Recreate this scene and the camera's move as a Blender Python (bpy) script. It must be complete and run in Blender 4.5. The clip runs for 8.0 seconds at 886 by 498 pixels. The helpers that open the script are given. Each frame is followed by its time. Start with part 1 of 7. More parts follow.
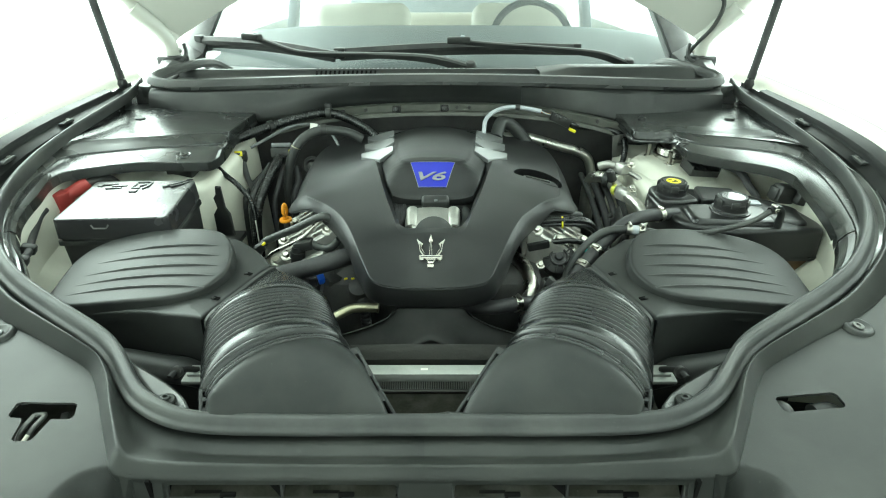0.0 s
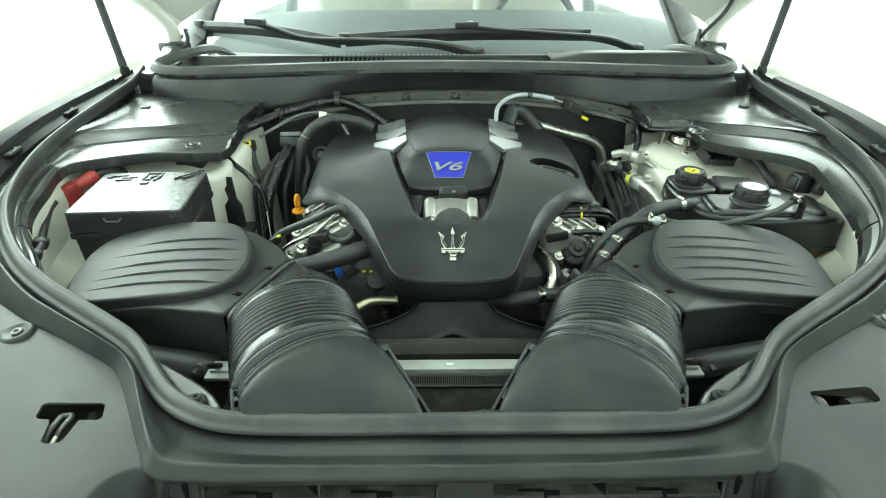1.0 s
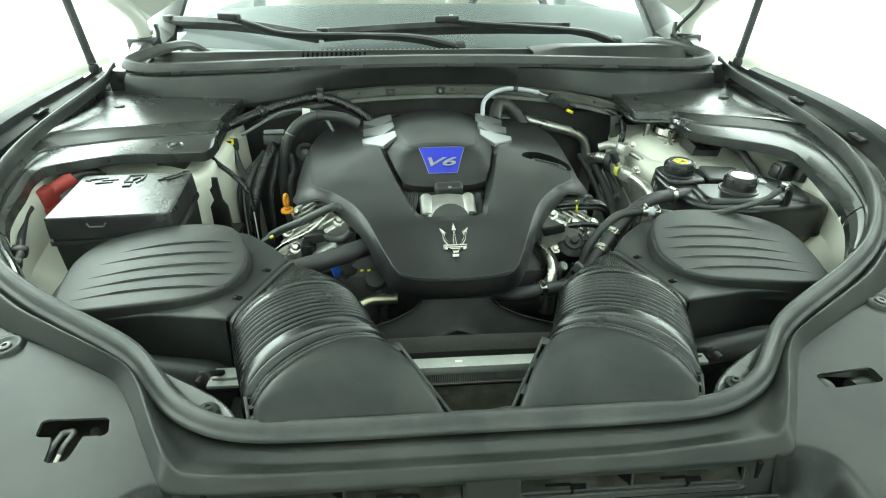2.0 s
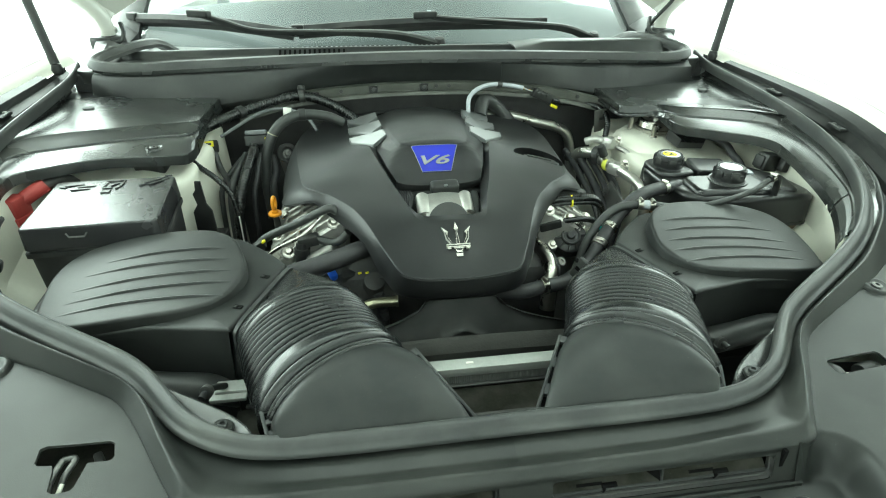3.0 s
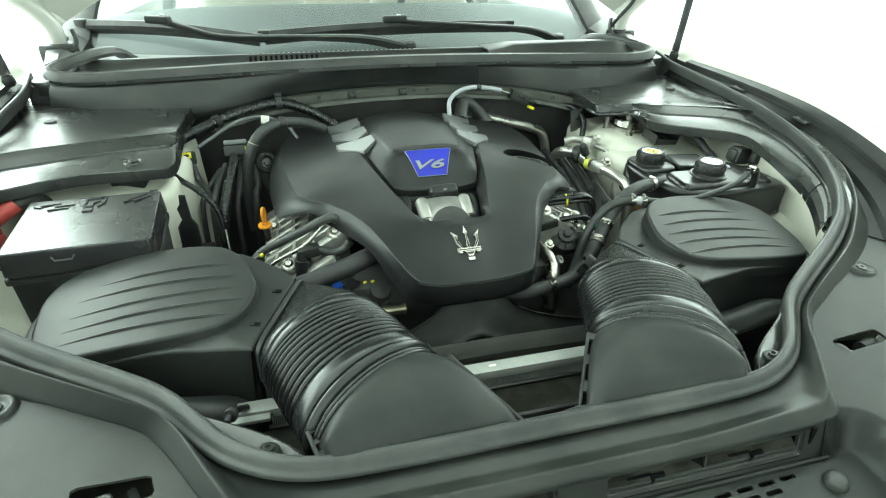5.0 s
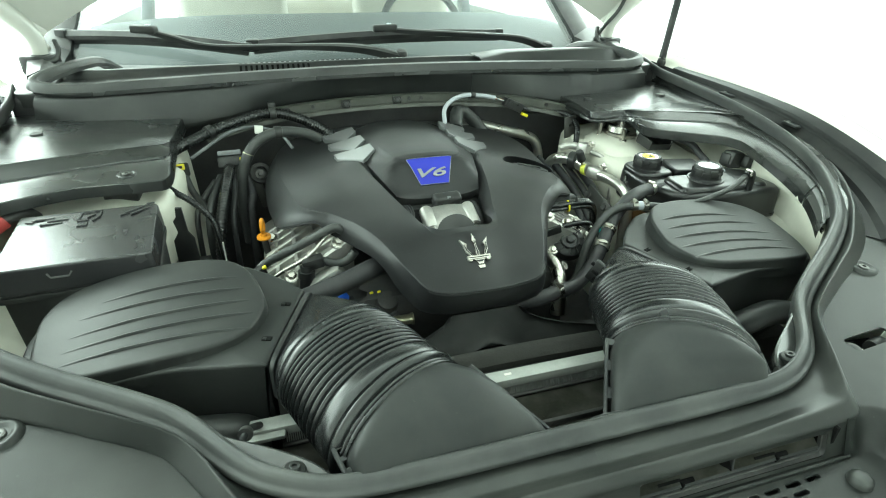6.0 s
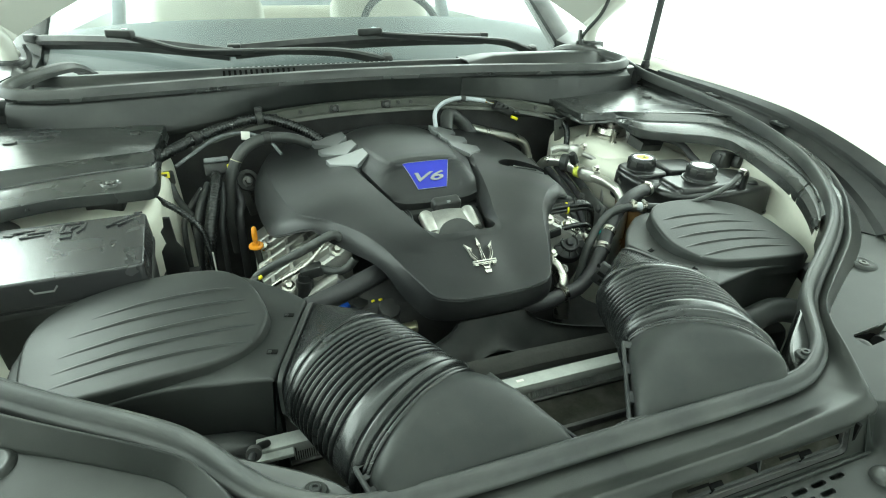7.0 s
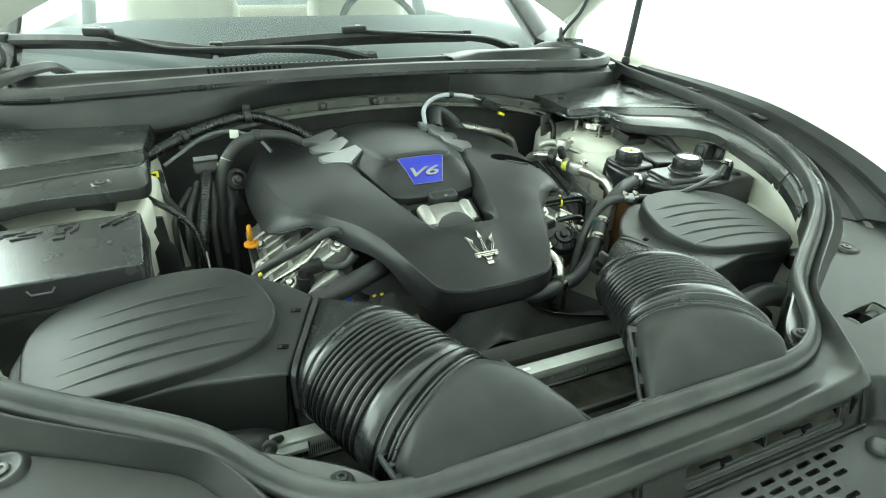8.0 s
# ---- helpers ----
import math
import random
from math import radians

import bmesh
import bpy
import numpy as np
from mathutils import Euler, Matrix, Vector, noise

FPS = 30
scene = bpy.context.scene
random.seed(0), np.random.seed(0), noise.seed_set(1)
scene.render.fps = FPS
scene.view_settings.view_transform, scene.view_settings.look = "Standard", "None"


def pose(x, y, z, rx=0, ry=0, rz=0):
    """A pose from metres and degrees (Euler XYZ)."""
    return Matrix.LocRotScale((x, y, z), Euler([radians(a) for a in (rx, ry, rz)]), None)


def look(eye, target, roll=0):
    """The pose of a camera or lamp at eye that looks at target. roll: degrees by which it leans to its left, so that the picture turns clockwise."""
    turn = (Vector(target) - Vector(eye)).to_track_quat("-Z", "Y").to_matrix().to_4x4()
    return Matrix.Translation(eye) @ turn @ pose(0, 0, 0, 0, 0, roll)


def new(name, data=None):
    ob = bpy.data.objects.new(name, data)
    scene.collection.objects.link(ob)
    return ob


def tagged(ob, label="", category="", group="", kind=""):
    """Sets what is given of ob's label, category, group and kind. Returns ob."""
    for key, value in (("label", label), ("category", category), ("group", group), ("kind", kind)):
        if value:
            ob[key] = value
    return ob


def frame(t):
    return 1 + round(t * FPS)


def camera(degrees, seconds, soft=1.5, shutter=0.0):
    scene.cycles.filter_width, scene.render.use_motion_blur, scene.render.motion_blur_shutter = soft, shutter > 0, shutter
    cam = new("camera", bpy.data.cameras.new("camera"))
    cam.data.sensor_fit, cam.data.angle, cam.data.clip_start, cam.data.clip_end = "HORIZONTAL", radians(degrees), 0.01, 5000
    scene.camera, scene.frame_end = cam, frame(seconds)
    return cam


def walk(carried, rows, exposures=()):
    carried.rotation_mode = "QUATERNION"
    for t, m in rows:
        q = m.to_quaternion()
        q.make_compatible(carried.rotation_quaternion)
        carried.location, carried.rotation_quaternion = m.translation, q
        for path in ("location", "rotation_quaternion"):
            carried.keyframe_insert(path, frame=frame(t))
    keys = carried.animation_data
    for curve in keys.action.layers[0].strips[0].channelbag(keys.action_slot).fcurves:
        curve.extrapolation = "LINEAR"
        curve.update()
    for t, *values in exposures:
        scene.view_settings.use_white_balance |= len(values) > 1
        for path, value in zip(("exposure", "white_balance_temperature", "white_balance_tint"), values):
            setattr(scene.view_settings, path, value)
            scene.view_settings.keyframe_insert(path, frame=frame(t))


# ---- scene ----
cam = camera(79.1, 8.0, soft=1.1)
METRES, EYE, TILT, LEAN, TURN = 0.38, 1.45, -28.0, 0.0, 0.0
ROWS = [
    (0.0, 0.0, 0.0, 0.0, 0.0, -0.0, -0.0),
    (0.5, -0.0519, 0.0243, 0.0206, -0.13, -1.0, 0.03),
    (1.0, -0.1127, 0.0298, 0.0302, -0.62, -1.57, 0.25),
    (1.5, -0.1805, 0.039, 0.0369, -1.86, -1.87, 0.82),
    (2.0, -0.2408, 0.0573, 0.0365, -3.9, -2.12, 1.78),
    (3.5, -0.4367, 0.1334, 0.0606, -8.98, -2.74, 4.17),
    (4.0, -0.4845, 0.1444, 0.0658, -10.43, -2.82, 4.84),
    (4.5, -0.5453, 0.1542, 0.0761, -11.85, -2.85, 5.49),
    (6.0, -0.714, 0.2141, 0.0902, -15.24, -2.1, 7.09),
    (6.5, -0.7507, 0.2685, 0.1054, -16.67, -1.8, 7.73),
    (7.0, -0.8043, 0.295, 0.1, -17.88, -1.82, 8.26),
    (7.5, -0.8585, 0.2899, 0.0915, -19.09, -1.95, 8.8),
    (8.0, -0.9081, 0.3141, 0.0869, -20.57, -2.18, 9.44),
]
walk(cam, [(t, pose(0.019, 0, EYE, TILT, LEAN, TURN) @ pose(METRES * x, METRES * y, METRES * z, 90 + pitch, roll, yaw)) for t, x, y, z, yaw, pitch, roll in ROWS],
     [(0.0, 0.07, 6000, -16), (8.0, 0.07, 6000, -16)])

# ---------------- light and exposure ----------------
world = bpy.data.worlds.new("studio_air")
scene.world = world
world.use_nodes = True
world.node_tree.nodes["Background"].inputs[0].default_value = (1, 1, 1, 1)
world.node_tree.nodes["Background"].inputs[1].default_value = 0.14


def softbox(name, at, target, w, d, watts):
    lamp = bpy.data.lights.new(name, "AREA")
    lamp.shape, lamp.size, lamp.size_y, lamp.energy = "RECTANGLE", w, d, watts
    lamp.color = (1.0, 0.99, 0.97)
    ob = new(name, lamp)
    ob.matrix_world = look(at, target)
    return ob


# ceiling softboxes, small front pair added as fill; the booth's tall side light walls
for lx, ly, w, d, watts in ((-3.2, 6.55, 2.4, 5.7, 640), (3.2, 6.9, 1.8, 4.6, 270), (-1.7, -0.3, 1.2, 2.0, 10), (1.7, -0.3, 1.2, 2.0, 12)):
    softbox("ceiling_light_and_fill", (lx, ly, 4.3), (lx, ly + 0.001, 0), w, d, watts)
# added strip lamp that draws highlights along rounded edges
softbox("edge_highlight_strip", (0, 2.0, 4.3), (0, 2.001, 0), 5.0, 0.35, 60)
softbox("wall_light_and_fill", (-4.45, 4.9, 2.75), (0, 4.9, 2.75), 9.0, 3.1, 530)
softbox("wall_light_and_fill", (4.45, 5.0, 2.6), (0, 5.0, 2.6), 8.2, 2.4, 250)
# front fill panel, added to brighten surfaces that face forwards
softbox("wall_light_and_fill", (0, -3.4, 2.8), (0, 0, 2.8), 6.5, 2.6, 22)


# ---------------- materials ----------------
def mat(name, base, rough=0.5, metal=0.0, var=0.12, scale=9.0, grain=0.0, grain_scale=900.0, coat=0.0, spec=0.5,
        dust=0.0, dust_scale=5.0, dust_col=(0.30, 0.30, 0.27), sheen=0.0, rough_var=0.08, trans=0.0):
    m = bpy.data.materials.new(name)
    m.use_nodes = True
    nt = m.node_tree
    bsdf = nt.nodes["Principled BSDF"]
    tc = nt.nodes.new("ShaderNodeTexCoord")
    info = nt.nodes.new("ShaderNodeObjectInfo")
    off = nt.nodes.new("ShaderNodeVectorMath")
    off.operation = "MULTIPLY_ADD"
    off.inputs[1].default_value = (1, 1, 1)
    comb = nt.nodes.new("ShaderNodeCombineXYZ")
    for k in range(3):
        nt.links.new(info.outputs["Random"], comb.inputs[k])
    nt.links.new(tc.outputs["Object"], off.inputs[0])
    nt.links.new(comb.outputs[0], off.inputs[2])

    def tex(s, detail=4.0):
        n = nt.nodes.new("ShaderNodeTexNoise")
        n.inputs["Scale"].default_value = s
        n.inputs["Detail"].default_value = detail
        nt.links.new(off.outputs[0], n.inputs["Vector"])
        return n
    big, fine = tex(scale), tex(scale * 14, 3.0)
    mix = nt.nodes.new("ShaderNodeMath")
    mix.operation = "MULTIPLY_ADD"
    mix.inputs[1].default_value = 0.4
    nt.links.new(fine.outputs["Fac"], mix.inputs[0])
    nt.links.new(big.outputs["Fac"], mix.inputs[2])
    ramp = nt.nodes.new("ShaderNodeValToRGB")
    lo = [max(0.0, c * (1 - var)) for c in base]
    hi = [min(1.0, c * (1 + var)) for c in base]
    ramp.color_ramp.elements[0].position, ramp.color_ramp.elements[1].position = 0.45, 0.95
    ramp.color_ramp.elements[0].color, ramp.color_ramp.elements[1].color = (*lo, 1), (*hi, 1)
    nt.links.new(mix.outputs[0], ramp.inputs[0])
    col = ramp.outputs[0]
    if dust > 0:
        d = tex(dust_scale, 8.0)
        dr = nt.nodes.new("ShaderNodeValToRGB")
        dr.color_ramp.elements[0].position, dr.color_ramp.elements[1].position = 0.42, 0.78
        dr.color_ramp.elements[0].color, dr.color_ramp.elements[1].color = (0, 0, 0, 1), (dust, dust, dust, 1)
        nt.links.new(d.outputs["Fac"], dr.inputs[0])
        # tiny lint specks on top of the dust film
        sp = tex(330.0, 1.0)
        sr = nt.nodes.new("ShaderNodeValToRGB")
        sr.color_ramp.elements[0].position, sr.color_ramp.elements[1].position = 0.735, 0.775
        sr.color_ramp.elements[0].color, sr.color_ramp.elements[1].color = (0, 0, 0, 1), (0.05, 0.05, 0.05, 1)
        nt.links.new(sp.outputs["Fac"], sr.inputs[0])
        both = nt.nodes.new("ShaderNodeMath")
        both.operation = "MAXIMUM"
        nt.links.new(dr.outputs[0], both.inputs[0])
        nt.links.new(sr.outputs[0], both.inputs[1])
        mx = nt.nodes.new("ShaderNodeMix")
        mx.data_type = "RGBA"
        nt.links.new(both.outputs[0], mx.inputs[0])
        nt.links.new(col, mx.inputs[6])
        mx.inputs[7].default_value = (*dust_col, 1)
        col = mx.outputs[2]
    nt.links.new(col, bsdf.inputs["Base Color"])
    rr = nt.nodes.new("ShaderNodeMapRange")
    rr.inputs["To Min"].default_value, rr.inputs["To Max"].default_value = max(0.02, rough - rough_var), min(1.0, rough + rough_var)
    nt.links.new(big.outputs["Fac"], rr.inputs["Value"])
    nt.links.new(rr.outputs[0], bsdf.inputs["Roughness"])
    bsdf.inputs["Metallic"].default_value = metal
    bsdf.inputs["Specular IOR Level"].default_value = spec
    bsdf.inputs["Coat Weight"].default_value = coat
    bsdf.inputs["Coat Roughness"].default_value = 0.05
    bsdf.inputs["Transmission Weight"].default_value = trans
    if grain > 0:
        g = tex(grain_scale, 2.0)
        b = nt.nodes.new("ShaderNodeBump")
        b.inputs["Strength"].default_value = grain
        b.inputs["Distance"].default_value = 0.0006
        nt.links.new(g.outputs["Fac"], b.inputs["Height"])
        nt.links.new(b.outputs[0], bsdf.inputs["Normal"])
    return m


def glass_mat(name, tint, gloss_rough=0.0):
    m = bpy.data.materials.new(name)
    m.use_nodes = True
    nt = m.node_tree
    nt.nodes.remove(nt.nodes["Principled BSDF"])
    out = nt.nodes["Material Output"]
    tr, gl, mx, fr, pw, mr = (nt.nodes.new(k) for k in ("ShaderNodeBsdfTransparent", "ShaderNodeBsdfGlossy", "ShaderNodeMixShader", "ShaderNodeLayerWeight", "ShaderNodeMath", "ShaderNodeMapRange"))
    tr.inputs[0].default_value = (*tint, 1)
    gl.inputs["Roughness"].default_value = gloss_rough
    fr.inputs[0].default_value = 0.5
    pw.operation, pw.inputs[1].default_value = "POWER", 4.0
    mr.inputs["To Min"].default_value, mr.inputs["To Max"].default_value = 0.014, 0.9
    nt.links.new(fr.outputs["Facing"], pw.inputs[0])
    nt.links.new(pw.outputs[0], mr.inputs["Value"])
    nt.links.new(mr.outputs[0], mx.inputs[0])
    nt.links.new(tr.outputs[0], mx.inputs[1])
    nt.links.new(gl.outputs[0], mx.inputs[2])
    nt.links.new(mx.outputs[0], out.inputs[0])
    return m


WALL = mat("white_studio_paint", (0.82, 0.82, 0.81), 0.8, var=0.02, scale=2)
FLOOR = mat("white_floor_resin", (0.78, 0.78, 0.77), 0.45, var=0.03, scale=3)
TRIM = mat("moulded_grey_black_plastic", (0.017, 0.0185, 0.018), 0.40, var=0.14, scale=6, grain=0.10, dust=0.10, dust_scale=7, spec=0.42)
PANEL = mat("grained_panel_plastic", (0.0150, 0.0163, 0.0150), 0.38, var=0.14, scale=6, grain=0.15, dust=0.08, dust_scale=6, spec=0.29)
SATIN = mat("satin_moulded_plastic", (0.017, 0.0185, 0.018), 0.27, var=0.14, scale=6, grain=0.05, rough_var=0.03, dust=0.10, dust_scale=7, spec=0.62)
COVER = mat("satin_black_engine_plastic", (0.0135, 0.014, 0.0145), 0.46, var=0.14, scale=7, grain=0.08, dust=0.04, spec=0.34)
AIRBOX = mat("grained_black_plastic", (0.0155, 0.0168, 0.0162), 0.47, var=0.15, scale=8, grain=0.16, dust=0.07, dust_scale=9, spec=0.28)
MATTBLACK = mat("matt_black_strip_plastic", (0.009, 0.0095, 0.0095), 0.5, var=0.2, scale=12, grain=0.1, dust=0.06, dust_scale=14, spec=0.22)
BLACK = mat("black_polypropylene", (0.013, 0.0135, 0.0135), 0.45, var=0.2, scale=14, grain=0.08, dust=0.10, dust_scale=14, spec=0.42)
RUBBER = mat("black_rubber", (0.0320, 0.0336, 0.0328), 0.42, var=0.2, scale=10, grain=0.06, dust=0.10, dust_scale=12, spec=0.42)
BELLOWS = mat("shiny_black_rubber", (0.011, 0.0117, 0.0118), 0.27, var=0.06, scale=10, rough_var=0.02)
STRIP = mat("coarse_black_plastic", (0.020, 0.021, 0.0215), 0.58, var=0.2, scale=12, grain=0.3, dust=0.12, dust_scale=14, spec=0.32)
SEALRUB = mat("grey_black_seal_rubber", (0.029, 0.0305, 0.030), 0.46, var=0.2, scale=9, grain=0.08, dust=0.16, dust_scale=10, spec=0.42)
HOSE = mat("braided_black_hose", (0.0288, 0.0288, 0.0304), 0.55, var=0.3, scale=40, grain=0.4, grain_scale=700)
DARK = mat("dark_engine_metal", (0.030, 0.030, 0.030), 0.6, var=0.4, scale=18, dust=0.2, dust_scale=20, dust_col=(0.12, 0.11, 0.09))
PAINT = mat("pearl_white_car_paint", (0.60, 0.60, 0.545), 0.32, var=0.02, scale=5, coat=0.6)
BODY = mat("cream_white_body_primer", (0.70, 0.695, 0.60), 0.4, var=0.06, scale=7, dust=0.12, dust_scale=6, dust_col=(0.42, 0.42, 0.34))
ALU = mat("cast_aluminium", (0.45, 0.445, 0.415), 0.42, 0.75, var=0.18, scale=30, grain=0.35, grain_scale=350, dust=0.15, dust_scale=25, dust_col=(0.25, 0.24, 0.2))
STEEL = mat("brushed_steel", (0.47, 0.455, 0.41), 0.28, 1.0, var=0.12, scale=30)
RADIATOR = mat("dull_radiator_aluminium", (0.40, 0.41, 0.385), 0.55, 0.35, var=0.15, scale=20, dust=0.25, dust_scale=14, dust_col=(0.16, 0.16, 0.14))
CHROME = mat("polished_chrome", (0.80, 0.81, 0.82), 0.10, 1.0, var=0.03, scale=20, rough_var=0.03)
SILVER = mat("satin_silver_plastic", (0.23, 0.235, 0.235), 0.35, 0.55, var=0.05, scale=20)
BLUE = mat("blue_badge_enamel", (0.010, 0.018, 0.40), 0.30, var=0.08, scale=30, coat=0.1, spec=0.35)
YELLOW = mat("yellow_plastic", (0.80, 0.72, 0.02), 0.4, var=0.08, scale=30)
ORANGE = mat("orange_plastic", (0.80, 0.33, 0.02), 0.35, var=0.1, scale=30)
RED = mat("red_plastic", (0.34, 0.045, 0.040), 0.5, var=0.15, scale=20)
CONNBLUE = mat("blue_connector_plastic", (0.02, 0.10, 0.55), 0.4, var=0.1, scale=30)
LIGHTGREY = mat("light_grey_plastic", (0.42, 0.44, 0.47), 0.45, var=0.1, scale=20)
TANK = mat("translucent_brown_tank", (0.12, 0.065, 0.022), 0.35, var=0.25, scale=12)
TANKBLACK = mat("glossy_black_tank_plastic", (0.006, 0.0062, 0.0065), 0.30, var=0.2, scale=12, grain=0.06, dust=0.02, dust_scale=14)
CAPDISC = mat("smooth_cap_plastic", (0.05, 0.05, 0.052), 0.16, var=0.1, scale=20, rough_var=0.03, coat=0.4)
BOXTOP = mat("textured_glossy_black_lid", (0.022, 0.022, 0.023), 0.27, var=0.1, scale=10, grain=0.35, grain_scale=700, rough_var=0.03)
SHROUD = mat("dull_black_shroud_plastic", (0.009, 0.0095, 0.009), 0.5, var=0.2, scale=14, grain=0.1, dust=0.06, dust_scale=14, spec=0.3)
RAILPAINT = mat("olive_grey_painted_steel", (0.050, 0.052, 0.043), 0.42, 0.2, var=0.2, scale=12, dust=0.12, dust_scale=18)
GREYTAPE = mat("grey_cloth_tape", (0.16, 0.165, 0.17), 0.6, var=0.2, scale=40)
PIPE = mat("bright_aluminium_pipe", (0.62, 0.61, 0.56), 0.30, 0.9, var=0.10, scale=25, dust=0.06, dust_scale=25)
# near-black that paints in the shade of slots and recesses
SHADEBLACK = mat("shade_black_recess", (0.004, 0.004, 0.004), 0.95, var=0.3, scale=30, spec=0.1)
FOAM = mat("grey_foam", (0.020, 0.0195, 0.017), 0.95, var=0.3, scale=30, grain=0.8, grain_scale=300)
LEATHER = mat("cream_leather", (0.62, 0.58, 0.50), 0.5, var=0.06, scale=10)
DASH = mat("grey_dashboard_vinyl", (0.095, 0.098, 0.10), 0.6, var=0.1, scale=10)
FILTER = mat("dusty_filter_mat", (0.019, 0.0185, 0.014), 0.95, var=0.5, scale=22, grain=0.5, grain_scale=260, dust=0.12, dust_scale=30, spec=0.15)
GLASS = glass_mat("windscreen_glass", (0.78, 0.81, 0.81))
PLUGIN = mat("grey_bracket_steel", (0.12, 0.12, 0.115), 0.45, 0.7, var=0.2, scale=15, dust=0.2)

# ---------------- building helpers ----------------
PLACE = {}


def thing(name, at, label, category, group="", kind=""):
    ob = new(name)
    ob.empty_display_size = 0.05
    ob.location = at
    PLACE[ob.name] = Vector(at)
    return tagged(ob, label, category, group, kind)


def part(name, bm, material, parent=None, label="", sharp=38.0, keep_normals=False):
    """One mesh object under a thing or under a part; the bmesh is in world places."""
    if not keep_normals:
        bmesh.ops.recalc_face_normals(bm, faces=bm.faces)
    lo = Vector([min(v.co[k] for v in bm.verts) for k in range(3)])
    hi = Vector([max(v.co[k] for v in bm.verts) for k in range(3)])
    at = Vector(((lo.x + hi.x) / 2, (lo.y + hi.y) / 2, lo.z))
    bmesh.ops.translate(bm, verts=bm.verts, vec=-at)
    me = bpy.data.meshes.new(name)
    bm.to_mesh(me)
    bm.free()
    me.materials.append(material)
    me.shade_smooth()
    me.set_sharp_from_angle(angle=radians(sharp))
    ob = new(name, me)
    base = PLACE[parent.name] if parent else Vector((0, 0, 0))
    ob.parent = parent
    ob.location = at - base
    PLACE[ob.name] = at
    if label:
        ob["label"] = label
    return ob


def solo(name, bm, material, label, category, group="", kind="", sharp=38.0):
    return tagged(part(name, bm, material, None, sharp=sharp), label, category, group, kind)


def curve_pts(pts, n=8, closed=False):
    """A smooth curve through the points (Catmull-Rom)."""
    P = [Vector(p) for p in pts]
    out, m = [], len(P)
    for i in range(m if closed else m - 1):
        if closed:
            a, b, c, d = P[i - 1], P[i], P[(i + 1) % m], P[(i + 2) % m]
        else:
            b, c = P[i], P[i + 1]
            a = P[i - 1] if i else b * 2 - c
            d = P[i + 2] if i + 2 < m else c * 2 - b
        for k in range(n):
            t = k / n
            out.append(0.5 * ((2 * b) + (c - a) * t + (2 * a - 5 * b + 4 * c - d) * t * t + (3 * b - a - 3 * c + d) * t ** 3))
    if not closed:
        out.append(P[-1].copy())
    return out


def even(pts, step):
    """The polyline at even steps."""
    P = [Vector(p) for p in pts]
    s = [0.0]
    for a, b in zip(P, P[1:]):
        s.append(s[-1] + (b - a).length)
    n = max(2, int(round(s[-1] / step)))
    out, j = [], 0
    for k in range(n + 1):
        d = s[-1] * k / n
        while j < len(s) - 2 and s[j + 1] < d:
            j += 1
        w = (d - s[j]) / max(1e-9, s[j + 1] - s[j])
        out.append(P[j].lerp(P[j + 1], min(1.0, w)))
    return out


def resample(pts, m):
    P = [Vector(p) for p in pts]
    s = [0.0]
    for a, b in zip(P, P[1:]):
        s.append(s[-1] + (b - a).length)
    out = []
    for k in range(m):
        d = s[-1] * k / (m - 1)
        j = max(0, min(len(P) - 2, int(np.searchsorted(s, d)) - 1))
        out.append(P[j].lerp(P[j + 1], (d - s[j]) / max(1e-9, s[j + 1] - s[j])))
    return out


def rings(secs, closed=True, caps=True, bm=None, loop=False):
    """A skin over sections that all have the same number of points."""
    bm = bm or bmesh.new()
    R = [[bm.verts.new(p) for p in s] for s in secs]
    n = len(secs[0])
    pairs = list(zip(R, R[1:])) + ([(R[-1], R[0])] if loop else [])
    for a, b in pairs:
        for k in range(n if closed else n - 1):
            q = (k + 1) % n
            bm.faces.new((a[k], a[q], b[q], b[k]))
    if caps and closed and not loop:
        bm.faces.new(R[0][::-1])
        bm.faces.new(R[-1])
    return bm


def frames_along(P, up=(0, 0, 1)):
    """Tangent, side and up at each point of a polyline."""
    out = []
    for i, p in enumerate(P):
        t = (P[min(i + 1, len(P) - 1)] - P[max(i - 1, 0)]).normalized()
        s = t.cross(Vector(up))
        if s.length < 1e-4:
            s = t.cross(Vector((0, 1, 0)))
        s.normalize()
        out.append((t, s, s.cross(t)))
    return out


def tube(pts, r, seg=12, n=6, smooth=True, bm=None, flat=1.0):
    """A round tube along a smooth curve; r: a radius or a function of 0..1."""
    P = curve_pts(pts, n) if smooth else [Vector(p) for p in pts]
    fr = []
    t0 = (P[1] - P[0]).normalized()
    s = t0.orthogonal().normalized()
    for i, p in enumerate(P):
        t = (P[min(i + 1, len(P) - 1)] - P[max(i - 1, 0)]).normalized()
        s = (s - t * s.dot(t)).normalized()
        fr.append((s, t.cross(s)))
    secs = []
    for i, (p, (a, b)) in enumerate(zip(P, fr)):
        rad = r(i / (len(P) - 1)) if callable(r) else r
        secs.append([p + (a * math.cos(2 * math.pi * k / seg) + b * math.sin(2 * math.pi * k / seg) * flat) * rad for k in range(seg)])
    return rings(secs, bm=bm)


def corrugated(pts, r, pitch=0.006, depth=0.0018, seg=12):
    """A convoluted conduit along a curve."""
    P = even(curve_pts(pts, 10), pitch / 3)
    Q = len(P) - 1
    return tube(P, lambda u: r - depth * (0.5 + 0.5 * math.cos(2 * math.pi * (u * Q) / 3)), seg, smooth=False)


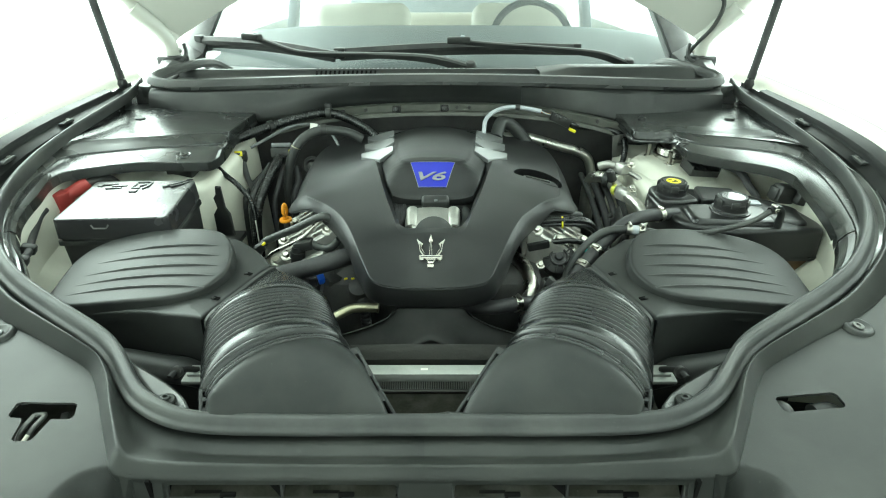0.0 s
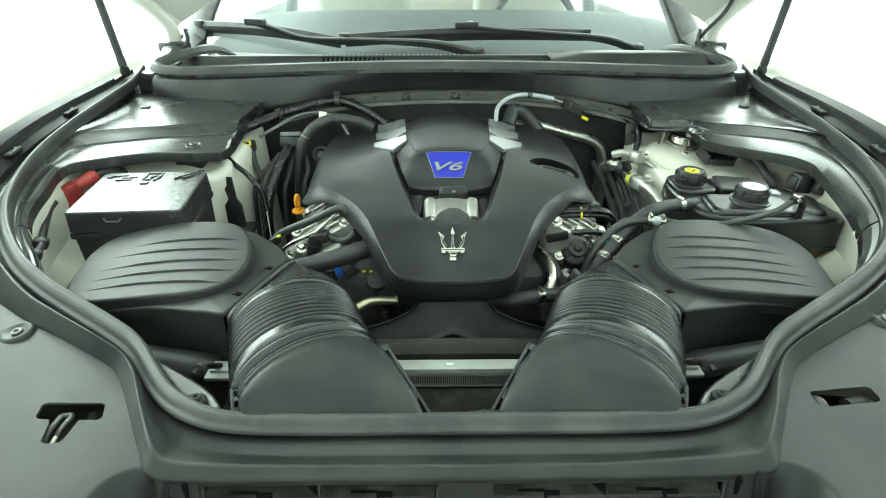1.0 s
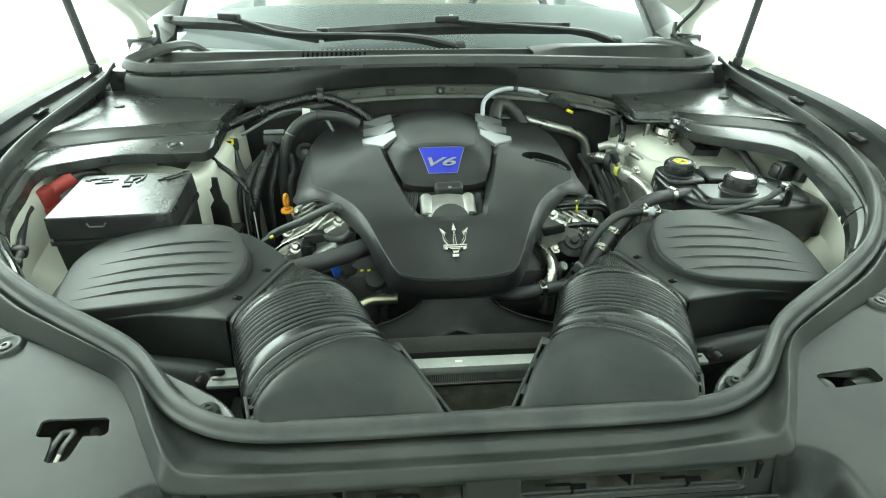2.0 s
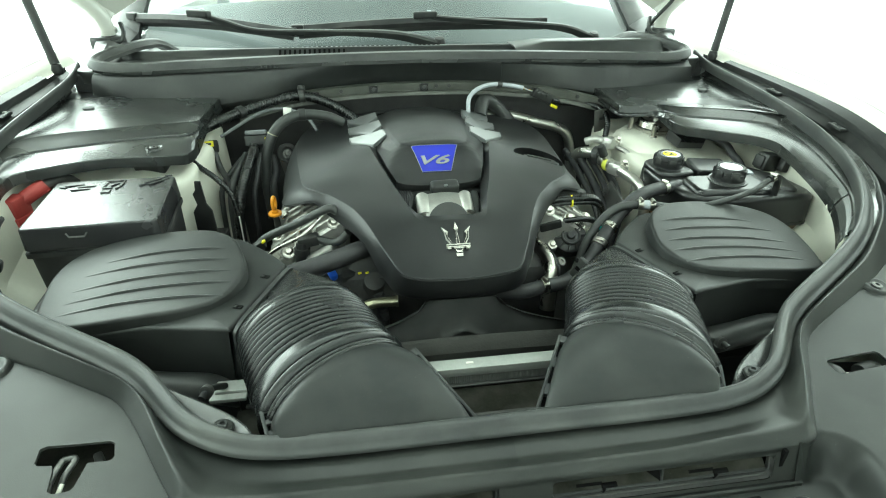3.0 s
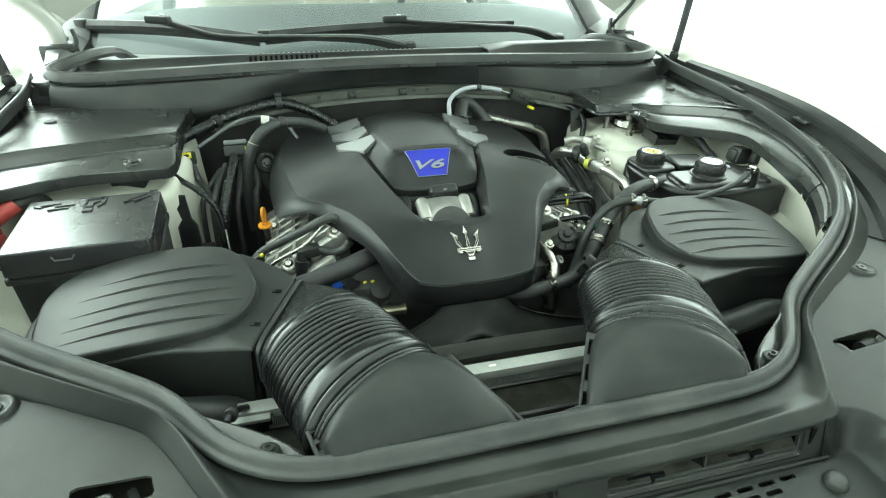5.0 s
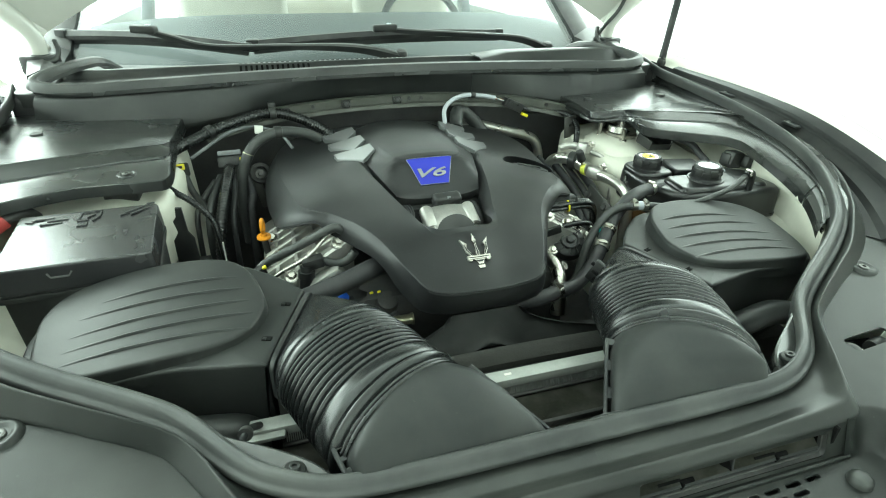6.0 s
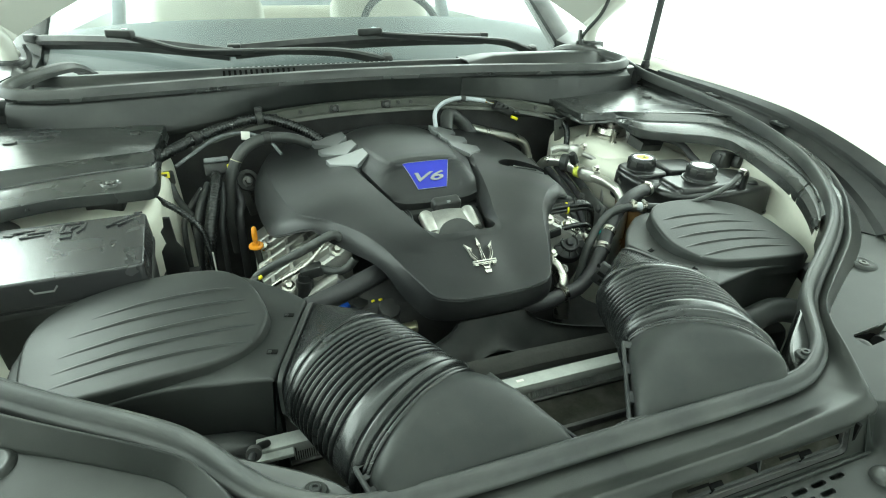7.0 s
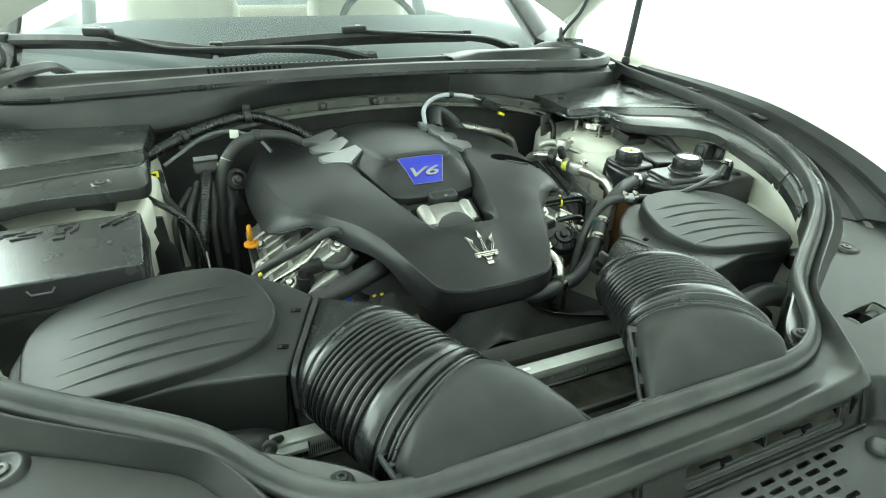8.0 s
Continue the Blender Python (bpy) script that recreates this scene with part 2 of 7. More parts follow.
def profile_sweep(P, prof, up=(0, 0, 1), closed=False, caps=True, scale=None):
    """Sweep a profile of (side, up) pairs along a polyline."""
    secs = []
    for i, (p, (t, s, u)) in enumerate(zip(P, frames_along(P, up))):
        k = scale(i / (len(P) - 1)) if scale else 1.0
        secs.append([p + s * a * k + u * b * k for a, b in prof])
    return rings(secs, closed=True, caps=caps)


def lathe(profile, at, axis=(0, 0, 1), seg=32):
    """Turn (radius, height) pairs round an axis."""
    z = Vector(axis).normalized()
    x = z.orthogonal().normalized()
    y = z.cross(x)
    c = Vector(at)
    bm = bmesh.new()
    secs = [[c + z * h + (x * math.cos(2 * math.pi * k / seg) + y * math.sin(2 * math.pi * k / seg)) * max(r, 1e-5) for k in range(seg)] for r, h in profile]
    return rings(secs, bm=bm)


def plate(outline, top, thick, bevel=0.0, seg=3, taper=0.0):
    """A plate over an xy outline: top is a height or a function of x, y; its upper edge is rounded."""
    f = top if callable(top) else (lambda x, y: top)
    n = len(outline)
    O = [Vector((p[0], p[1])) for p in outline]
    area = sum(O[i].x * O[(i + 1) % n].y - O[(i + 1) % n].x * O[i].y for i in range(n))
    sg = 1.0 if area > 0 else -1.0
    N = []
    for i in range(n):
        a, b = (O[i] - O[i - 1]), (O[(i + 1) % n] - O[i])
        m = Vector((a.y + b.y, -a.x - b.x)) * sg
        N.append(m.normalized() if m.length > 1e-9 else Vector((0, 0)))
    bm = bmesh.new()
    loops = [(taper, thick)]
    if bevel > 0:
        loops += [(0.0, bevel)]
        for k in range(1, seg + 1):
            a = math.pi / 2 * k / seg
            loops.append((-bevel * (1 - math.cos(a)), bevel * (1 - math.sin(a))))
    else:
        loops += [(0.0, 0.0)]
    secs = []
    for off, dn in loops:
        secs.append([Vector((*(o + m * off), f(*(o + m * off)) - dn)) for o, m in zip(O, N)])
    rim = [Vector((p.x, p.y)) for p in secs[-1]]
    mid = sum(rim, Vector((0, 0))) / n
    for k in (0.985, 0.85, 0.65, 0.4, 0.15, 0.01):
        secs.append([Vector((*(mid + (p - mid) * k), f(*(mid + (p - mid) * k)))) for p in rim])
    return rings(secs, bm=bm)


def sheet(rows, thick=0.003, down=None):
    """A sheet through rows of points, thickened downwards."""
    bm = bmesh.new()
    d = Vector(down) if down else Vector((0, 0, -1))
    V = [[bm.verts.new(p) for p in r] for r in rows]
    W = [[bm.verts.new(Vector(p) + d * thick) for p in r] for r in rows]
    m, n = len(rows), len(rows[0])
    for i in range(m - 1):
        for k in range(n - 1):
            bm.faces.new((V[i][k], V[i][k + 1], V[i + 1][k + 1], V[i + 1][k]))
            bm.faces.new((W[i][k], W[i + 1][k], W[i + 1][k + 1], W[i][k + 1]))
    for i in range(m - 1):
        bm.faces.new((V[i][0], V[i + 1][0], W[i + 1][0], W[i][0]))
        bm.faces.new((V[i][-1], W[i][-1], W[i + 1][-1], V[i + 1][-1]))
    for k in range(n - 1):
        bm.faces.new((V[0][k], W[0][k], W[0][k + 1], V[0][k + 1]))
        bm.faces.new((V[-1][k], V[-1][k + 1], W[-1][k + 1], W[-1][k]))
    return bm


def box(c, size, rot=(0, 0, 0), bevel=0.0, seg=2, bm=None):
    b = bmesh.new()
    bmesh.ops.create_cube(b, size=1.0)
    bmesh.ops.scale(b, vec=size, verts=b.verts)
    if bevel > 0:
        bmesh.ops.bevel(b, geom=list(b.edges), offset=bevel, segments=seg, affect="EDGES", profile=0.5)
    b.transform(pose(*c, *rot))
    if bm is None:
        return b
    return join(bm, b)


def join(bm, other):
    me = bpy.data.meshes.new("tmp")
    other.to_mesh(me)
    other.free()
    bm.from_mesh(me)
    bpy.data.meshes.remove(me)
    return bm


def holed(outline, holes, f, thick, fine=0.05):
    """A flat plate with holes: outline and holes as xy lists, f(x, y) the height."""
    bm = bmesh.new()
    edges = []
    for lp in (outline, *holes):
        vs = [bm.verts.new((p[0], p[1], 0)) for p in lp]
        edges += [bm.edges.new((vs[i], vs[(i + 1) % len(vs)])) for i in range(len(vs))]
    bmesh.ops.triangle_fill(bm, use_beauty=True, use_dissolve=False, edges=edges)
    long = [e for e in bm.edges if e.calc_length() > fine]
    for _ in range(5):
        if long:
            bmesh.ops.subdivide_edges(bm, edges=long, cuts=1)
            bmesh.ops.triangulate(bm, faces=[q for q in bm.faces if len(q.verts) > 3])
        long = [e for e in bm.edges if e.calc_length() > fine]
    g = bmesh.ops.extrude_face_region(bm, geom=list(bm.faces))
    low = [v for v in g["geom"] if isinstance(v, bmesh.types.BMVert)]
    lowset = set(low)
    for v in bm.verts:
        v.co.z = f(v.co.x, v.co.y) - (thick if v in lowset else 0.0)
    return bm


def rrect(cx, cy, w, h, r, ang=0.0, n=4):
    out = []
    for sx, sy, a0 in ((1, 1, 0), (-1, 1, 90), (-1, -1, 180), (1, -1, 270)):
        for k in range(n + 1):
            a = radians(a0 + 90 * k / n)
            out.append(Vector((sx * (w / 2 - r) + r * math.cos(a), sy * (h / 2 - r) + r * math.sin(a))))
    c, s = math.cos(radians(ang)), math.sin(radians(ang))
    return [(cx + p.x * c - p.y * s, cy + p.x * s + p.y * c) for p in out]


def mx(pts, s):
    """Mirror points to the side s (1 or -1)."""
    return [(p[0] * s, *p[1:]) for p in pts]


def sstep(a, b, x):
    t = min(1.0, max(0.0, (x - a) / (b - a)))
    return t * t * (3 - 2 * t)


def lin(x, xs, ys):
    return float(np.interp(x, xs, ys))


BRASS = mat("olive_plated_steel", (0.42, 0.40, 0.28), 0.35, 0.9, var=0.2, scale=25)
WHITETAPE = mat("white_plastic_tag", (0.75, 0.74, 0.68), 0.5, var=0.05, scale=20)
STICKER = mat("yellow_paper_sticker", (0.75, 0.78, 0.10), 0.55, var=0.1, scale=40)


def bolt(at, r=0.006, h=0.006, axis=(0, 0, 1)):
    """A hexagon bolt head on a washer."""
    bm = lathe([(0.0, 0.0), (r * 1.55, 0.0), (r * 1.55, r * 0.25), (r * 1.1, r * 0.3), (r * 1.1, r * 0.3)], at, axis, 16)
    z = Vector(axis).normalized()
    return join(bm, lathe([(0.0, r * 0.3), (r, r * 0.3), (r, h * 0.85), (r * 0.85, h), (0.0, h)], at, axis, 6))

# ---------------- the studio ----------------
solo("floor", box((0, 3.0, -0.05), (9.2, 13.2, 0.1)), FLOOR, "white glossy studio floor under the car", "floor", kind="structure")
solo("ceiling", box((0, 3.0, 4.45), (9.2, 13.2, 0.1)), WALL, "white studio ceiling", "ceiling", kind="structure")
solo("wall_north", box((0, 9.55, 2.2), (9.2, 0.1, 4.4)), WALL, "plain white studio wall", "wall", kind="structure")
solo("wall_south", box((0, -3.55, 2.2), (9.2, 0.1, 4.4)), WALL, "plain white studio wall", "wall", kind="structure")
solo("wall_east", box((4.55, 3.0, 2.2), (0.1, 13, 4.4)), WALL, "plain white studio wall", "wall", kind="structure")
solo("wall_west", box((-4.55, 3.0, 2.2), (0.1, 13, 4.4)), WALL, "plain white studio wall", "wall", kind="structure")

# ---------------- the car's large forms ----------------
SEAL = [(0.820, 1.52, 1.166), (0.792, 1.40, 1.157), (0.772, 1.25, 1.153), (0.767, 1.10, 1.142), (0.762, 0.98, 1.127), (0.744, 0.88, 1.112), (0.713, 0.79, 1.096),
        (0.664, 0.714, 1.083), (0.604, 0.650, 1.071), (0.547, 0.609, 1.060), (0.493, 0.577, 1.052), (0.441, 0.547, 1.046), (0.402, 0.523, 1.041), (0.379, 0.504, 1.038), (0.360, 0.482, 1.035),
        (0.334, 0.453, 1.032), (0.309, 0.432, 1.031), (0.255, 0.407, 1.03), (0.17, 0.4, 1.03), (0, 0.4, 1.03)]
SEAL_R = even(curve_pts(SEAL, 10), 0.008)
for _ in range(6):
    SEAL_R = [SEAL_R[0]] + [(a + b * 2 + c) / 4 for a, b, c in zip(SEAL_R, SEAL_R[1:], SEAL_R[2:])] + [SEAL_R[-1]]
SEAL_ALL = SEAL_R + [Vector((-p.x, p.y, p.z)) for p in SEAL_R[-2::-1]]


def seal_strip():
    prof = [(-0.008, -0.014), (-0.008, -0.007), (-0.005, -0.003), (-0.001, -0.0025), (0.002, 0.002), (0.005, 0.0075), (0.009, 0.0118), (0.013, 0.0138), (0.0165, 0.0138), (0.0178, 0.0152), (0.0205, 0.0148),
            (0.0235, 0.0115), (0.025, 0.005), (0.0245, -0.010), (0.022, -0.030), (0.018, -0.030), (0.015, -0.016)]
    bm = profile_sweep(SEAL_ALL, prof, scale=lambda u: lin(min(u, 1 - u), [0.14, 0.24, 0.36, 0.42], [0.52, 0.72, 0.72, 0.55]))
    return solo("bonnet_seal", bm, SEALRUB, "black rubber weather seal running round the bay opening", "seal", kind="structure", sharp=50)


seal_strip()


def panel_z(x, y):
    return 1.019 + 0.056 * (abs(x) - 0.397) + 0.07 * (y - 0.455)


# edge of the plateau that carries the seal, and the foot of the bevel below it
EDGE = ([(0.0, 0.3638, 1.0225), (0.12, 0.3645, 1.0225), (0.19, 0.3655, 1.0225), (0.249, 0.3668, 1.0228), (0.277, 0.3685, 1.0235)],
        [(0.277, 0.3685, 1.0235), (0.291, 0.370, 1.025), (0.300, 0.375, 1.029), (0.309, 0.386, 1.032), (0.321, 0.404, 1.035), (0.338, 0.431, 1.039), (0.357, 0.463, 1.043), (0.371, 0.482, 1.046)],
        [(0.371, 0.482, 1.046), (0.384, 0.495, 1.049), (0.404, 0.508, 1.052), (0.442, 0.530, 1.055), (0.493, 0.559, 1.059), (0.549, 0.592, 1.065), (0.600, 0.632, 1.072), (0.655, 0.682, 1.083), (0.699, 0.735, 1.092), (0.735, 0.79, 1.099), (0.764, 0.86, 1.108)])
FOOT = ([(0.0, 0.3535, 1.0145), (0.12, 0.3535, 1.0145), (0.19, 0.3535, 1.0145), (0.249, 0.3538, 1.0145), (0.277, 0.3545, 1.0145)],
        [(0.277, 0.3545, 1.0145), (0.292, 0.3560, 1.0140), (0.306, 0.361, 1.0130), (0.315, 0.373, 1.0115), (0.328, 0.392, 1.0107), (0.346, 0.419, 1.0136), (0.366, 0.450, 1.0169), (0.383, 0.474, 1.0195)],
        [(0.383, 0.474, 1.0195), (0.396, 0.490, 1.0214), (0.413, 0.503, 1.0233), (0.448, 0.522, 1.0265), (0.496, 0.547, 1.031), (0.546, 0.571, 1.0355), (0.612, 0.612, 1.042), (0.672, 0.665, 1.049), (0.714, 0.725, 1.056), (0.752, 0.785, 1.061), (0.782, 0.86, 1.066)])


def along(parts):
    out = []
    for pts, m in zip(parts, (40, 36, 64)):
        out += resample(curve_pts(pts, 10), m)[:-1]
    return out + [Vector(parts[-1][-1])]


def front_panel():
    root = thing("radiator_cover_panel", (0, 0.3, 0.9), "moulded dark grey plastic cover around the bay opening, with slots, screws and vents", "panel", kind="structure")
    K, F = along(EDGE), along(FOOT)
    base = [p for p in even(SEAL_R[::-1], 0.0015) if p.y < 0.88]
    near, last = [], 0
    for k in K:
        last = max(last, min(range(len(base)), key=lambda i: (base[i].x - k.x) ** 2 + (base[i].y - k.y) ** 2))
        near.append(base[last])
    for _ in range(12):
        near = [near[0]] + [(a + b * 2 + c) / 4 for a, b, c in zip(near, near[1:], near[2:])] + [near[-1]]
    for s in (1, -1):
        rows = []
        for k, f, p in zip(K, F, near):
            # the front edge stands a little further forward along the middle and the left
            bow = Vector((0, -0.0042 * sstep(0.235, 0.13, k.x * s) * sstep(0.315, 0.27, k.x), 0))
            k, f = k + bow, f + bow * 0.3
            d = Vector((k.x - p.x, k.y - p.y, 0))
            w = max(d.length, 0.006)
            o = d.normalized()
            q = [p - o * 0.012 + Vector((0, 0, -0.08)), p - o * 0.010 + Vector((0, 0, -0.018)), p + o * min(0.007, w * 0.3) + Vector((0, 0, -0.013))]
            fr = sstep(0.312, 0.290, k.x)
            dip = sstep(0.305, 0.200, k.x)
            lo = p.z - 0.013 - 0.007 * dip
            for g, h in ((0.45, 0.14 - 0.10 * dip), (0.62, 0.40 - 0.15 * dip), (0.76, 0.68 - 0.16 * dip)):
                q.append(Vector((p.x + d.x * g, p.y + d.y * g, lo + (k.z - lo) * h)))
            u = (k - q[-1]).normalized()
            f = f + Vector((0, 0, 0.0034 * (1 - fr)))
            e = (f - k).normalized()
            h = Vector((e.x, e.y, 0)).normalized()
            r = min(0.0032, 0.30 * w)
            q.append(k - u * (r + 0.0015))
            for t in (0.0, 0.25, 0.5, 0.75, 1.0):
                q.append((k - u * r).lerp(k, t).lerp(k.lerp(k + e * 0.0032, t), t))
            q += [k + e * 0.0042, k.lerp(f, 0.55 - 0.17 * fr)]
            v = (h * 0.35 + Vector((0, 0, -1))).normalized()
            v = v.lerp(Vector((0, -0.2, -1)).normalized(), fr)
            back, fall = 0.0022 + 0.0040 * fr, 0.0022 + 0.0018 * fr
            for t in (0.0, 0.2, 0.4, 0.6, 0.8, 1.0):
                q.append((f - e * back).lerp(f, t).lerp(f.lerp(f + v * fall, t), t))
            q.append(f + v * fall + (Vector((0, 0, -0.009)) - h * 0.0012 if k.x > 0.272 else v * 0.001))
            rows.append([Vector((v.x * s, v.y, v.z)) for v in q])
        part("lip", sheet(rows, 0.003), PANEL, root, sharp=60)
    return root


FRONT = front_panel()


# line along which the recess meets the lip
CORNER = ([0.282, 0.292, 0.306, 0.315, 0.3225, 0.4], [0.3550, 0.3565, 0.3615, 0.373, 0.386, 0.386])


def shelf_z(y):
    return 0.967 + (y - 0.340) * 0.05


def corner_z(x, y):
    # the rounded outer end of the shelf's recess, climbing to the side covers
    ym = lin(x, *CORNER)
    face = min(1.0, max(0.0, (y - 0.340) / (ym - 0.340)))
    d = math.hypot(max(x - 0.314, 0.0), max(y - 0.332, 0.0)) - 0.012
    side = sstep(0.0, 0.026, d)
    w = sstep(0.284, 0.312, x)
    top = 1.0150 + (panel_z(x, y) - 1.0150) * w
    lo = shelf_z(y)
    return lo + (top - lo) * (face + (side - face) * w)


def side_panel(s):
    inner = [(p.x, p.y) for p in along(FOOT) if p.x > 0.30 and p.y > 0.386][::2]
    outer = [(0.810, 0.86), (0.795, 0.75), (0.73, 0.60), (0.67, 0.45), (0.60, 0.33), (0.52, 0.24), (0.42, 0.165), (0.380, 0.16), (0.380, 0.386), (0.3225, 0.386)]
    outline = inner + outer
    holes = [rrect(0.427, 0.4465, 0.070, 0.022, 0.006, 3), rrect(0.66, 0.60, 0.03, 0.014, 0.006, 50), rrect(0.655, 0.56, 0.022, 0.012, 0.005, 50)]
    if s < 0:
        holes[0] = [(0.452, 0.4425), (0.447, 0.4455), (0.420, 0.446), (0.392, 0.447), (0.387, 0.445), (0.382, 0.430), (0.383, 0.426), (0.387, 0.4245), (0.4035, 0.424), (0.406, 0.400), (0.408, 0.396), (0.422, 0.394), (0.427, 0.397), (0.431, 0.417), (0.434, 0.4235), (0.446, 0.424), (0.450, 0.427)]
    bm = holed(mx(outline, s), [mx(h, s) for h in holes], panel_z, 0.003, 0.020)
    # the rounded end of the recess in front of it
    rows = []
    for i in range(50):
        x = 0.282 + 0.098 * i / 49
        ym = lin(x, *CORNER)
        rows.append([(x * s, y, corner_z(x, y)) for y in [0.16 + (ym - 0.16) * (1 - (1 - j / 59) ** 2) for j in range(60)]])
    join(bm, sheet(rows, 0.003))
    return part("side_cover", bm, PANEL, FRONT, "flat cover with a slot and recessed screw", sharp=60)


for s in (1, -1):
    sc = side_panel(s)
    at = Vector((0.555, 0.565, panel_z(0.555, 0.565))) if s > 0 else Vector((-0.547, 0.551, panel_z(0.547, 0.551)))
    part("screw_cup", lathe([(0.0, 0.0012), (0.0085, 0.0012), (0.0105, 0.0016), (0.0135, 0.0030), (0.0155, 0.0034), (0.0175, 0.0028), (0.0195, 0.0008), (0.021, -0.002)], at, (0.06 * s, -0.07, 1)), PANEL, sc)
    part("screw", lathe([(0.0066, 0.001), (0.0068, 0.0028), (0.0055, 0.0036), (0.003, 0.0036), (0.0028, 0.0015), (0.0, 0.0015)], at, (0.06 * s, -0.07, 1), 18), PLUGIN, sc)


def front_fascia():
    # the steep face below the lip, pierced by two vents, and the shelf in front of it
    part("well_floor", box((0, 0.33, 0.925), (0.60, 0.20, 0.004)), BLACK, FRONT, "dark air channel floor")
    f = lambda x, y: 1.0160 + (y - 0.3553) * 4.3
    face_y = lambda z: 0.3553 + (z - 1.0160) / 4.3
    outline = [(-0.294, face_y(0.966)), (0.294, face_y(0.966)), (0.294, face_y(1.0122)), (-0.294, face_y(1.0122))]
    vents = [(0.028, 0.258), (-0.254, -0.024)]
    holes = [[(px, face_y(pz)) for px, pz in rrect((a + b) / 2, 0.9935, b - a, 0.035, 0.0065, 0, 5)] for a, b in vents]
    part("vent_face", holed(outline, holes, f, 0.010, 0.03), PANEL, FRONT, "steep face with two long vents", sharp=40)
    for a, b in vents:
        c, w = (a + b) / 2, b - a
        part("vent_frame", rings([[Vector((px, face_y(pz) + dy, pz)) for px, pz in rrect(c, 0.9935, w + g, 0.035 + g, 0.0065, 0, 5)] for dy, g in ((0.0008, 0.0), (0.005, -0.0005), (0.0052, -0.004), (0.009, -0.0045))], caps=False), DARK, FRONT, "dark inner rim of the vent")
        for x0, x1 in ((a + 0.002, a + w * 0.49 - 0.002), (a + w * 0.49 + 0.0025, b - 0.004)):
            part("vent_filter", box(((x0 + x1) / 2, 0.3696, 0.9930), (x1 - x0, 0.036, 0.003), (34, 0, 0)), FILTER, FRONT, "dusty olive filter mat")
        part("vent_ledge", box((c, 0.3540, 0.9820), (w - 0.006, 0.0035, 0.0016), (24, 0, 0), bevel=0.0006), STRIP, FRONT)
        # black board paints in the shade below the ledge
        part("vent_backing", box((c, 0.3588, 0.965), (w, 0.003, 0.030)), SHADEBLACK, FRONT)
        for q in (0.26, 0.77):
            x = a + w * q
            # clips take the recess black so they look shaded
            clip = part("vent_clip", box((x, 0.3553, 0.9855), (0.016, 0.005, 0.003), (30, 0, 0), bevel=0.001), SHADEBLACK, FRONT)
            part("clip_foot", box((x - 0.006, 0.3533, 0.9815), (0.003, 0.003, 0.008), (12, 0, 12), bevel=0.0008), SHADEBLACK, clip)
            part("clip_arm", box((x - 0.020, 0.3573, 0.9868), (0.026, 0.003, 0.0016), (30, 0, 0)), SHADEBLACK, clip)
        xm = a + w * 0.49
        part("vent_divider", rings([[Vector((x, 0.3533, 0.982)), Vector((x, 0.3748, 0.990)), Vector((x, 0.3748, 1.009)), Vector((x, 0.3573, 1.006))] for x in (xm, xm + 0.0022)]), STRIP, FRONT)
        # solid black wedge paints the shaded gap by the divider
        part("vent_gap", rings([[Vector((xm - 0.0005, 0.3535, 0.9845)), Vector((xm - 0.0005, 0.3628, 1.0000)), Vector((xm - 0.020, 0.3668, 0.9965))], [Vector((xm - 0.0005, 0.3548, 0.980)), Vector((xm - 0.0005, 0.3668, 0.990)), Vector((xm - 0.020, 0.3688, 0.988))]]), SHADEBLACK, FRONT, "solid black wedge for the shaded gap beside the divider")
    for s in (1, -1):
        # added black boards stop light leaking in from the sides
        part("well_side", box((0.2655 * s, 0.378, 0.968), (0.004, 0.058, 0.086)), SHADEBLACK, FRONT, "added black board blocking light at the end of the air channel")
    part("lower_step", profile_sweep([Vector((x, 0.3425, 0.9695)) for x in np.linspace(-0.29, 0.29, 21)], [(-0.004, -0.004), (0.003, -0.004), (0.0025, 0.0015), (0.0005, 0.003), (-0.003, 0.002)]), PANEL, FRONT)
    for s in (1, -1):
        # perforated shelf
        slots = []
        for r, (xr, n) in enumerate(((0.2310, 6), (0.2047, 6), (0.2050, 6), (0.1785, 5), (0.1920, 5))):
            for c in range(n):
                slots.append(rrect(xr - c * 0.0269, 0.3325 - r * 0.0112 - c * 0.0008, 0.0195, 0.0052, 0.0023, 2, 2))
        ol = [(0.0, 0.3445), (0.282, 0.3445), (0.282, 0.16), (0.0, 0.16)]
        part("shelf", holed(mx(ol, s), [mx(h, s) for h in slots], lambda x, y: shelf_z(y), 0.003), PANEL, FRONT, "shelf with rows of small vent slots")
        part("screw_cup", lathe([(0.0, 0.006), (0.007, 0.0055), (0.0105, 0.003), (0.012, -0.001), (0.0125, -0.006)], (0.2750 * s, 0.3155, 0.970), (0, -0.05, 1), 28), TRIM, FRONT, "round plastic plug")


front_fascia()

# upper trim over the strut towers: top crease, second crease, edge of the lower lip
FRONT_ROWS = [((0.757, 1.050, 1.116), (0.732, 1.030, 1.107), (0.684, 0.978, 1.095)), ((0.752, 1.005, 1.111), (0.731, 0.990, 1.105), (0.688, 0.950, 1.091)), ((0.737, 0.915, 1.104), (0.718, 0.917, 1.099), (0.679, 0.880, 1.081)),
              ((0.717, 0.845, 1.093), (0.701, 0.843, 1.088), (0.668, 0.815, 1.069)), ((0.690, 0.773, 1.080), (0.678, 0.772, 1.076), (0.652, 0.766, 1.060)), ((0.653, 0.720, 1.074), (0.643, 0.720, 1.065), (0.622, 0.717, 1.052)), ((0.610, 0.678, 1.062), (0.604, 0.680, 1.055), (0.590, 0.676, 1.045))]
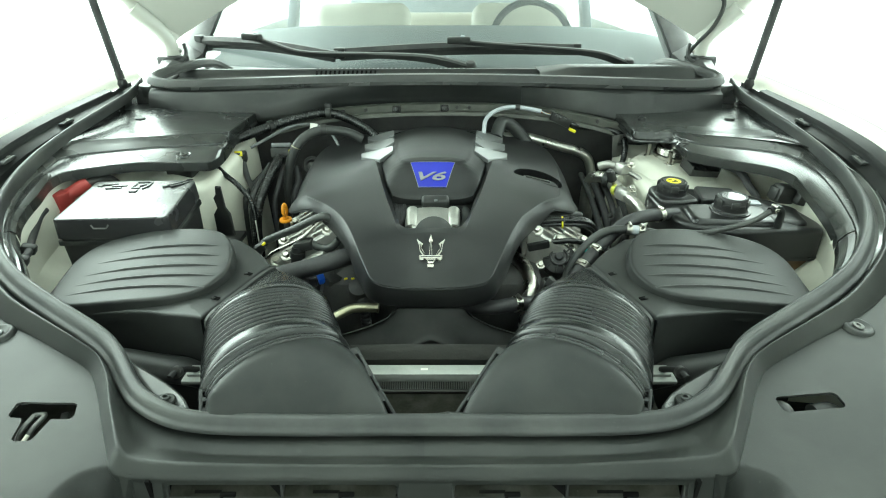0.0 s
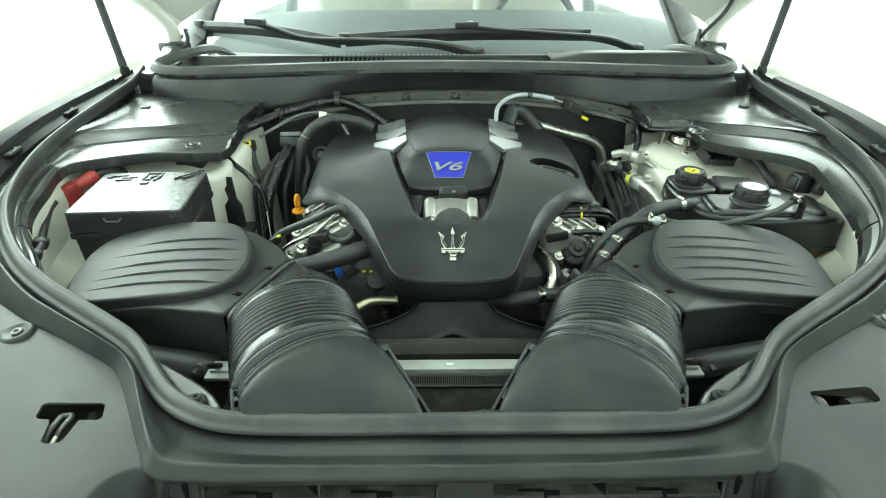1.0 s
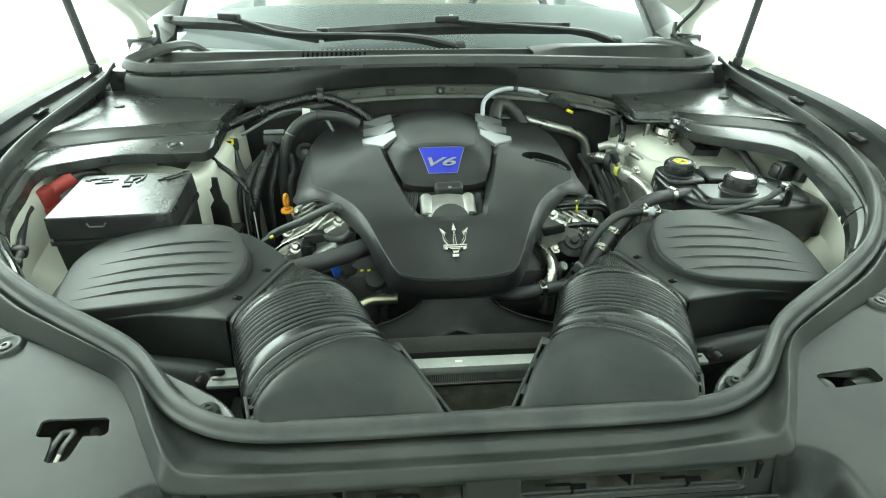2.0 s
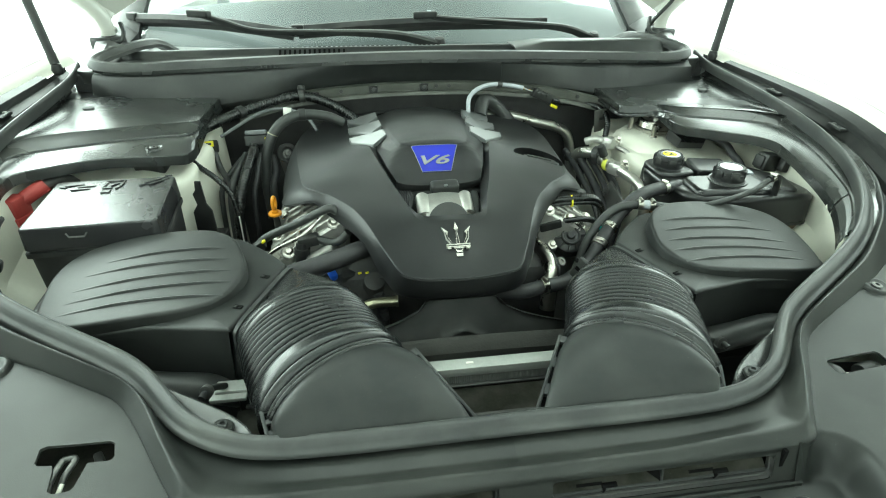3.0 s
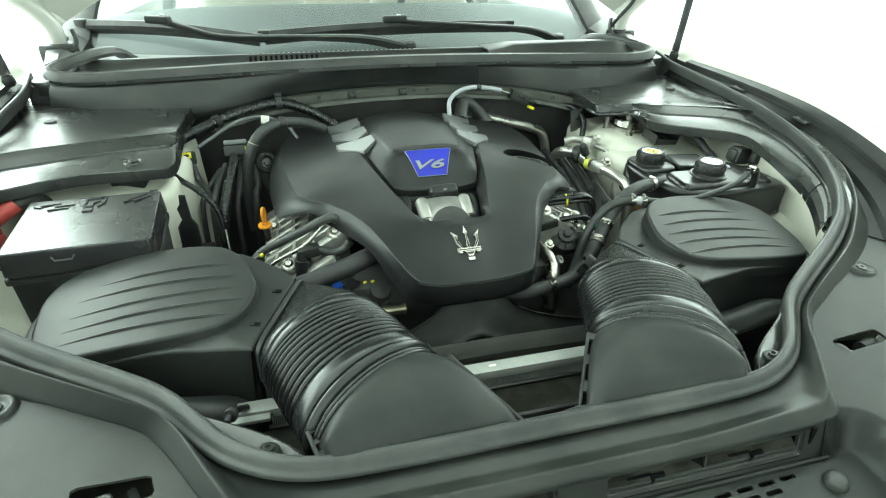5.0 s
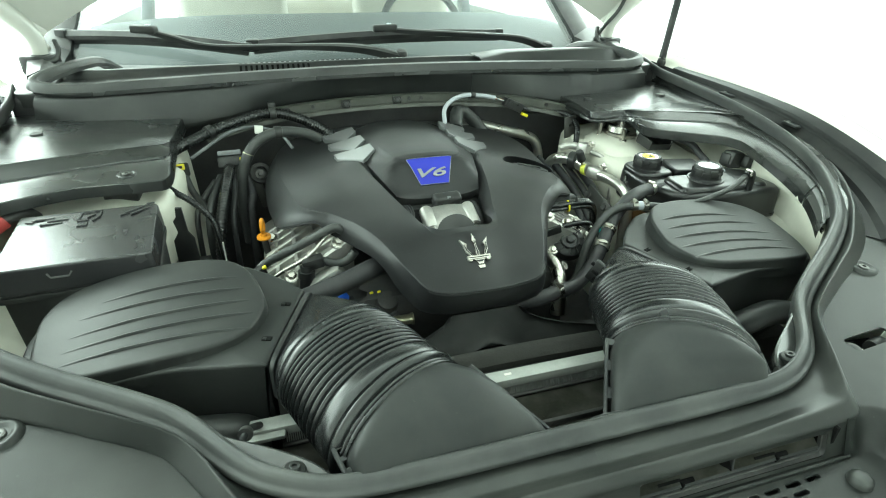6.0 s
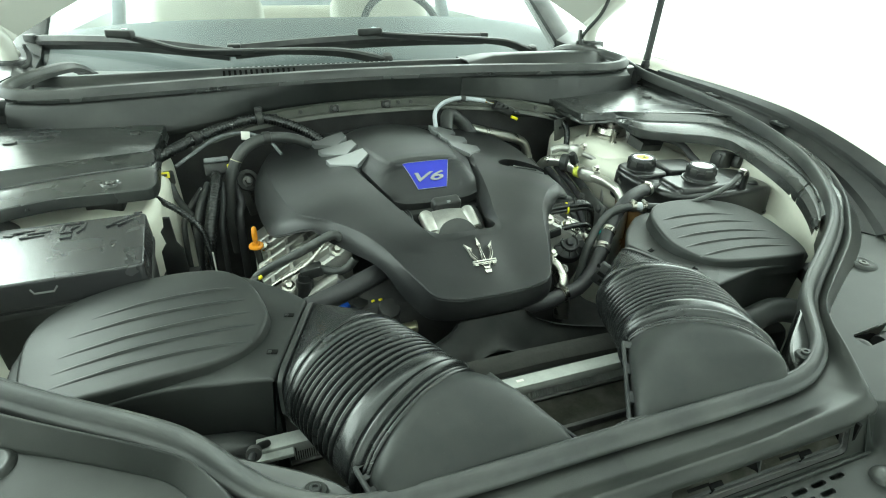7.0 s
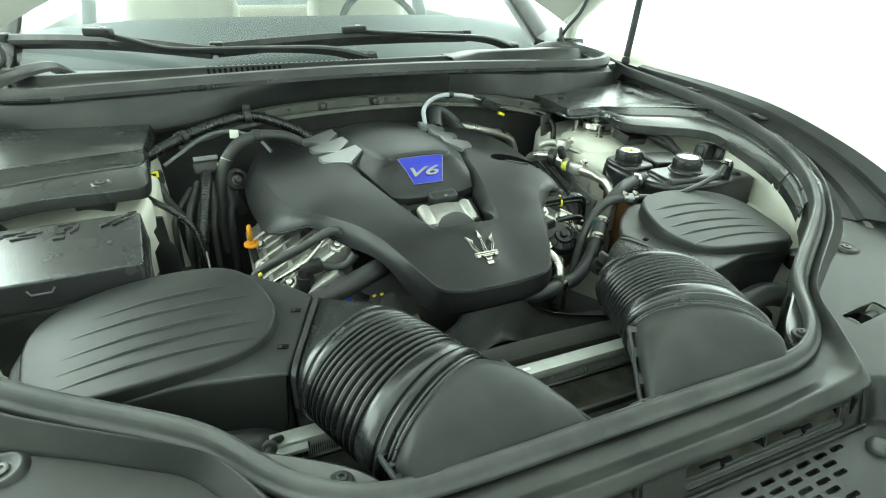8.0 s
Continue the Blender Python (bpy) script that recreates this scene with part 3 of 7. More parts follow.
LEFT_FRONT = [((0.757, 1.050, 1.116), (0.745, 1.035, 1.107), (0.710, 0.983, 1.096)), ((0.754, 1.005, 1.110), (0.745, 0.994, 1.103), (0.719, 0.966, 1.094)), ((0.748, 0.960, 1.106), (0.741, 0.955, 1.099), (0.719, 0.937, 1.091)),
              ((0.736, 0.905, 1.101), (0.729, 0.902, 1.095), (0.705, 0.890, 1.087)), ((0.720, 0.850, 1.094), (0.713, 0.849, 1.089), (0.693, 0.840, 1.083)), ((0.700, 0.800, 1.085), (0.694, 0.800, 1.081), (0.682, 0.800, 1.075)),
              ((0.672, 0.752, 1.077), (0.666, 0.752, 1.071), (0.655, 0.755, 1.065)), ((0.637, 0.715, 1.067), (0.632, 0.715, 1.060), (0.622, 0.717, 1.052)), ((0.610, 0.678, 1.062), (0.604, 0.680, 1.055), (0.590, 0.676, 1.045))]
TOWER_ROWS = {
    1: [((0.458, 1.365, 1.114), (0.456, 1.363, 1.101), (0.455, 1.361, 1.097)), ((0.460, 1.296, 1.1145), (0.458, 1.294, 1.101), (0.456, 1.292, 1.097)), ((0.452, 1.215, 1.116), (0.450, 1.213, 1.103), (0.448, 1.211, 1.099)),
        ((0.462, 1.196, 1.116), (0.460, 1.190, 1.102), (0.460, 1.187, 1.098)), ((0.500, 1.192, 1.116), (0.499, 1.185, 1.102), (0.499, 1.182, 1.098)), ((0.535, 1.190, 1.116), (0.533, 1.181, 1.106), (0.529, 1.170, 1.100)),
        ((0.548, 1.178, 1.118), (0.545, 1.160, 1.110), (0.535, 1.120, 1.102)), ((0.591, 1.150, 1.120), (0.575, 1.120, 1.110), (0.545, 1.083, 1.100)), ((0.686, 1.118, 1.122), (0.653, 1.091, 1.109), (0.610, 1.042, 1.098)), ((0.738, 1.092, 1.124), (0.713, 1.062, 1.108), (0.663, 1.008, 1.097))] + FRONT_ROWS,
    -1: [((0.459, 1.365, 1.114), (0.457, 1.362, 1.100), (0.455, 1.360, 1.096)), ((0.460, 1.280, 1.116), (0.458, 1.28, 1.101), (0.456, 1.28, 1.096)), ((0.461, 1.215, 1.117), (0.459, 1.205, 1.103), (0.457, 1.195, 1.090)),
         ((0.466, 1.180, 1.117), (0.462, 1.140, 1.106), (0.452, 1.064, 1.093)), ((0.510, 1.168, 1.118), (0.508, 1.127, 1.106), (0.482, 1.041, 1.096)), ((0.563, 1.155, 1.119), (0.555, 1.116, 1.107), (0.532, 1.034, 1.098)),
         ((0.631, 1.135, 1.120), (0.608, 1.102, 1.107), (0.588, 1.030, 1.099)), ((0.690, 1.116, 1.121), (0.666, 1.080, 1.107), (0.635, 1.014, 1.099)), ((0.738, 1.085, 1.122), (0.722, 1.058, 1.107), (0.678, 0.996, 1.098))] + LEFT_FRONT,
}


def strut_cover(s):
    root = thing("strut_tower_cover", (0.65 * s, 1.1, 1.05), "satin dark grey plastic cover over the suspension tower", "cover", "strut tower covers")
    C, S, L = (curve_pts(mx([r[k] for r in TOWER_ROWS[s]], s), 5) for k in range(3))
    m = len(C)
    T = [p for p in SEAL_R if 0.655 < p.y < 1.49]
    O = [Vector(((p.x + 0.006) * s, p.y, p.z - 0.022)) for p in resample(T, m)]
    rows, ledge = [], []
    block = 25 if s > 0 else 8
    for i, (o, c, f, l) in enumerate(zip(O, C, S, L)):
        drop = 0.003 + 0.013 * sstep(block, block + 6, i)
        hollow = sstep(1.13, 1.02, c.y)
        high = max(o.z + 0.010, c.z + 0.004)
        o = Vector((max(abs(o.x), abs(c.x) + 0.006) * s, o.y, c.z + 0.003 + (high - c.z - 0.003) * hollow))
        r = [Vector((o.x + 0.010 * s, o.y, high - 0.004)), Vector((o.x + 0.002 * s, o.y, high)), o]
        for k in (0.08, 0.2, 0.35, 0.5, 0.65, 0.8, 0.93):
            p = o.lerp(c, k)
            p.z = c.z + (o.z - c.z) * (1 - k) ** 2
            r.append(p)
        e = Vector((l.x - c.x, l.y - c.y, 0)).normalized()
        r += [c - e * 0.0015, c + Vector((0, 0, -0.0010)), c.lerp(f, 0.5), f - e * 0.0015 + Vector((0, 0, 0.0006)), f + Vector((0, 0, -0.004))]
        rows.append(r)
        ledge.append([f - e * 0.003 + Vector((0, 0, -0.003)), f + Vector((0, 0, -0.0022)), f.lerp(l, 0.12) + Vector((0, 0, -0.0012)), f.lerp(l, 0.5) + Vector((0, 0, 0.0010)), l - e * 0.002, l + Vector((0, 0, -0.0015)), l + e * 0.001 + Vector((0, 0, -drop))])
    part("upper_plate", sheet(rows, 0.003), SATIN, root, sharp=20)
    cut = next(i for i, p in enumerate(L) if p.y < 0.775)
    part("lower_lip", sheet(ledge[:cut + 1], 0.003), SATIN, root, sharp=20)
    part("front_lip", sheet([[p + Vector((0, -0.002, -0.0012)) for p in q] for q in ledge[cut:]], 0.003), SATIN, root, sharp=20)
    # added black block paints in the dark gap beside the cowl
    part("end_block", box((0.778 * s, 1.515, 1.118), (0.075, 0.120, 0.080), (0, 0, -14 * s), bevel=0.008), BLACK, root, "black block filled in for the dark gap at the cowl")
    at = Vector((0.545, 1.140, 1.1045)) if s > 0 else Vector((-0.517, 1.070, 1.1000))
    part("screw_cup", lathe([(0.0, 0.0008), (0.010, 0.0008), (0.0115, 0.0026), (0.014, 0.0032), (0.0175, -0.002)], at), SATIN, root)
    part("screw", lathe([(0.007, 0.001), (0.0072, 0.0035), (0.006, 0.0042), (0.003, 0.0042), (0.0028, 0.0025), (0.0, 0.0025)], at, (0, 0, 1), 18), PLUGIN, root)
    part("clip", lathe([(0.0, 0.0015), (0.004, 0.0015), (0.006, 0.0022), (0.011, 0.0010), (0.012, -0.004)], (0.712 * s, 1.293, 1.1205), (0, 0, 1), 20), BLACK, root)
    part("clip", lathe([(0.0, 0.0015), (0.004, 0.0015), (0.006, 0.0022), (0.009, 0.0010), (0.010, -0.004)], (0.507 * s, 1.31, 1.1175), (0, 0, 1), 20), BLACK, root)
    return root


for s in (1, -1):
    strut_cover(s)


# ---------------- cowl, windscreen base ----------------
COWL_TOP = [(-0.745, 1.43, 1.172), (-0.67, 1.418, 1.176), (-0.5, 1.40, 1.183), (-0.25, 1.385, 1.193), (0.0, 1.38, 1.197), (0.25, 1.385, 1.193), (0.5, 1.40, 1.183), (0.67, 1.418, 1.176), (0.745, 1.43, 1.172)]
COWL_LOW = [(-0.75, 1.41, 1.10), (-0.66, 1.385, 1.098), (-0.5, 1.37, 1.098), (-0.37, 1.375, 1.112), (-0.25, 1.39, 1.132), (0.0, 1.405, 1.141), (0.25, 1.39, 1.132), (0.37, 1.375, 1.118), (0.5, 1.36, 1.10), (0.66, 1.385, 1.098), (0.75, 1.41, 1.10)]


def cowl():
    root = thing("cowl_panel", (0, 1.45, 1.1), "long dark plastic cowl panel below the windscreen, in two lengths", "panel", kind="structure")
    T, L = resample(curve_pts(COWL_TOP, 8), 91), resample(curve_pts(COWL_LOW, 8), 91)
    cut = 58
    for a, b, nm in ((0, cut, "front_face"), (cut, 91, "front_face")):
        rows = []
        for t, l in zip(T[a:b + 1], L[a:b + 1]):
            k = 0.0 if a == 0 else -0.0022
            rows.append([l + Vector((0, 0.006, -0.012)), l + Vector((0, k, -0.002)), l + Vector((0, k, 0)), l.lerp(t, 0.3) + Vector((0, k - 0.004, 0)), l.lerp(t, 0.7) + Vector((0, k - 0.004, 0)), t + Vector((0, k, -0.012 if a == 0 else -0.017)), t + Vector((0, 0.008, -0.010))])
        part(nm, sheet(rows, 0.003, (0, 1, 0)), TRIM, root)
    seal = even(curve_pts([(-0.640, 1.73, 1.160), (-0.668, 1.65, 1.198), (-0.720, 1.54, 1.198), (-0.748, 1.462, 1.186)] + [(x, y + 0.008, z + 0.004) for x, y, z in COWL_TOP[1:-1]] + [(0.748, 1.462, 1.186), (0.720, 1.54, 1.198), (0.668, 1.65, 1.198), (0.640, 1.73, 1.160)], 10), 0.012)
    prof = [(0.016, -0.012), (0.014, -0.002), (0.008, 0.006), (0.0, 0.008), (-0.008, 0.005), (-0.012, -0.003), (-0.018, -0.006), (-0.018, -0.014)]
    part("cowl_seal", profile_sweep(seal, prof), RUBBER, root, "black rubber seal along the cowl")
    part("seal_carrier", profile_sweep([p + Vector((0, -0.010, -0.013)) for p in seal if abs(p.x) < 0.742 and p.y < 1.47], [(0.006, -0.005), (0.006, 0.003), (0.0, 0.0045), (-0.008, 0.003), (-0.008, -0.005)]), SATIN, root)
    # tray between the seal and the glass
    rows = []
    for k in range(61):
        x = -0.735 + 1.47 * k / 60
        c = 1 - (x / 0.78) ** 2
        y0, z0 = 1.42 + 0.045 * (1 - c), 1.188 - 0.012 * (1 - c)
        y1 = 1.71 + 0.16 * (x / 0.78) ** 2
        zb = 1.158 - 0.004 * (1 - c)
        rows.append([(x, y0, z0), (x, y0 + 0.02, z0 - 0.016), (x, y0 + 0.09, z0 - 0.014), (x, y0 + 0.102, z0 - 0.011), (x, y0 + 0.122, z0 + 0.0025), (x, y0 + 0.1235, z0 + 0.0052), (x, y0 + 0.126, z0 + 0.0062), (x, y0 + 0.135, z0 + 0.0060), (x, y0 + 0.138, z0 + 0.0045), (x, y0 + 0.15, z0 - 0.012), (x, y1 - 0.04, zb - 0.004), (x, y1 + 0.04, zb - 0.006)])
    part("tray", sheet(rows, 0.003), TRIM, root, sharp=35)
    return root


COWL = cowl()


def reinforcement_rail():
    root = thing("firewall_rail", (0, 1.40, 1.10), "dark painted steel rail with holes and clips under the cowl", "rail", kind="structure")
    P = resample(curve_pts([(-0.42, 1.352, 1.088), (-0.34, 1.362, 1.108), (-0.26, 1.372, 1.121), (-0.1, 1.388, 1.130), (0.1, 1.392, 1.131), (0.26, 1.378, 1.124), (0.38, 1.356, 1.110), (0.48, 1.33, 1.090)], 8), 60)
    prof = [(0.006, 0.004), (0.010, 0.002), (0.011, -0.014), (0.020, -0.016), (0.022, -0.024), (-0.006, -0.024), (-0.006, 0.004)]
    part("rail", profile_sweep(P, prof), RAILPAINT, root)
    for x in (-0.245, -0.105, 0.02):
        i = min(range(60), key=lambda k: abs(P[k].x - x))
        part("clip", box(P[i] + Vector((0, -0.012, -0.012)), (0.022, 0.010, 0.026), bevel=0.003), BLACK, root)
        part("clip_pin", lathe([(0.0, 0.006), (0.006, 0.005), (0.008, 0.0), (0.008, -0.004)], P[i] + Vector((0, -0.018, -0.006)), (0, -1, 0.2), 16), BLACK, root)
    for x in (-0.17, 0.05, 0.085, 0.21, 0.30, 0.40):
        i = min(range(60), key=lambda k: abs(P[k].x - x))
        part("hole", lathe([(0.0, 0.0004), (0.0045, 0.0004), (0.005, -0.002)], P[i] + Vector((0, -0.0125, -0.005)), (0, -1, 0.1), 14), BLACK, root, "dark drilled hole")
    return root


reinforcement_rail()


def windscreen():
    def pt(x, v):
        c = (x / 0.78) ** 2
        return Vector((x * (1 - 0.06 * v), 1.72 + 0.17 * c + v * 0.78, 1.158 - 0.004 * c + v * 0.50))
    rows = [[pt(-0.82 + 1.64 * k / 40, v / 10) for v in range(11)] for k in range(41)]
    ob = solo("windscreen", sheet(rows, 0.005, (0, 0.5, -0.85)), GLASS, "clear curved windscreen glass above the cowl", "windscreen", kind="structure")
    ob.visible_shadow = False
    for s in (1, -1):
        P = [pt(0.825 * s, v / 10) + Vector((0.012 * s, -0.005, -0.002)) for v in range(-1, 11)]
        prof = [(-0.035, -0.03), (-0.035, 0.010), (-0.02, 0.016), (0.03, 0.014), (0.06, -0.005), (0.06, -0.04)]
        solo("windscreen_pillar", profile_sweep(P, [(a * s, b) for a, b in prof]), BLACK, "black trimmed pillar beside the windscreen", "pillar", kind="structure")
        # black corner trim between cowl end and pillar
        rows = []
        for k in range(9):
            t = k / 8
            a = Vector((0.745 * s, 1.60, 1.175)).lerp(Vector((0.80 * s, 1.93, 1.180)), t)
            b = Vector((0.80 * s, 1.58, 1.178)).lerp(Vector((0.89 * s, 1.92, 1.215)), t)
            rows.append([a + Vector((0, 0, -0.03)), a, a.lerp(b, 0.5) + Vector((0, 0, 0.012)), b, b + Vector((0.01 * s, 0, -0.05))])
        solo("cowl_corner_trim", sheet(rows, 0.004), BLACK, "black plastic corner trim at the cowl end", "trim", kind="structure")


windscreen()


def bonnet():
    root = thing("bonnet", (0, 1.74, 1.24), "open pearl white bonnet seen from underneath", "bonnet", kind="structure")
    ang = radians(54)
    fwd, upv = Vector((0, -math.cos(ang), math.sin(ang))), Vector((0, math.sin(ang), math.cos(ang)))
    base = Vector((0, 1.775, 1.262))

    def pt(u, d, lift=0.0):
        w = lin(d, [0, 0.08, 0.2, 0.6, 0.85, 1.0], [0.80, 0.865, 0.90, 0.88, 0.78, 0.52])
        rear = 0.30 * (1 - abs(u) ** 1.25) * (1 - d)
        return base + Vector((u * w, 0, 0)) + fwd * (d * 1.22 + rear) + upv * (0.06 * (1 - u * u) - 0.03 * abs(u) ** 6 + lift)
    us = [-1 + 2 * k / 48 for k in range(49)]
    ds = [v / 20 for v in range(21)]
    part("outer_skin", sheet([[pt(u, d, 0.03) for d in ds] for u in us], 0.004, upv), PAINT, root)
    # pressed inner frame: raised border and ribs
    rows = []
    for u in us:
        r = []
        for d in ds:
            e = min(1 - abs(u), d * 1.3, (1 - d) * 1.3)
            rib = max(math.exp(-((abs(u) - 0.45) / 0.05) ** 2), math.exp(-((d - 0.5) / 0.05) ** 2))
            r.append(pt(u, d, 0.018 * sstep(0.10, 0.17, e) * (1 - 0.8 * rib) - 0.004))
        rows.append(r)
    part("inner_frame", sheet(rows, 0.004, upv), PAINT, root)
    lus, lds = np.linspace(-0.66, 0.66, 25), np.linspace(0.30, 0.92, 15)
    part("insulation_liner", sheet([[pt(u, d, -0.008 - 0.010 * min(1.0, 12 * min(0.66 - abs(u), d - 0.30, 0.92 - d))) for d in lds] for u in lus], 0.006, upv), FOAM, root, "dark felt insulation liner")
    for s in (1, -1):
        part("rolled_edge", tube([pt(s, d, 0.008) for d in np.linspace(0, 1, 26)], 0.022, 10, smooth=False), PAINT, root)
        part("hinge_corner", tube([pt(s, 0.10, -0.004), pt(s, 0.02, -0.012), pt(s, 0.0, -0.012) + Vector((0.010 * s, -0.005, -0.050)), pt(s, 0.0, -0.012) + Vector((0.012 * s, 0.01, -0.085))], lambda u: 0.026 - 0.012 * u, 12), PAINT, root)
    part("washer_hose", tube([pt(0.78, 0.25, -0.02), pt(0.80, 0.16, -0.024), pt(0.86, 0.11, -0.022), pt(0.93, 0.10, -0.026), pt(0.965, 0.05, -0.032), pt(0.975, 0.0, -0.04), pt(0.96, -0.04, -0.05)], 0.006, 10), RUBBER, root, "black washer hose")
    return root


bonnet()


def hinge(s):
    root = thing("hinge_assembly", (0.80 * s, 1.74, 1.16), "white painted bonnet hinge with a black base", "hinge", "bonnet hinges")
    part("arm", box((0.825 * s, 1.752, 1.238), (0.045, 0.012, 0.05), (20, 0, 12 * s), bevel=0.004), PAINT, root)
    part("base", box((0.815 * s, 1.74, 1.178), (0.07, 0.07, 0.05), (0, 0, 15 * s), bevel=0.010), BLACK, root)
    part("pivot", lathe([(0.0, 0.01), (0.009, 0.009), (0.011, 0.0), (0.011, -0.012)], (0.80 * s, 1.742, 1.215), (0, -1, 0.1), 16), STEEL, root)
    part("cable_loop", tube([(0.77 * s, 1.735, 1.235), (0.765 * s, 1.725, 1.21), (0.775 * s, 1.715, 1.19), (0.80 * s, 1.70, 1.185)], 0.006, 8), RUBBER, root)


for s in (1, -1):
    hinge(s)


def gas_strut(s):
    root = thing("gas_strut", (0.835 * s, 1.47, 1.17), "black gas strut holding the bonnet open", "gas strut", "gas struts")
    a, b = Vector((0.838 * s, 1.475, 1.165)), Vector((0.892 * s, 1.495, 1.62))
    part("cylinder", tube([a.lerp(b, 0.03), a.lerp(b, 0.75)], 0.010, 16, smooth=False), BLACK, root)
    part("rod", tube([a.lerp(b, 0.74), b], 0.005, 12, smooth=False), STEEL, root)
    part("ball_socket", lathe([(0.0, -0.012), (0.010, -0.010), (0.013, 0.0), (0.010, 0.012), (0.0, 0.014)], a, (0, 0, 1), 16), BLACK, root)
    return root


for s in (1, -1):
    gas_strut(s)

FENDER_IN = [(0.866, 1.62, 1.165), (0.862, 1.5, 1.166), (0.855, 1.37, 1.165), (0.844, 1.20, 1.165), (0.831, 1.06, 1.163), (0.812, 0.93, 1.157), (0.788, 0.80, 1.140), (0.755, 0.66, 1.112), (0.71, 0.52, 1.07)]
FENDER_TOP = [(0.925, 1.62, 1.188), (0.922, 1.5, 1.189), (0.914, 1.37, 1.188), (0.902, 1.20, 1.187), (0.888, 1.06, 1.184), (0.868, 0.93, 1.177), (0.842, 0.80, 1.160), (0.808, 0.66, 1.132), (0.765, 0.52, 1.09)]


def fender(s):
    root = thing("fender", (0.93 * s, 1.1, 0.6), "pearl white painted front wing", "car wing", "front wings")
    A, B = resample(curve_pts(mx(FENDER_IN, s), 6), 40), resample(curve_pts(mx(FENDER_TOP, s), 6), 40)
    rows, lips = [], []
    for a, b in zip(A, B):
        e = a.lerp(b, 0.34)
        e.z = a.z + (b.z - a.z) * 0.72
        lips.append([a + Vector((-0.010 * s, 0, -0.010)), a + Vector((-0.002 * s, 0, -0.004)), a, a.lerp(e, 0.5) + Vector((0, 0, 0.001)), e + Vector((-0.001 * s, 0, 0))])
        r = [e + Vector((0, 0, -0.004)), e + Vector((0.001 * s, 0, 0.0008)), e + Vector((0.004 * s, 0, 0.0030))]
        for k in (0.3, 0.6, 0.85, 1.0):
            p = e.lerp(b, k)
            p.z += 0.005 * math.sin(math.pi * k)
            r.append(p)
        r += [b + Vector((0.02 * s, 0, -0.008)), b + Vector((0.04 * s, 0, -0.03)), b + Vector((0.055 * s, 0, -0.08)), b + Vector((0.06 * s, 0, -0.25)), b + Vector((0.05 * s, 0, -0.55))]
        rows.append(r)
    part("wing_skin", sheet(rows, 0.003, (-0.4 * s, 0, -0.9)), PAINT, root)
    part("edge_flange", sheet(lips, 0.002, (0.6 * s, 0, -0.8)), BODY, root, "cream painted inner flange")
    return root


def fender_trim(s):
    root = thing("wing_edge_trim", (0.8 * s, 1.1, 1.1), "black plastic strip with clips between wing and bay seal", "trim strip", "wing edge trims")
    A = resample(curve_pts(mx(FENDER_IN, s), 6), 60)
    S = [Vector((p.x * s, p.y, p.z)) for p in SEAL_R if p.y > 0.66]
    S = resample(S, 60)
    A2 = resample([p for p in A if p.y < 1.55], 60)
    rows, low = [], []
    for i, (a, b) in enumerate(zip(A2, S)):
        q = [a.lerp(b, k) for k in (0.02, 0.20, 0.30, 0.34, 0.42, 0.60, 0.66, 0.80, 1.0)]
        dz = (-0.006, -0.006, -0.007, -0.016, -0.017, -0.019, -0.026, -0.026, -0.018)
        q = [v + Vector((0, 0, z)) for v, z in zip(q, dz)]
        low.append(q[2:])
        if a.y < 1.43:
            u = [v + Vector((0, 0, 0.004)) for v in q[:3]]
            rows.append([u[0], u[1], u[2], u[2] + Vector((-0.002 * s, 0, -0.006))])
    part("upper_strip", sheet(rows, 0.003), MATTBLACK, root, sharp=20)
    part("lower_strip", sheet(low, 0.003), MATTBLACK, root, sharp=20)
    for y in (1.148, 0.93):
        q = min(range(1, 59), key=lambda k: abs(A2[k].y - y))
        c = A2[q].lerp(S[q], 0.47) + Vector((0, 0, -0.014))
        d = A2[q + 1] - A2[q - 1]
        az = math.degrees(math.atan2(-d.x, d.y))
        cl = part("clip", box(c, (0.013, 0.044, 0.005), (0, 0, az), bevel=0.0015), STRIP, root)
        part("clip_edge", box(c + Vector((-0.004 * s, 0.004, 0.0032)), (0.002, 0.030, 0.0015), (0, 0, az), bevel=0.0005), PLUGIN, cl, "thin grey steel strip on the clip edge")
        part("clip_pin", lathe([(0.0, 0.0025), (0.003, 0.0025), (0.0045, 0.001), (0.005, -0.003)], c + Vector((0.002 * s, 0.010, 0.0025)), (0, 0, 1), 12), PLUGIN, cl)
    return root


for s in (1, -1):
    fender(s)
    fender_trim(s)


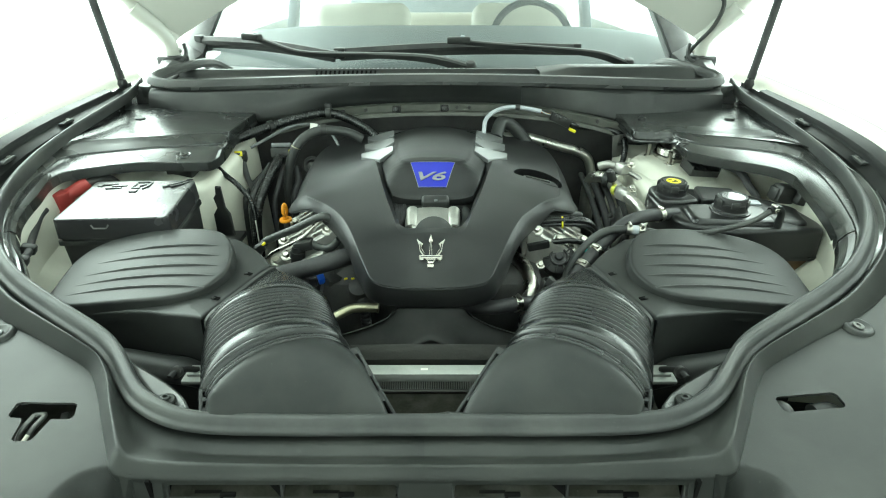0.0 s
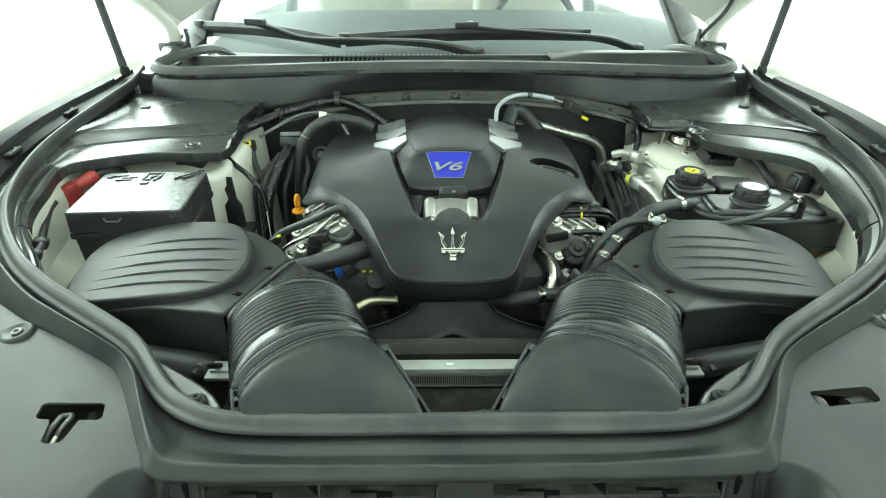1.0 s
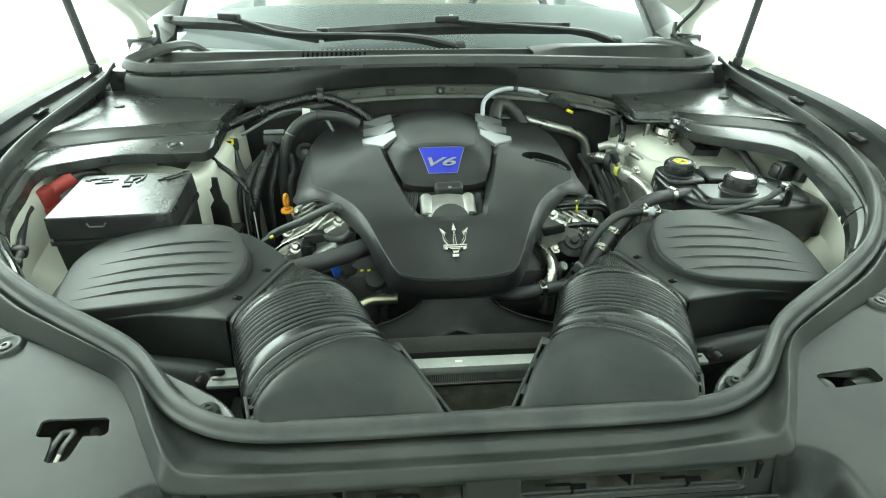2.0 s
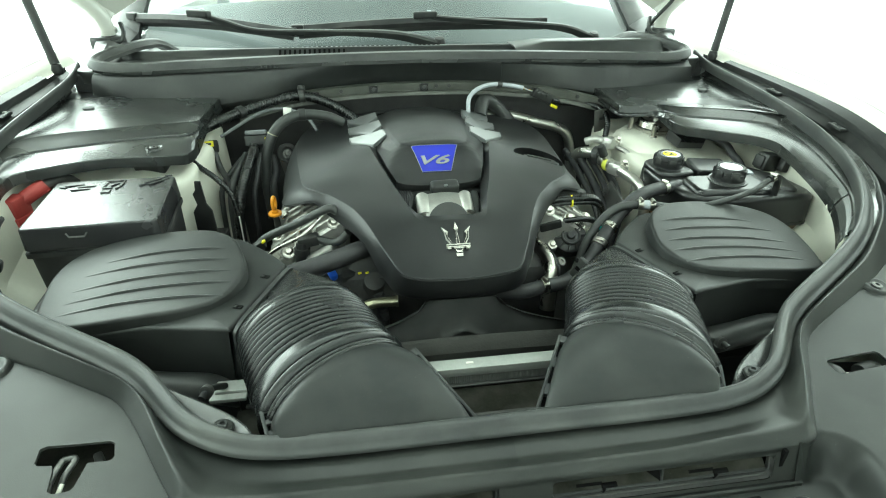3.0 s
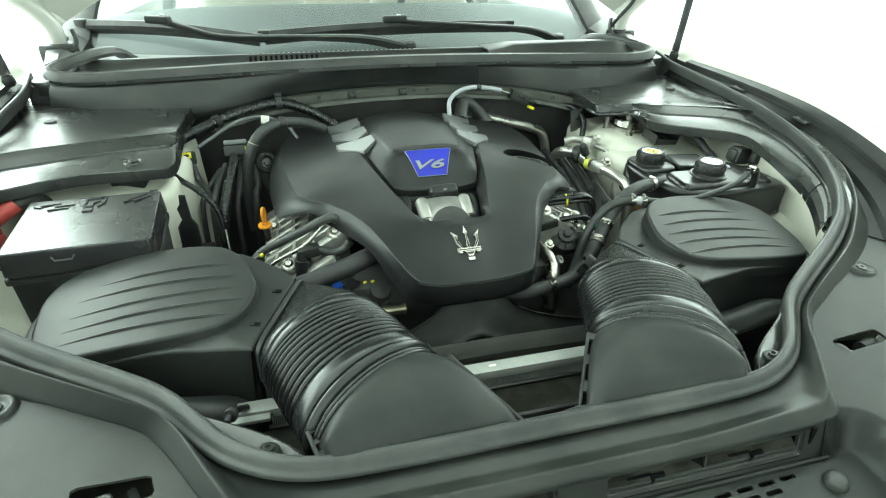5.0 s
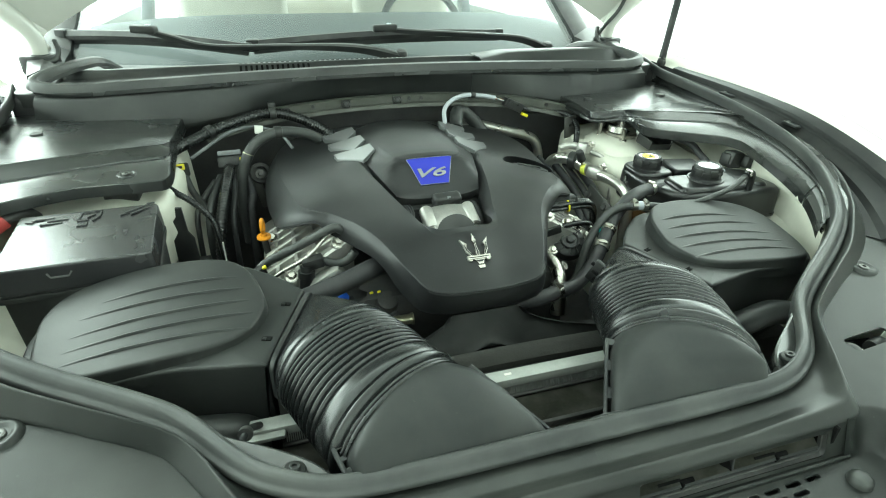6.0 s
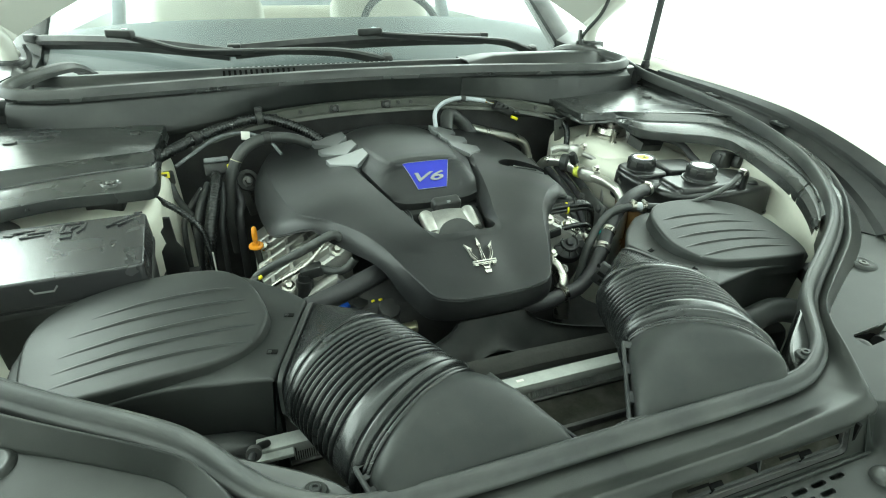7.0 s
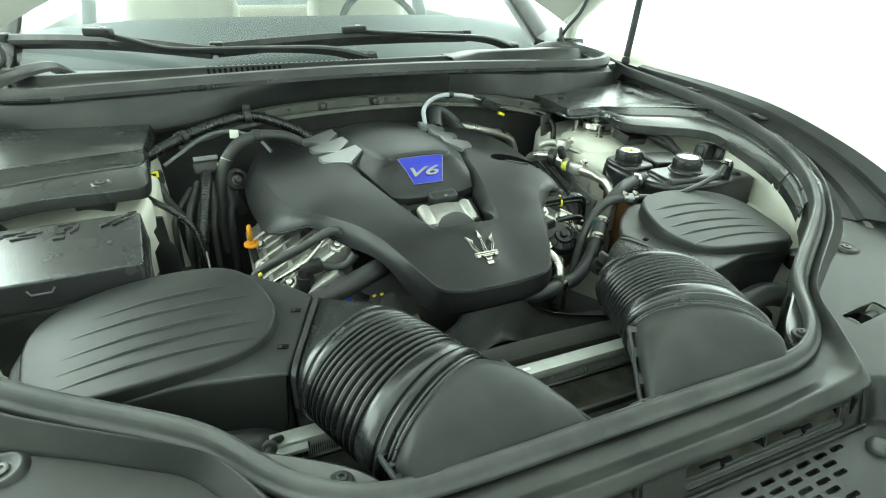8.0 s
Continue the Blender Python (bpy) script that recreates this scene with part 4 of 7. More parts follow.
def inner_body():
    root = thing("inner_body", (0, 1.0, 0.6), "cream white painted inner wings, firewall and strut towers of the car body", "car body", kind="structure")
    for s in (1, -1):
        rows = []
        for k in range(25):
            y = 0.50 + k * 0.036
            xo = lin(y, [0.5, 0.65, 0.8, 0.95, 1.4], [0.56, 0.62, 0.70, 0.735, 0.77])
            xi = lin(y, [0.5, 0.8, 1.0, 1.05, 1.4], [0.53, 0.61, 0.60, 0.58, 0.56])
            zt = lin(y, [0.5, 0.65, 0.8, 1.4], [0.98, 1.04, 1.07, 1.09])
            rows.append([(xo * s, y, zt), ((xo - 0.012) * s, y, zt - 0.02), ((xo - 0.02) * s, y, zt - 0.09), (xi * s, y, zt - 0.16), ((xi - 0.01) * s, y, 0.70)])
        part("inner_wing", sheet(rows, 0.004), BODY, root)
        to = [(0.455, 1.10), (0.475, 1.045), (0.53, 1.015), (0.60, 1.005), (0.67, 1.02), (0.70, 1.10), (0.71, 1.25), (0.70, 1.36), (0.48, 1.36), (0.452, 1.25)]
        tc = [(p.x, p.y) for p in curve_pts([(x, y, 0) for x, y in to], 4, True)]
        part("tower_base", plate(mx(tc, s), lambda x, y: (1.030 if x > 0 else 1.063) + 0.05 * (y - 1.2) - 0.10 * max(0, 1.1 - y) + 0.006 * math.sin(x * 60) * math.sin(y * 45), 0.34, 0.022, 4, 0.012), BODY, root)
        part("strut_tower", lathe([(0.0, 0.004), (0.06, 0.004), (0.085, -0.002), (0.105, -0.02), (0.118, -0.06), (0.130, -0.3)], (0.565 * s, 1.20, 1.042), (0.05 * s, -0.05, 1), 40), BODY, root)
    part("firewall", box((0, 1.425, 0.90), (1.4, 0.02, 0.46)), DARK, root)
    part("bay_floor", box((0, 0.95, 0.62), (1.5, 1.3, 0.02)), DARK, root)
    part("front_bulkhead", box((0, 0.40, 0.80), (1.3, 0.02, 0.30)), DARK, root)
    return root


inner_body()


def radiator():
    root = thing("radiator", (0, 0.56, 0.62), "dull aluminium radiator core with a top tank", "radiator")
    part("top_tank", box((0, 0.5805, 0.9475), (0.668, 0.020, 0.008), bevel=0.0015), RADIATOR, root)
    part("front_rail", box((0, 0.5735, 0.9435), (0.585, 0.006, 0.0115), bevel=0.001), RADIATOR, root)
    part("lower_rail", box((0, 0.570, 0.9225), (0.60, 0.006, 0.003), bevel=0.001), PLUGIN, root)
    part("core", box((0, 0.592, 0.80), (0.60, 0.03, 0.28)), BLACK, root)
    part("label", box((-0.007, 0.581, 0.9517), (0.010, 0.004, 0.0006)), WHITETAPE, root, "small white label")
    fin = bmesh.new()
    for k in range(236):
        x = -0.295 + k * 0.0025
        vs = [fin.verts.new(p) for p in ((x, 0.5715, 0.923), (x + 0.0012, 0.5715, 0.923), (x + 0.0012, 0.5715, 0.9385), (x, 0.5715, 0.9385))]
        ws = [fin.verts.new(v.co + Vector((0, 0.006, 0))) for v in vs]
        fin.faces.new(vs)
        fin.faces.new(ws[::-1])
        for i in range(4):
            fin.faces.new((vs[i], ws[i], ws[(i + 1) % 4], vs[(i + 1) % 4]))
    tagged(part("core_face", fin, RADIATOR, root, "fine vertical cooling fins"), kind="stuff")
    for s in (1, -1):
        part("end_plate", box((0.317 * s, 0.572, 0.944), (0.045, 0.022, 0.006), (0, 0, 0), bevel=0.0015), RADIATOR, root)
        plug = part("side_plug", tube([(0.322 * s, 0.580, 0.952), (0.330 * s, 0.565, 0.965), (0.335 * s, 0.550, 0.972), (0.338 * s, 0.540, 0.972)], 0.0042, 12), STRIP, root, "black sensor plug")
        part("collar", lathe([(0.005, -0.004), (0.0078, -0.004), (0.0082, 0.003), (0.005, 0.004)], (0.3345 * s, 0.552, 0.9715), (0.12 * s, -0.9, 0.25), 16), PLUGIN, plug)
    return root


radiator()


def foam_strip():
    P = [Vector((x, 0.606 + 0.014 * math.cos(x / 0.30 * 1.5), 0.948)) for x in np.linspace(-0.30, 0.30, 31)]
    prof = [(-0.016, -0.012), (-0.014, 0.006), (-0.004, 0.010), (0.008, 0.009), (0.016, 0.002), (0.016, -0.012)]
    solo("foam_seal_strip", profile_sweep(P, prof), FOAM, "olive grey foam strip behind the radiator", "foam strip")


foam_strip()


def fan_shroud():
    root = thing("fan_shroud", (0, 0.66, 0.70), "black plastic fan shroud web flaring out below the engine cover", "fan shroud")
    rows = []
    for k in range(33):
        u = -1 + k / 16
        r = []
        for v in range(17):
            t = v / 16
            w = lin(t, [0, 0.15, 0.35, 0.55, 0.8, 1.0], [0.235, 0.185, 0.135, 0.098, 0.068, 0.058])
            notch = 0.022 * max(0.0, 1 - abs(u) * 4.0) * (1 - t) ** 3
            fold = 0.020 * math.exp(-(u / 0.30) ** 2) * (1 - t)
            lip = 0.010 * sstep(0.90, 1.0, abs(u))
            r.append((u * w, 0.648 + 0.040 * t + 0.03 * u * u * (1 - t) - lip + fold * 0.4, 0.922 + notch + 0.058 * t))
        rows.append(r)
    part("web", sheet(rows, 0.004, (0, 1, -0.2)), SHROUD, root)
    part("panel", box((0, 0.72, 0.76), (0.66, 0.02, 0.26)), BLACK, root)


fan_shroud()

# ---------------- the engine and its cover ----------------
CIN = [(0, .790, 1.070), (.028, .790, 1.070), (.042, .793, 1.0695), (.052, .806, 1.069), (.057, .835, 1.069), (.062, .866, 1.071), (.074, .920, 1.076), (.086, .98, 1.081), (.097, 1.035, 1.085), (.104, 1.062, 1.090),
       (.108, 1.09, 1.092), (.106, 1.17, 1.090), (.106, 1.25, 1.084), (.104, 1.31, 1.078), (.08, 1.345, 1.076), (0, 1.355, 1.076)]
# shoulder crease of the cover and the free lower edge of its skirt, from the nose round to the rear
SKIRT = [((0, .6755, 1.0265), (0, .6835, .989)), ((.035, .6765, 1.0275), (.035, .6845, .989)), ((.062, .679, 1.029), (.064, .687, .990)), ((.081, .684, 1.031), (.084, .692, .992)), ((.092, .695, 1.034), (.099, .702, .995)),
         ((.099, .711, 1.040), (.108, .720, .999)), ((.110, .735, 1.047), (.121, .740, 1.012)), ((.122, .765, 1.056), (.134, .768, 1.030)), ((.138, .805, 1.063), (.150, .800, 1.038)), ((.160, .848, 1.067), (.176, .850, 1.036)),
         ((.192, .893, 1.066), (.200, .882, 1.040)), ((.212, .913, 1.066), (.221, .900, 1.053)), ((.230, .931, 1.065), (.246, .918, 1.044)), ((.241, .947, 1.062), (.272, .943, 1.029)), ((.247, .975, 1.061), (.286, .973, 1.021)),
         ((.254, 1.02, 1.060), (.290, 1.02, 1.010)), ((.264, 1.09, 1.058), (.298, 1.09, 1.005)), ((.272, 1.18, 1.056), (.302, 1.18, 1.002)), ((.268, 1.27, 1.052), (.296, 1.275, 1.00)), ((.243, 1.335, 1.052), (.262, 1.35, 1.0)),
         ((.19, 1.37, 1.058), (.20, 1.395, 1.0)), ((.10, 1.382, 1.066), (.10, 1.405, 1.0)), ((0, 1.386, 1.070), (0, 1.41, 1.0))]
DOME_Y = [.937, .955, .98, 1.035, 1.062, 1.09, 1.17, 1.31, 1.345]


def dome_w(y):
    return lin(y, DOME_Y, [.076, .082, .090, .101, .107, .109, .107, .105, .082])


def dome_z(x, y):
    zc = lin(y, [.937, .940, .944, .950, .957, .966, .980, .993, 1.003, 1.015, 1.03, 1.05, 1.1, 1.2, 1.3, 1.345], [1.057, 1.061, 1.0645, 1.069, 1.075, 1.0835, 1.0960, 1.1055, 1.1095, 1.1120, 1.1133, 1.114, 1.1125, 1.105, 1.093, 1.086])
    ze = lin(y, DOME_Y, [1.066, 1.071, 1.077, 1.083, 1.085, 1.086, 1.084, 1.073, 1.070])
    q = min(1.0, abs(x) / dome_w(y))
    # a slightly raised plateau behind the badge
    xc = lin(y, [.99, .997, 1.005, 1.013, 1.03, 1.06, 1.11, 1.2, 1.35], [.030, .043, .056, .063, .069, .074, .079, .086, .095])
    step = 0.0024 * (1 - sstep(xc - 0.001, xc + 0.002, abs(x))) * sstep(.992, .999, y) * (1 - sstep(1.05, 1.25, y))
    return ze + (zc - ze) * (1 - q ** lin(y, [.94, .99, 1.05, 1.1], [4.0, 4.5, 3.2, 2.5])) + step


def spline_surface(pts, stiff=2e-5):
    """A thin plate bent through scattered points: returns z(x, y)."""
    P = np.array([tuple(p) for p in pts])

    def kern(d2):
        return 0.5 * d2 * np.log(d2 + 1e-12)
    q = len(P)
    K = kern(((P[:, None, :2] - P[None, :, :2]) ** 2).sum(-1)) + stiff * np.eye(q)
    Q = np.c_[np.ones(q), P[:, :2]]
    W = np.linalg.solve(np.block([[K, Q], [Q.T, np.zeros((3, 3))]]), np.r_[P[:, 2], 0, 0, 0])
    return lambda x, y: float(kern((P[:, 0] - x) ** 2 + (P[:, 1] - y) ** 2) @ W[:q] + W[q] + W[q + 1] * x + W[q + 2] * y)


def cut_out(bm, cutter):
    """The mesh with the cutter's body taken out of it."""
    obs = []
    for b in (bm, cutter):
        bmesh.ops.recalc_face_normals(b, faces=b.faces)
        me = bpy.data.meshes.new("body")
        b.to_mesh(me)
        b.free()
        obs.append(new("body", me))
    mod = obs[0].modifiers.new("cut", "BOOLEAN")
    mod.operation, mod.solver, mod.object = "DIFFERENCE", "EXACT", obs[1]
    bpy.context.view_layer.update()
    me = bpy.data.meshes.new_from_object(obs[0].evaluated_get(bpy.context.evaluated_depsgraph_get()))
    out = bmesh.new()
    out.from_mesh(me)
    for ob in obs:
        old = ob.data
        bpy.data.objects.remove(ob)
        bpy.data.meshes.remove(old)
    bpy.data.meshes.remove(me)
    return out


def engine_cover():
    root = thing("engine_cover", (0, 0.98, 0.98), "large satin black plastic engine cover with a central dome", "engine cover")
    inner = resample(curve_pts(CIN, 12), 120)
    crease, edge = (curve_pts([r[k] for r in SKIRT], 12) for k in (0, 1))
    run = [0.0]
    for p, q in zip(crease, crease[1:]):
        run.append(run[-1] + (q - p).length)
    outer, low = [], []
    for k in range(120):
        j = min(len(run) - 2, max(0, int(np.searchsorted(run, run[-1] * k / 119)) - 1))
        w = (run[-1] * k / 119 - run[j]) / (run[j + 1] - run[j])
        outer.append(crease[j].lerp(crease[j + 1], w))
        low.append(edge[j].lerp(edge[j + 1], w))
    I, O, L = (h + [Vector((-p.x, p.y, p.z)) for p in h[-2:0:-1]] for h in (inner, outer, low))
    n = len(I)
    bed = [(x * s, y, z) for x, y, z in ((.157, 1.112, 1.0735), (.161, 1.2, 1.0665), (.165, 1.295, 1.0575), (.20, 1.0, 1.072), (.17, .93, 1.0735)) for s in (1, -1)]
    top = spline_surface(I[::5] + O[::5] + bed + [(x, y, z - 6 * x * x) for x in (-0.035, 0, 0.035) for y, z in ((0.710, 1.0395), (0.7375, 1.0530), (0.760, 1.0640))])
    cols = []
    for i in range(n):
        a, b, l = I[i], O[i], L[i]
        b = Vector((b.x, b.y, top(b.x, b.y)))
        t = O[(i + 1) % n] - O[i - 1]
        nn = Vector((t.y, -t.x, 0)).normalized()
        if nn.dot(b - Vector((0, 0.98, b.z))) < 0:
            nn = -nn
        size = (b - a).length
        bulge = min(0.003, 0.02 * size)
        m = min(0.016, 0.3 * size) / size
        dp = 0.022 * lin(a.y, [0.80, 0.83, 0.87, 1.03, 1.065], [0.05, 0.35, 1.0, 1.0, 0.1])
        c = [a + Vector((0, 0, -0.06)), a + Vector((0, 0, -dp - 0.003))]
        for k in (0.0, m * 0.5, m * 0.94, m, m * 1.06, m + 0.12, m + 0.25, m + 0.4, m + 0.52, m + 0.62, 0.95):
            p = a.lerp(b, min(k, 0.965))
            p.z = top(p.x, p.y) + bulge * math.sin(math.pi * min(k, 0.96)) ** 0.9 - dp * max(0.0, 1 - k / m)
            c.append(p)
        c += [b - nn * 0.0022 + Vector((0, 0, 0.0004)), b, b + nn * 0.0012 + Vector((0, 0, -0.0012))]
        for k in (0.10, 0.35, 0.62, 0.86):
            p = b.lerp(l, k)
            c.append(p + nn * 0.0030 * math.sin(math.pi * k) + Vector((0, 0, 0.0015 * math.sin(math.pi * k))))
        c += [l, l - nn * 0.0016 + Vector((0, 0, -0.0018)), l - nn * 0.010 + Vector((0, 0, -0.002))]
        cols.append(c)
    secs = [c + [q + Vector((0, 0, -0.003)) for q in c[::-1][1:-1]] for c in cols]
    bm = rings(secs, closed=True, loop=True)
    # opening over the oil filler, cut through the shell
    ol = [(0.161, 1.024), (0.176, 1.055), (0.205, 1.071), (0.234, 1.060), (0.253, 1.034), (0.256, 1.004), (0.246, .986), (0.216, .988), (0.184, 1.003)]
    oc = [(p.x, p.y) for p in curve_pts([(x, y, 0) for x, y in ol], 4, True)]
    bm = cut_out(bm, plate(oc, lambda x, y: top(x, y) + 0.03, 0.045))
    part("shell", bm, COVER, root, sharp=24)
    # dome
    rows = []
    ys = np.concatenate([np.linspace(.937, .962, 18), np.linspace(.965, 1.03, 34), np.linspace(1.036, 1.342, 30)])
    for y in ys:
        w = dome_w(y)
        half = [w * k / 40 for k in range(41)]
        r = [(x, y, dome_z(x, y)) for x in [-h for h in half[:0:-1]] + half]
        rows.append([(-w - 0.001, y, dome_z(w, y) - 0.012)] + r + [(w + 0.001, y, dome_z(w, y) - 0.012)])
    rows = [[(p[0] * 0.99, .9395, p[2] - 0.012) for p in rows[0]], [(p[0], .9368, p[2] - 0.0025) for p in rows[0]]] + rows
    rows.append([(p[0], 1.352, p[2] - 0.05) for p in rows[-1]])
    part("dome", sheet(rows, 0.003), COVER, root, sharp=30)
    # badge

    def bp(u, v):
        y = 0.955 + (0.997 - 0.955) * v
        w = 0.0265 + (0.0430 - 0.0265) * v
        return Vector((u * w - 0.001, y, dome_z(u * w, y) + 0.0018))
    bm = sheet([[bp(-1 + 2 * i / 16, j / 8) for j in range(9)] for i in range(17)], 0.003, (0, 0.65, -0.75))
    badge = part("badge", bm, BLUE, root, "royal blue enamel badge")
    border = [bp(-1 + 2 * k / 12, 0) for k in range(13)] + [bp(1, k / 6) for k in range(1, 7)] + [bp(1 - 2 * k / 12, 1) for k in range(1, 13)] + [bp(-1, 1 - k / 6) for k in range(1, 7)]
    part("badge_rim", tube([p + Vector((0, 0, 0.0005)) for p in border], 0.00055, 8, smooth=False), SILVER, badge)
    fc = bpy.data.curves.new("badge_text", "FONT")
    fc.body, fc.size, fc.extrude, fc.align_x, fc.align_y, fc.shear, fc.offset = "V6", 0.029, 0.0010, "CENTER", "CENTER", 0.3, 0.0005
    tmp = new("badge_text", fc)
    bpy.context.view_layer.update()
    me = bpy.data.meshes.new_from_object(tmp.evaluated_get(bpy.context.evaluated_depsgraph_get()))
    bpy.data.objects.remove(tmp)
    tb = bmesh.new()
    tb.from_mesh(me)
    bpy.data.meshes.remove(me)
    slope = math.degrees(math.atan2(dome_z(.02, .990) - dome_z(.02, .962), .028))
    sc = Matrix.Diagonal((1.85, 0.86, 1, 1))
    tb.transform(Matrix.Translation((-0.0085, 0.9705, dome_z(.02, .9705) + 0.0036)) @ pose(0, 0, 0, slope) @ sc)
    part("letters", tb, SILVER, badge, "silver V6 lettering")
    # emblem: a plain three-pronged shape of flat chrome bars on a crossbar
    s0 = Matrix.Translation((0.0, 0.7365, 1.0560)) @ pose(0, 0, 0, 27) @ Matrix.Diagonal((0.83, 0.95, 1, 1))

    def flat(outlines, lift, thick):
        out = bmesh.new()
        for ol2 in outlines:
            join(out, plate(ol2, lift, thick, 0.0006, 2))
        out.transform(s0)
        return out
    shaft = [(-0.0030, -0.012), (0.0030, -0.012), (0.0012, 0.018), (0.0042, 0.0165), (0.0, 0.031), (-0.0042, 0.0165), (-0.0012, 0.018)]
    prong = [(0.0085, -0.012), (0.0135, -0.012), (0.0205, -0.001), (0.0225, 0.012), (0.0265, 0.0215), (0.0180, 0.0145), (0.0150, 0.0120), (0.0190, 0.0115), (0.0178, 0.0), (0.0140, -0.007)]
    cross = [[(-0.0215, -0.0135), (0.0215, -0.0135), (0.0215, -0.0108), (-0.0215, -0.0108)], [(-0.0215, -0.0172), (0.0215, -0.0172), (0.0215, -0.0145), (-0.0215, -0.0145)], [(-0.019, -0.0205), (-0.0135, -0.0205), (-0.0135, -0.0172), (-0.0195, -0.0172)], [(0.0135, -0.0205), (0.019, -0.0205), (0.0195, -0.0172), (0.0135, -0.0172)]]
    grip = [[(-0.0045, -0.0270), (0.0045, -0.0270), (0.0060, -0.0215), (0.0105, -0.0175), (-0.0105, -0.0175), (-0.0060, -0.0215)], [(-0.0052, -0.0345), (0.0052, -0.0345), (0.0062, -0.0285), (-0.0062, -0.0285)]]
    emblem = part("emblem", flat([shaft, prong, mx(prong, -1)] + cross + grip, 0.0025, 0.004), STEEL, root, "chrome three-pronged emblem", sharp=30)
    inlay = [(0.0098, -0.0105), (0.0128, -0.0105), (0.0196, -0.001), (0.0217, 0.011), (0.0196, 0.0118), (0.0186, 0.001), (0.0148, -0.006)]
    part("inlay", flat([inlay, mx(inlay, -1), [(-0.0021, -0.0105), (0.0021, -0.0105), (0.0006, 0.016), (-0.0006, 0.016)], [(-0.018, -0.0143), (0.018, -0.0143), (0.018, -0.0137), (-0.018, -0.0137)], [(-0.0065, -0.0198), (0.0065, -0.0198), (0.0040, -0.0235), (-0.0040, -0.0235)]], 0.0030, 0.002), BLACK, emblem, "dark inlay lines")
    # silver fins
    for s in (1, -1):
        for k in range(3):
            dx, dy, dz = 0.006 * k, 0.083 * k, -0.0062 * k
            ol = [(0.157, 1.112), (0.112, 1.061), (0.085, 1.089), (0.089, 1.123), (0.120, 1.127), (0.160, 1.138)]
            ol = [(x + dx * (1 if x < 0.12 else 0.6), y + dy) for x, y in ol]
            f = lambda x, y, dx=dx, dy=dy, dz=dz: 1.1045 + dz - 0.33 * (abs(x) - dx - 0.085) + 0.06 * (y - dy - 1.089)
            part("fin", plate(mx(ol, s), f, 0.012, 0.0015, 2), SILVER, root, "satin silver fin")
    # oil filler recess and cap
    oz = lambda x, y: top(x, y) + 0.0045
    rec = part("oil_recess", plate(oc, lambda x, y: oz(x, y) - 0.019, 0.004), BLACK, root, "dark recess round the oil cap")
    part("recess_wall", sheet([[(x, y, oz(x, y) + dz) for dz in (-0.004, -0.011, -0.020)] for x, y in oc + [oc[0]]], 0.0005), COVER, rec)
    bar = [(0.176, 1.008), (0.182, 1.024), (0.240, 1.016), (0.247, .998), (0.240, .989), (0.188, .998)]
    cap = part("oil_cap", plate(bar, lambda x, y: oz(x, y) - 0.004, 0.017, 0.002, 3), COVER, root, "black oil filler cap")
    part("grip", plate([(0.184, 1.010), (0.186, 1.016), (0.232, 1.008), (0.231, 1.002)], lambda x, y: oz(x, y) - 0.001, 0.005, 0.001, 2), BLACK, cap)
    return root


engine_cover()


def throttle_body():
    root = thing("throttle_body", (0, 0.88, 0.99), "cast aluminium throttle body under the engine cover", "throttle body")
    ax = Vector((0, -0.95, -0.30)).normalized()
    # arched casting between two long screw bosses
    secs = []
    for y, z in ((0.894, 1.058), (0.892, 1.062), (0.870, 1.057), (0.858, 1.052), (0.852, 1.046)):
        ring = []
        for k in range(17):
            x = -0.034 + 0.068 * k / 16
            ring.append(Vector((x, y - 0.014 * (x / 0.034) ** 2 * (y < 0.87), z - 0.004 * (x / 0.034) ** 2)))
        secs.append(ring + [Vector((0.034, y, z - 0.05)), Vector((-0.034, y, z - 0.05))])
    part("housing", rings(secs), ALU, root, sharp=40)
    for x in (-0.036, 0.038):
        a = Vector((x, 0.892, 1.054))
        part("boss", lathe([(0.0, -0.002), (0.010, -0.002), (0.0118, 0.001), (0.0118, 0.042), (0.0105, 0.047), (0.0075, 0.048), (0.0, 0.048)], a, ax, 28), ALU, root, sharp=30)
        part("boss_web", box((x * 0.86, 0.874, 1.040), (0.018, 0.044, 0.022), (17, 0, 0), bevel=0.004), ALU, root)
        part("bolt", bolt(a + ax * 0.048, 0.0048, 0.004, ax), STEEL, root)
    part("motor_cover", box((0.005, 0.903, 1.066), (0.050, 0.022, 0.022), (17, 0, 4), bevel=0.006, seg=3), BLACK, root, "black actuator cover")
    part("label", box((0.006, 0.8935, 1.073), (0.006, 0.003, 0.005), (17, 0, 10)), GREYTAPE, root, "small dull label")
    n = Vector((0, -0.85, 0.53)).normalized()
    for k in range(6):
        part("hose_band", lathe([(0.0315, -0.0018), (0.0345, -0.0010), (0.0345, 0.0010), (0.0315, 0.0018)], Vector((0.003, 0.852, 1.021)) + n * 0.0042 * k, n, 40), ALU if k == 2 else RUBBER, root)
    part("intake_neck", lathe([(0.040, 0.0), (0.043, 0.03), (0.040, 0.05), (0.036, 0.052)], (0.004, 0.83, 0.985), (0, 0.7, 0.5), 28), BLACK, root)
    part("plenum", box((0, 0.985, 1.02), (0.17, 0.12, 0.05), bevel=0.012), BLACK, root)
    for k in range(5):
        part("wire_loom", tube([(-0.054 - 0.005 * k, 0.945, 1.046), (-0.052 - 0.004 * k, 0.915, 1.042), (-0.060 - 0.003 * k, 0.88, 1.022)], 0.0026, 8), HOSE, root)
    part("breather", tube([(0.062, 0.925, 1.040), (0.060, 0.885, 1.034), (0.052, 0.845, 1.018)], 0.008, 12), RUBBER, root, "black breather hose")
    return root


throttle_body()


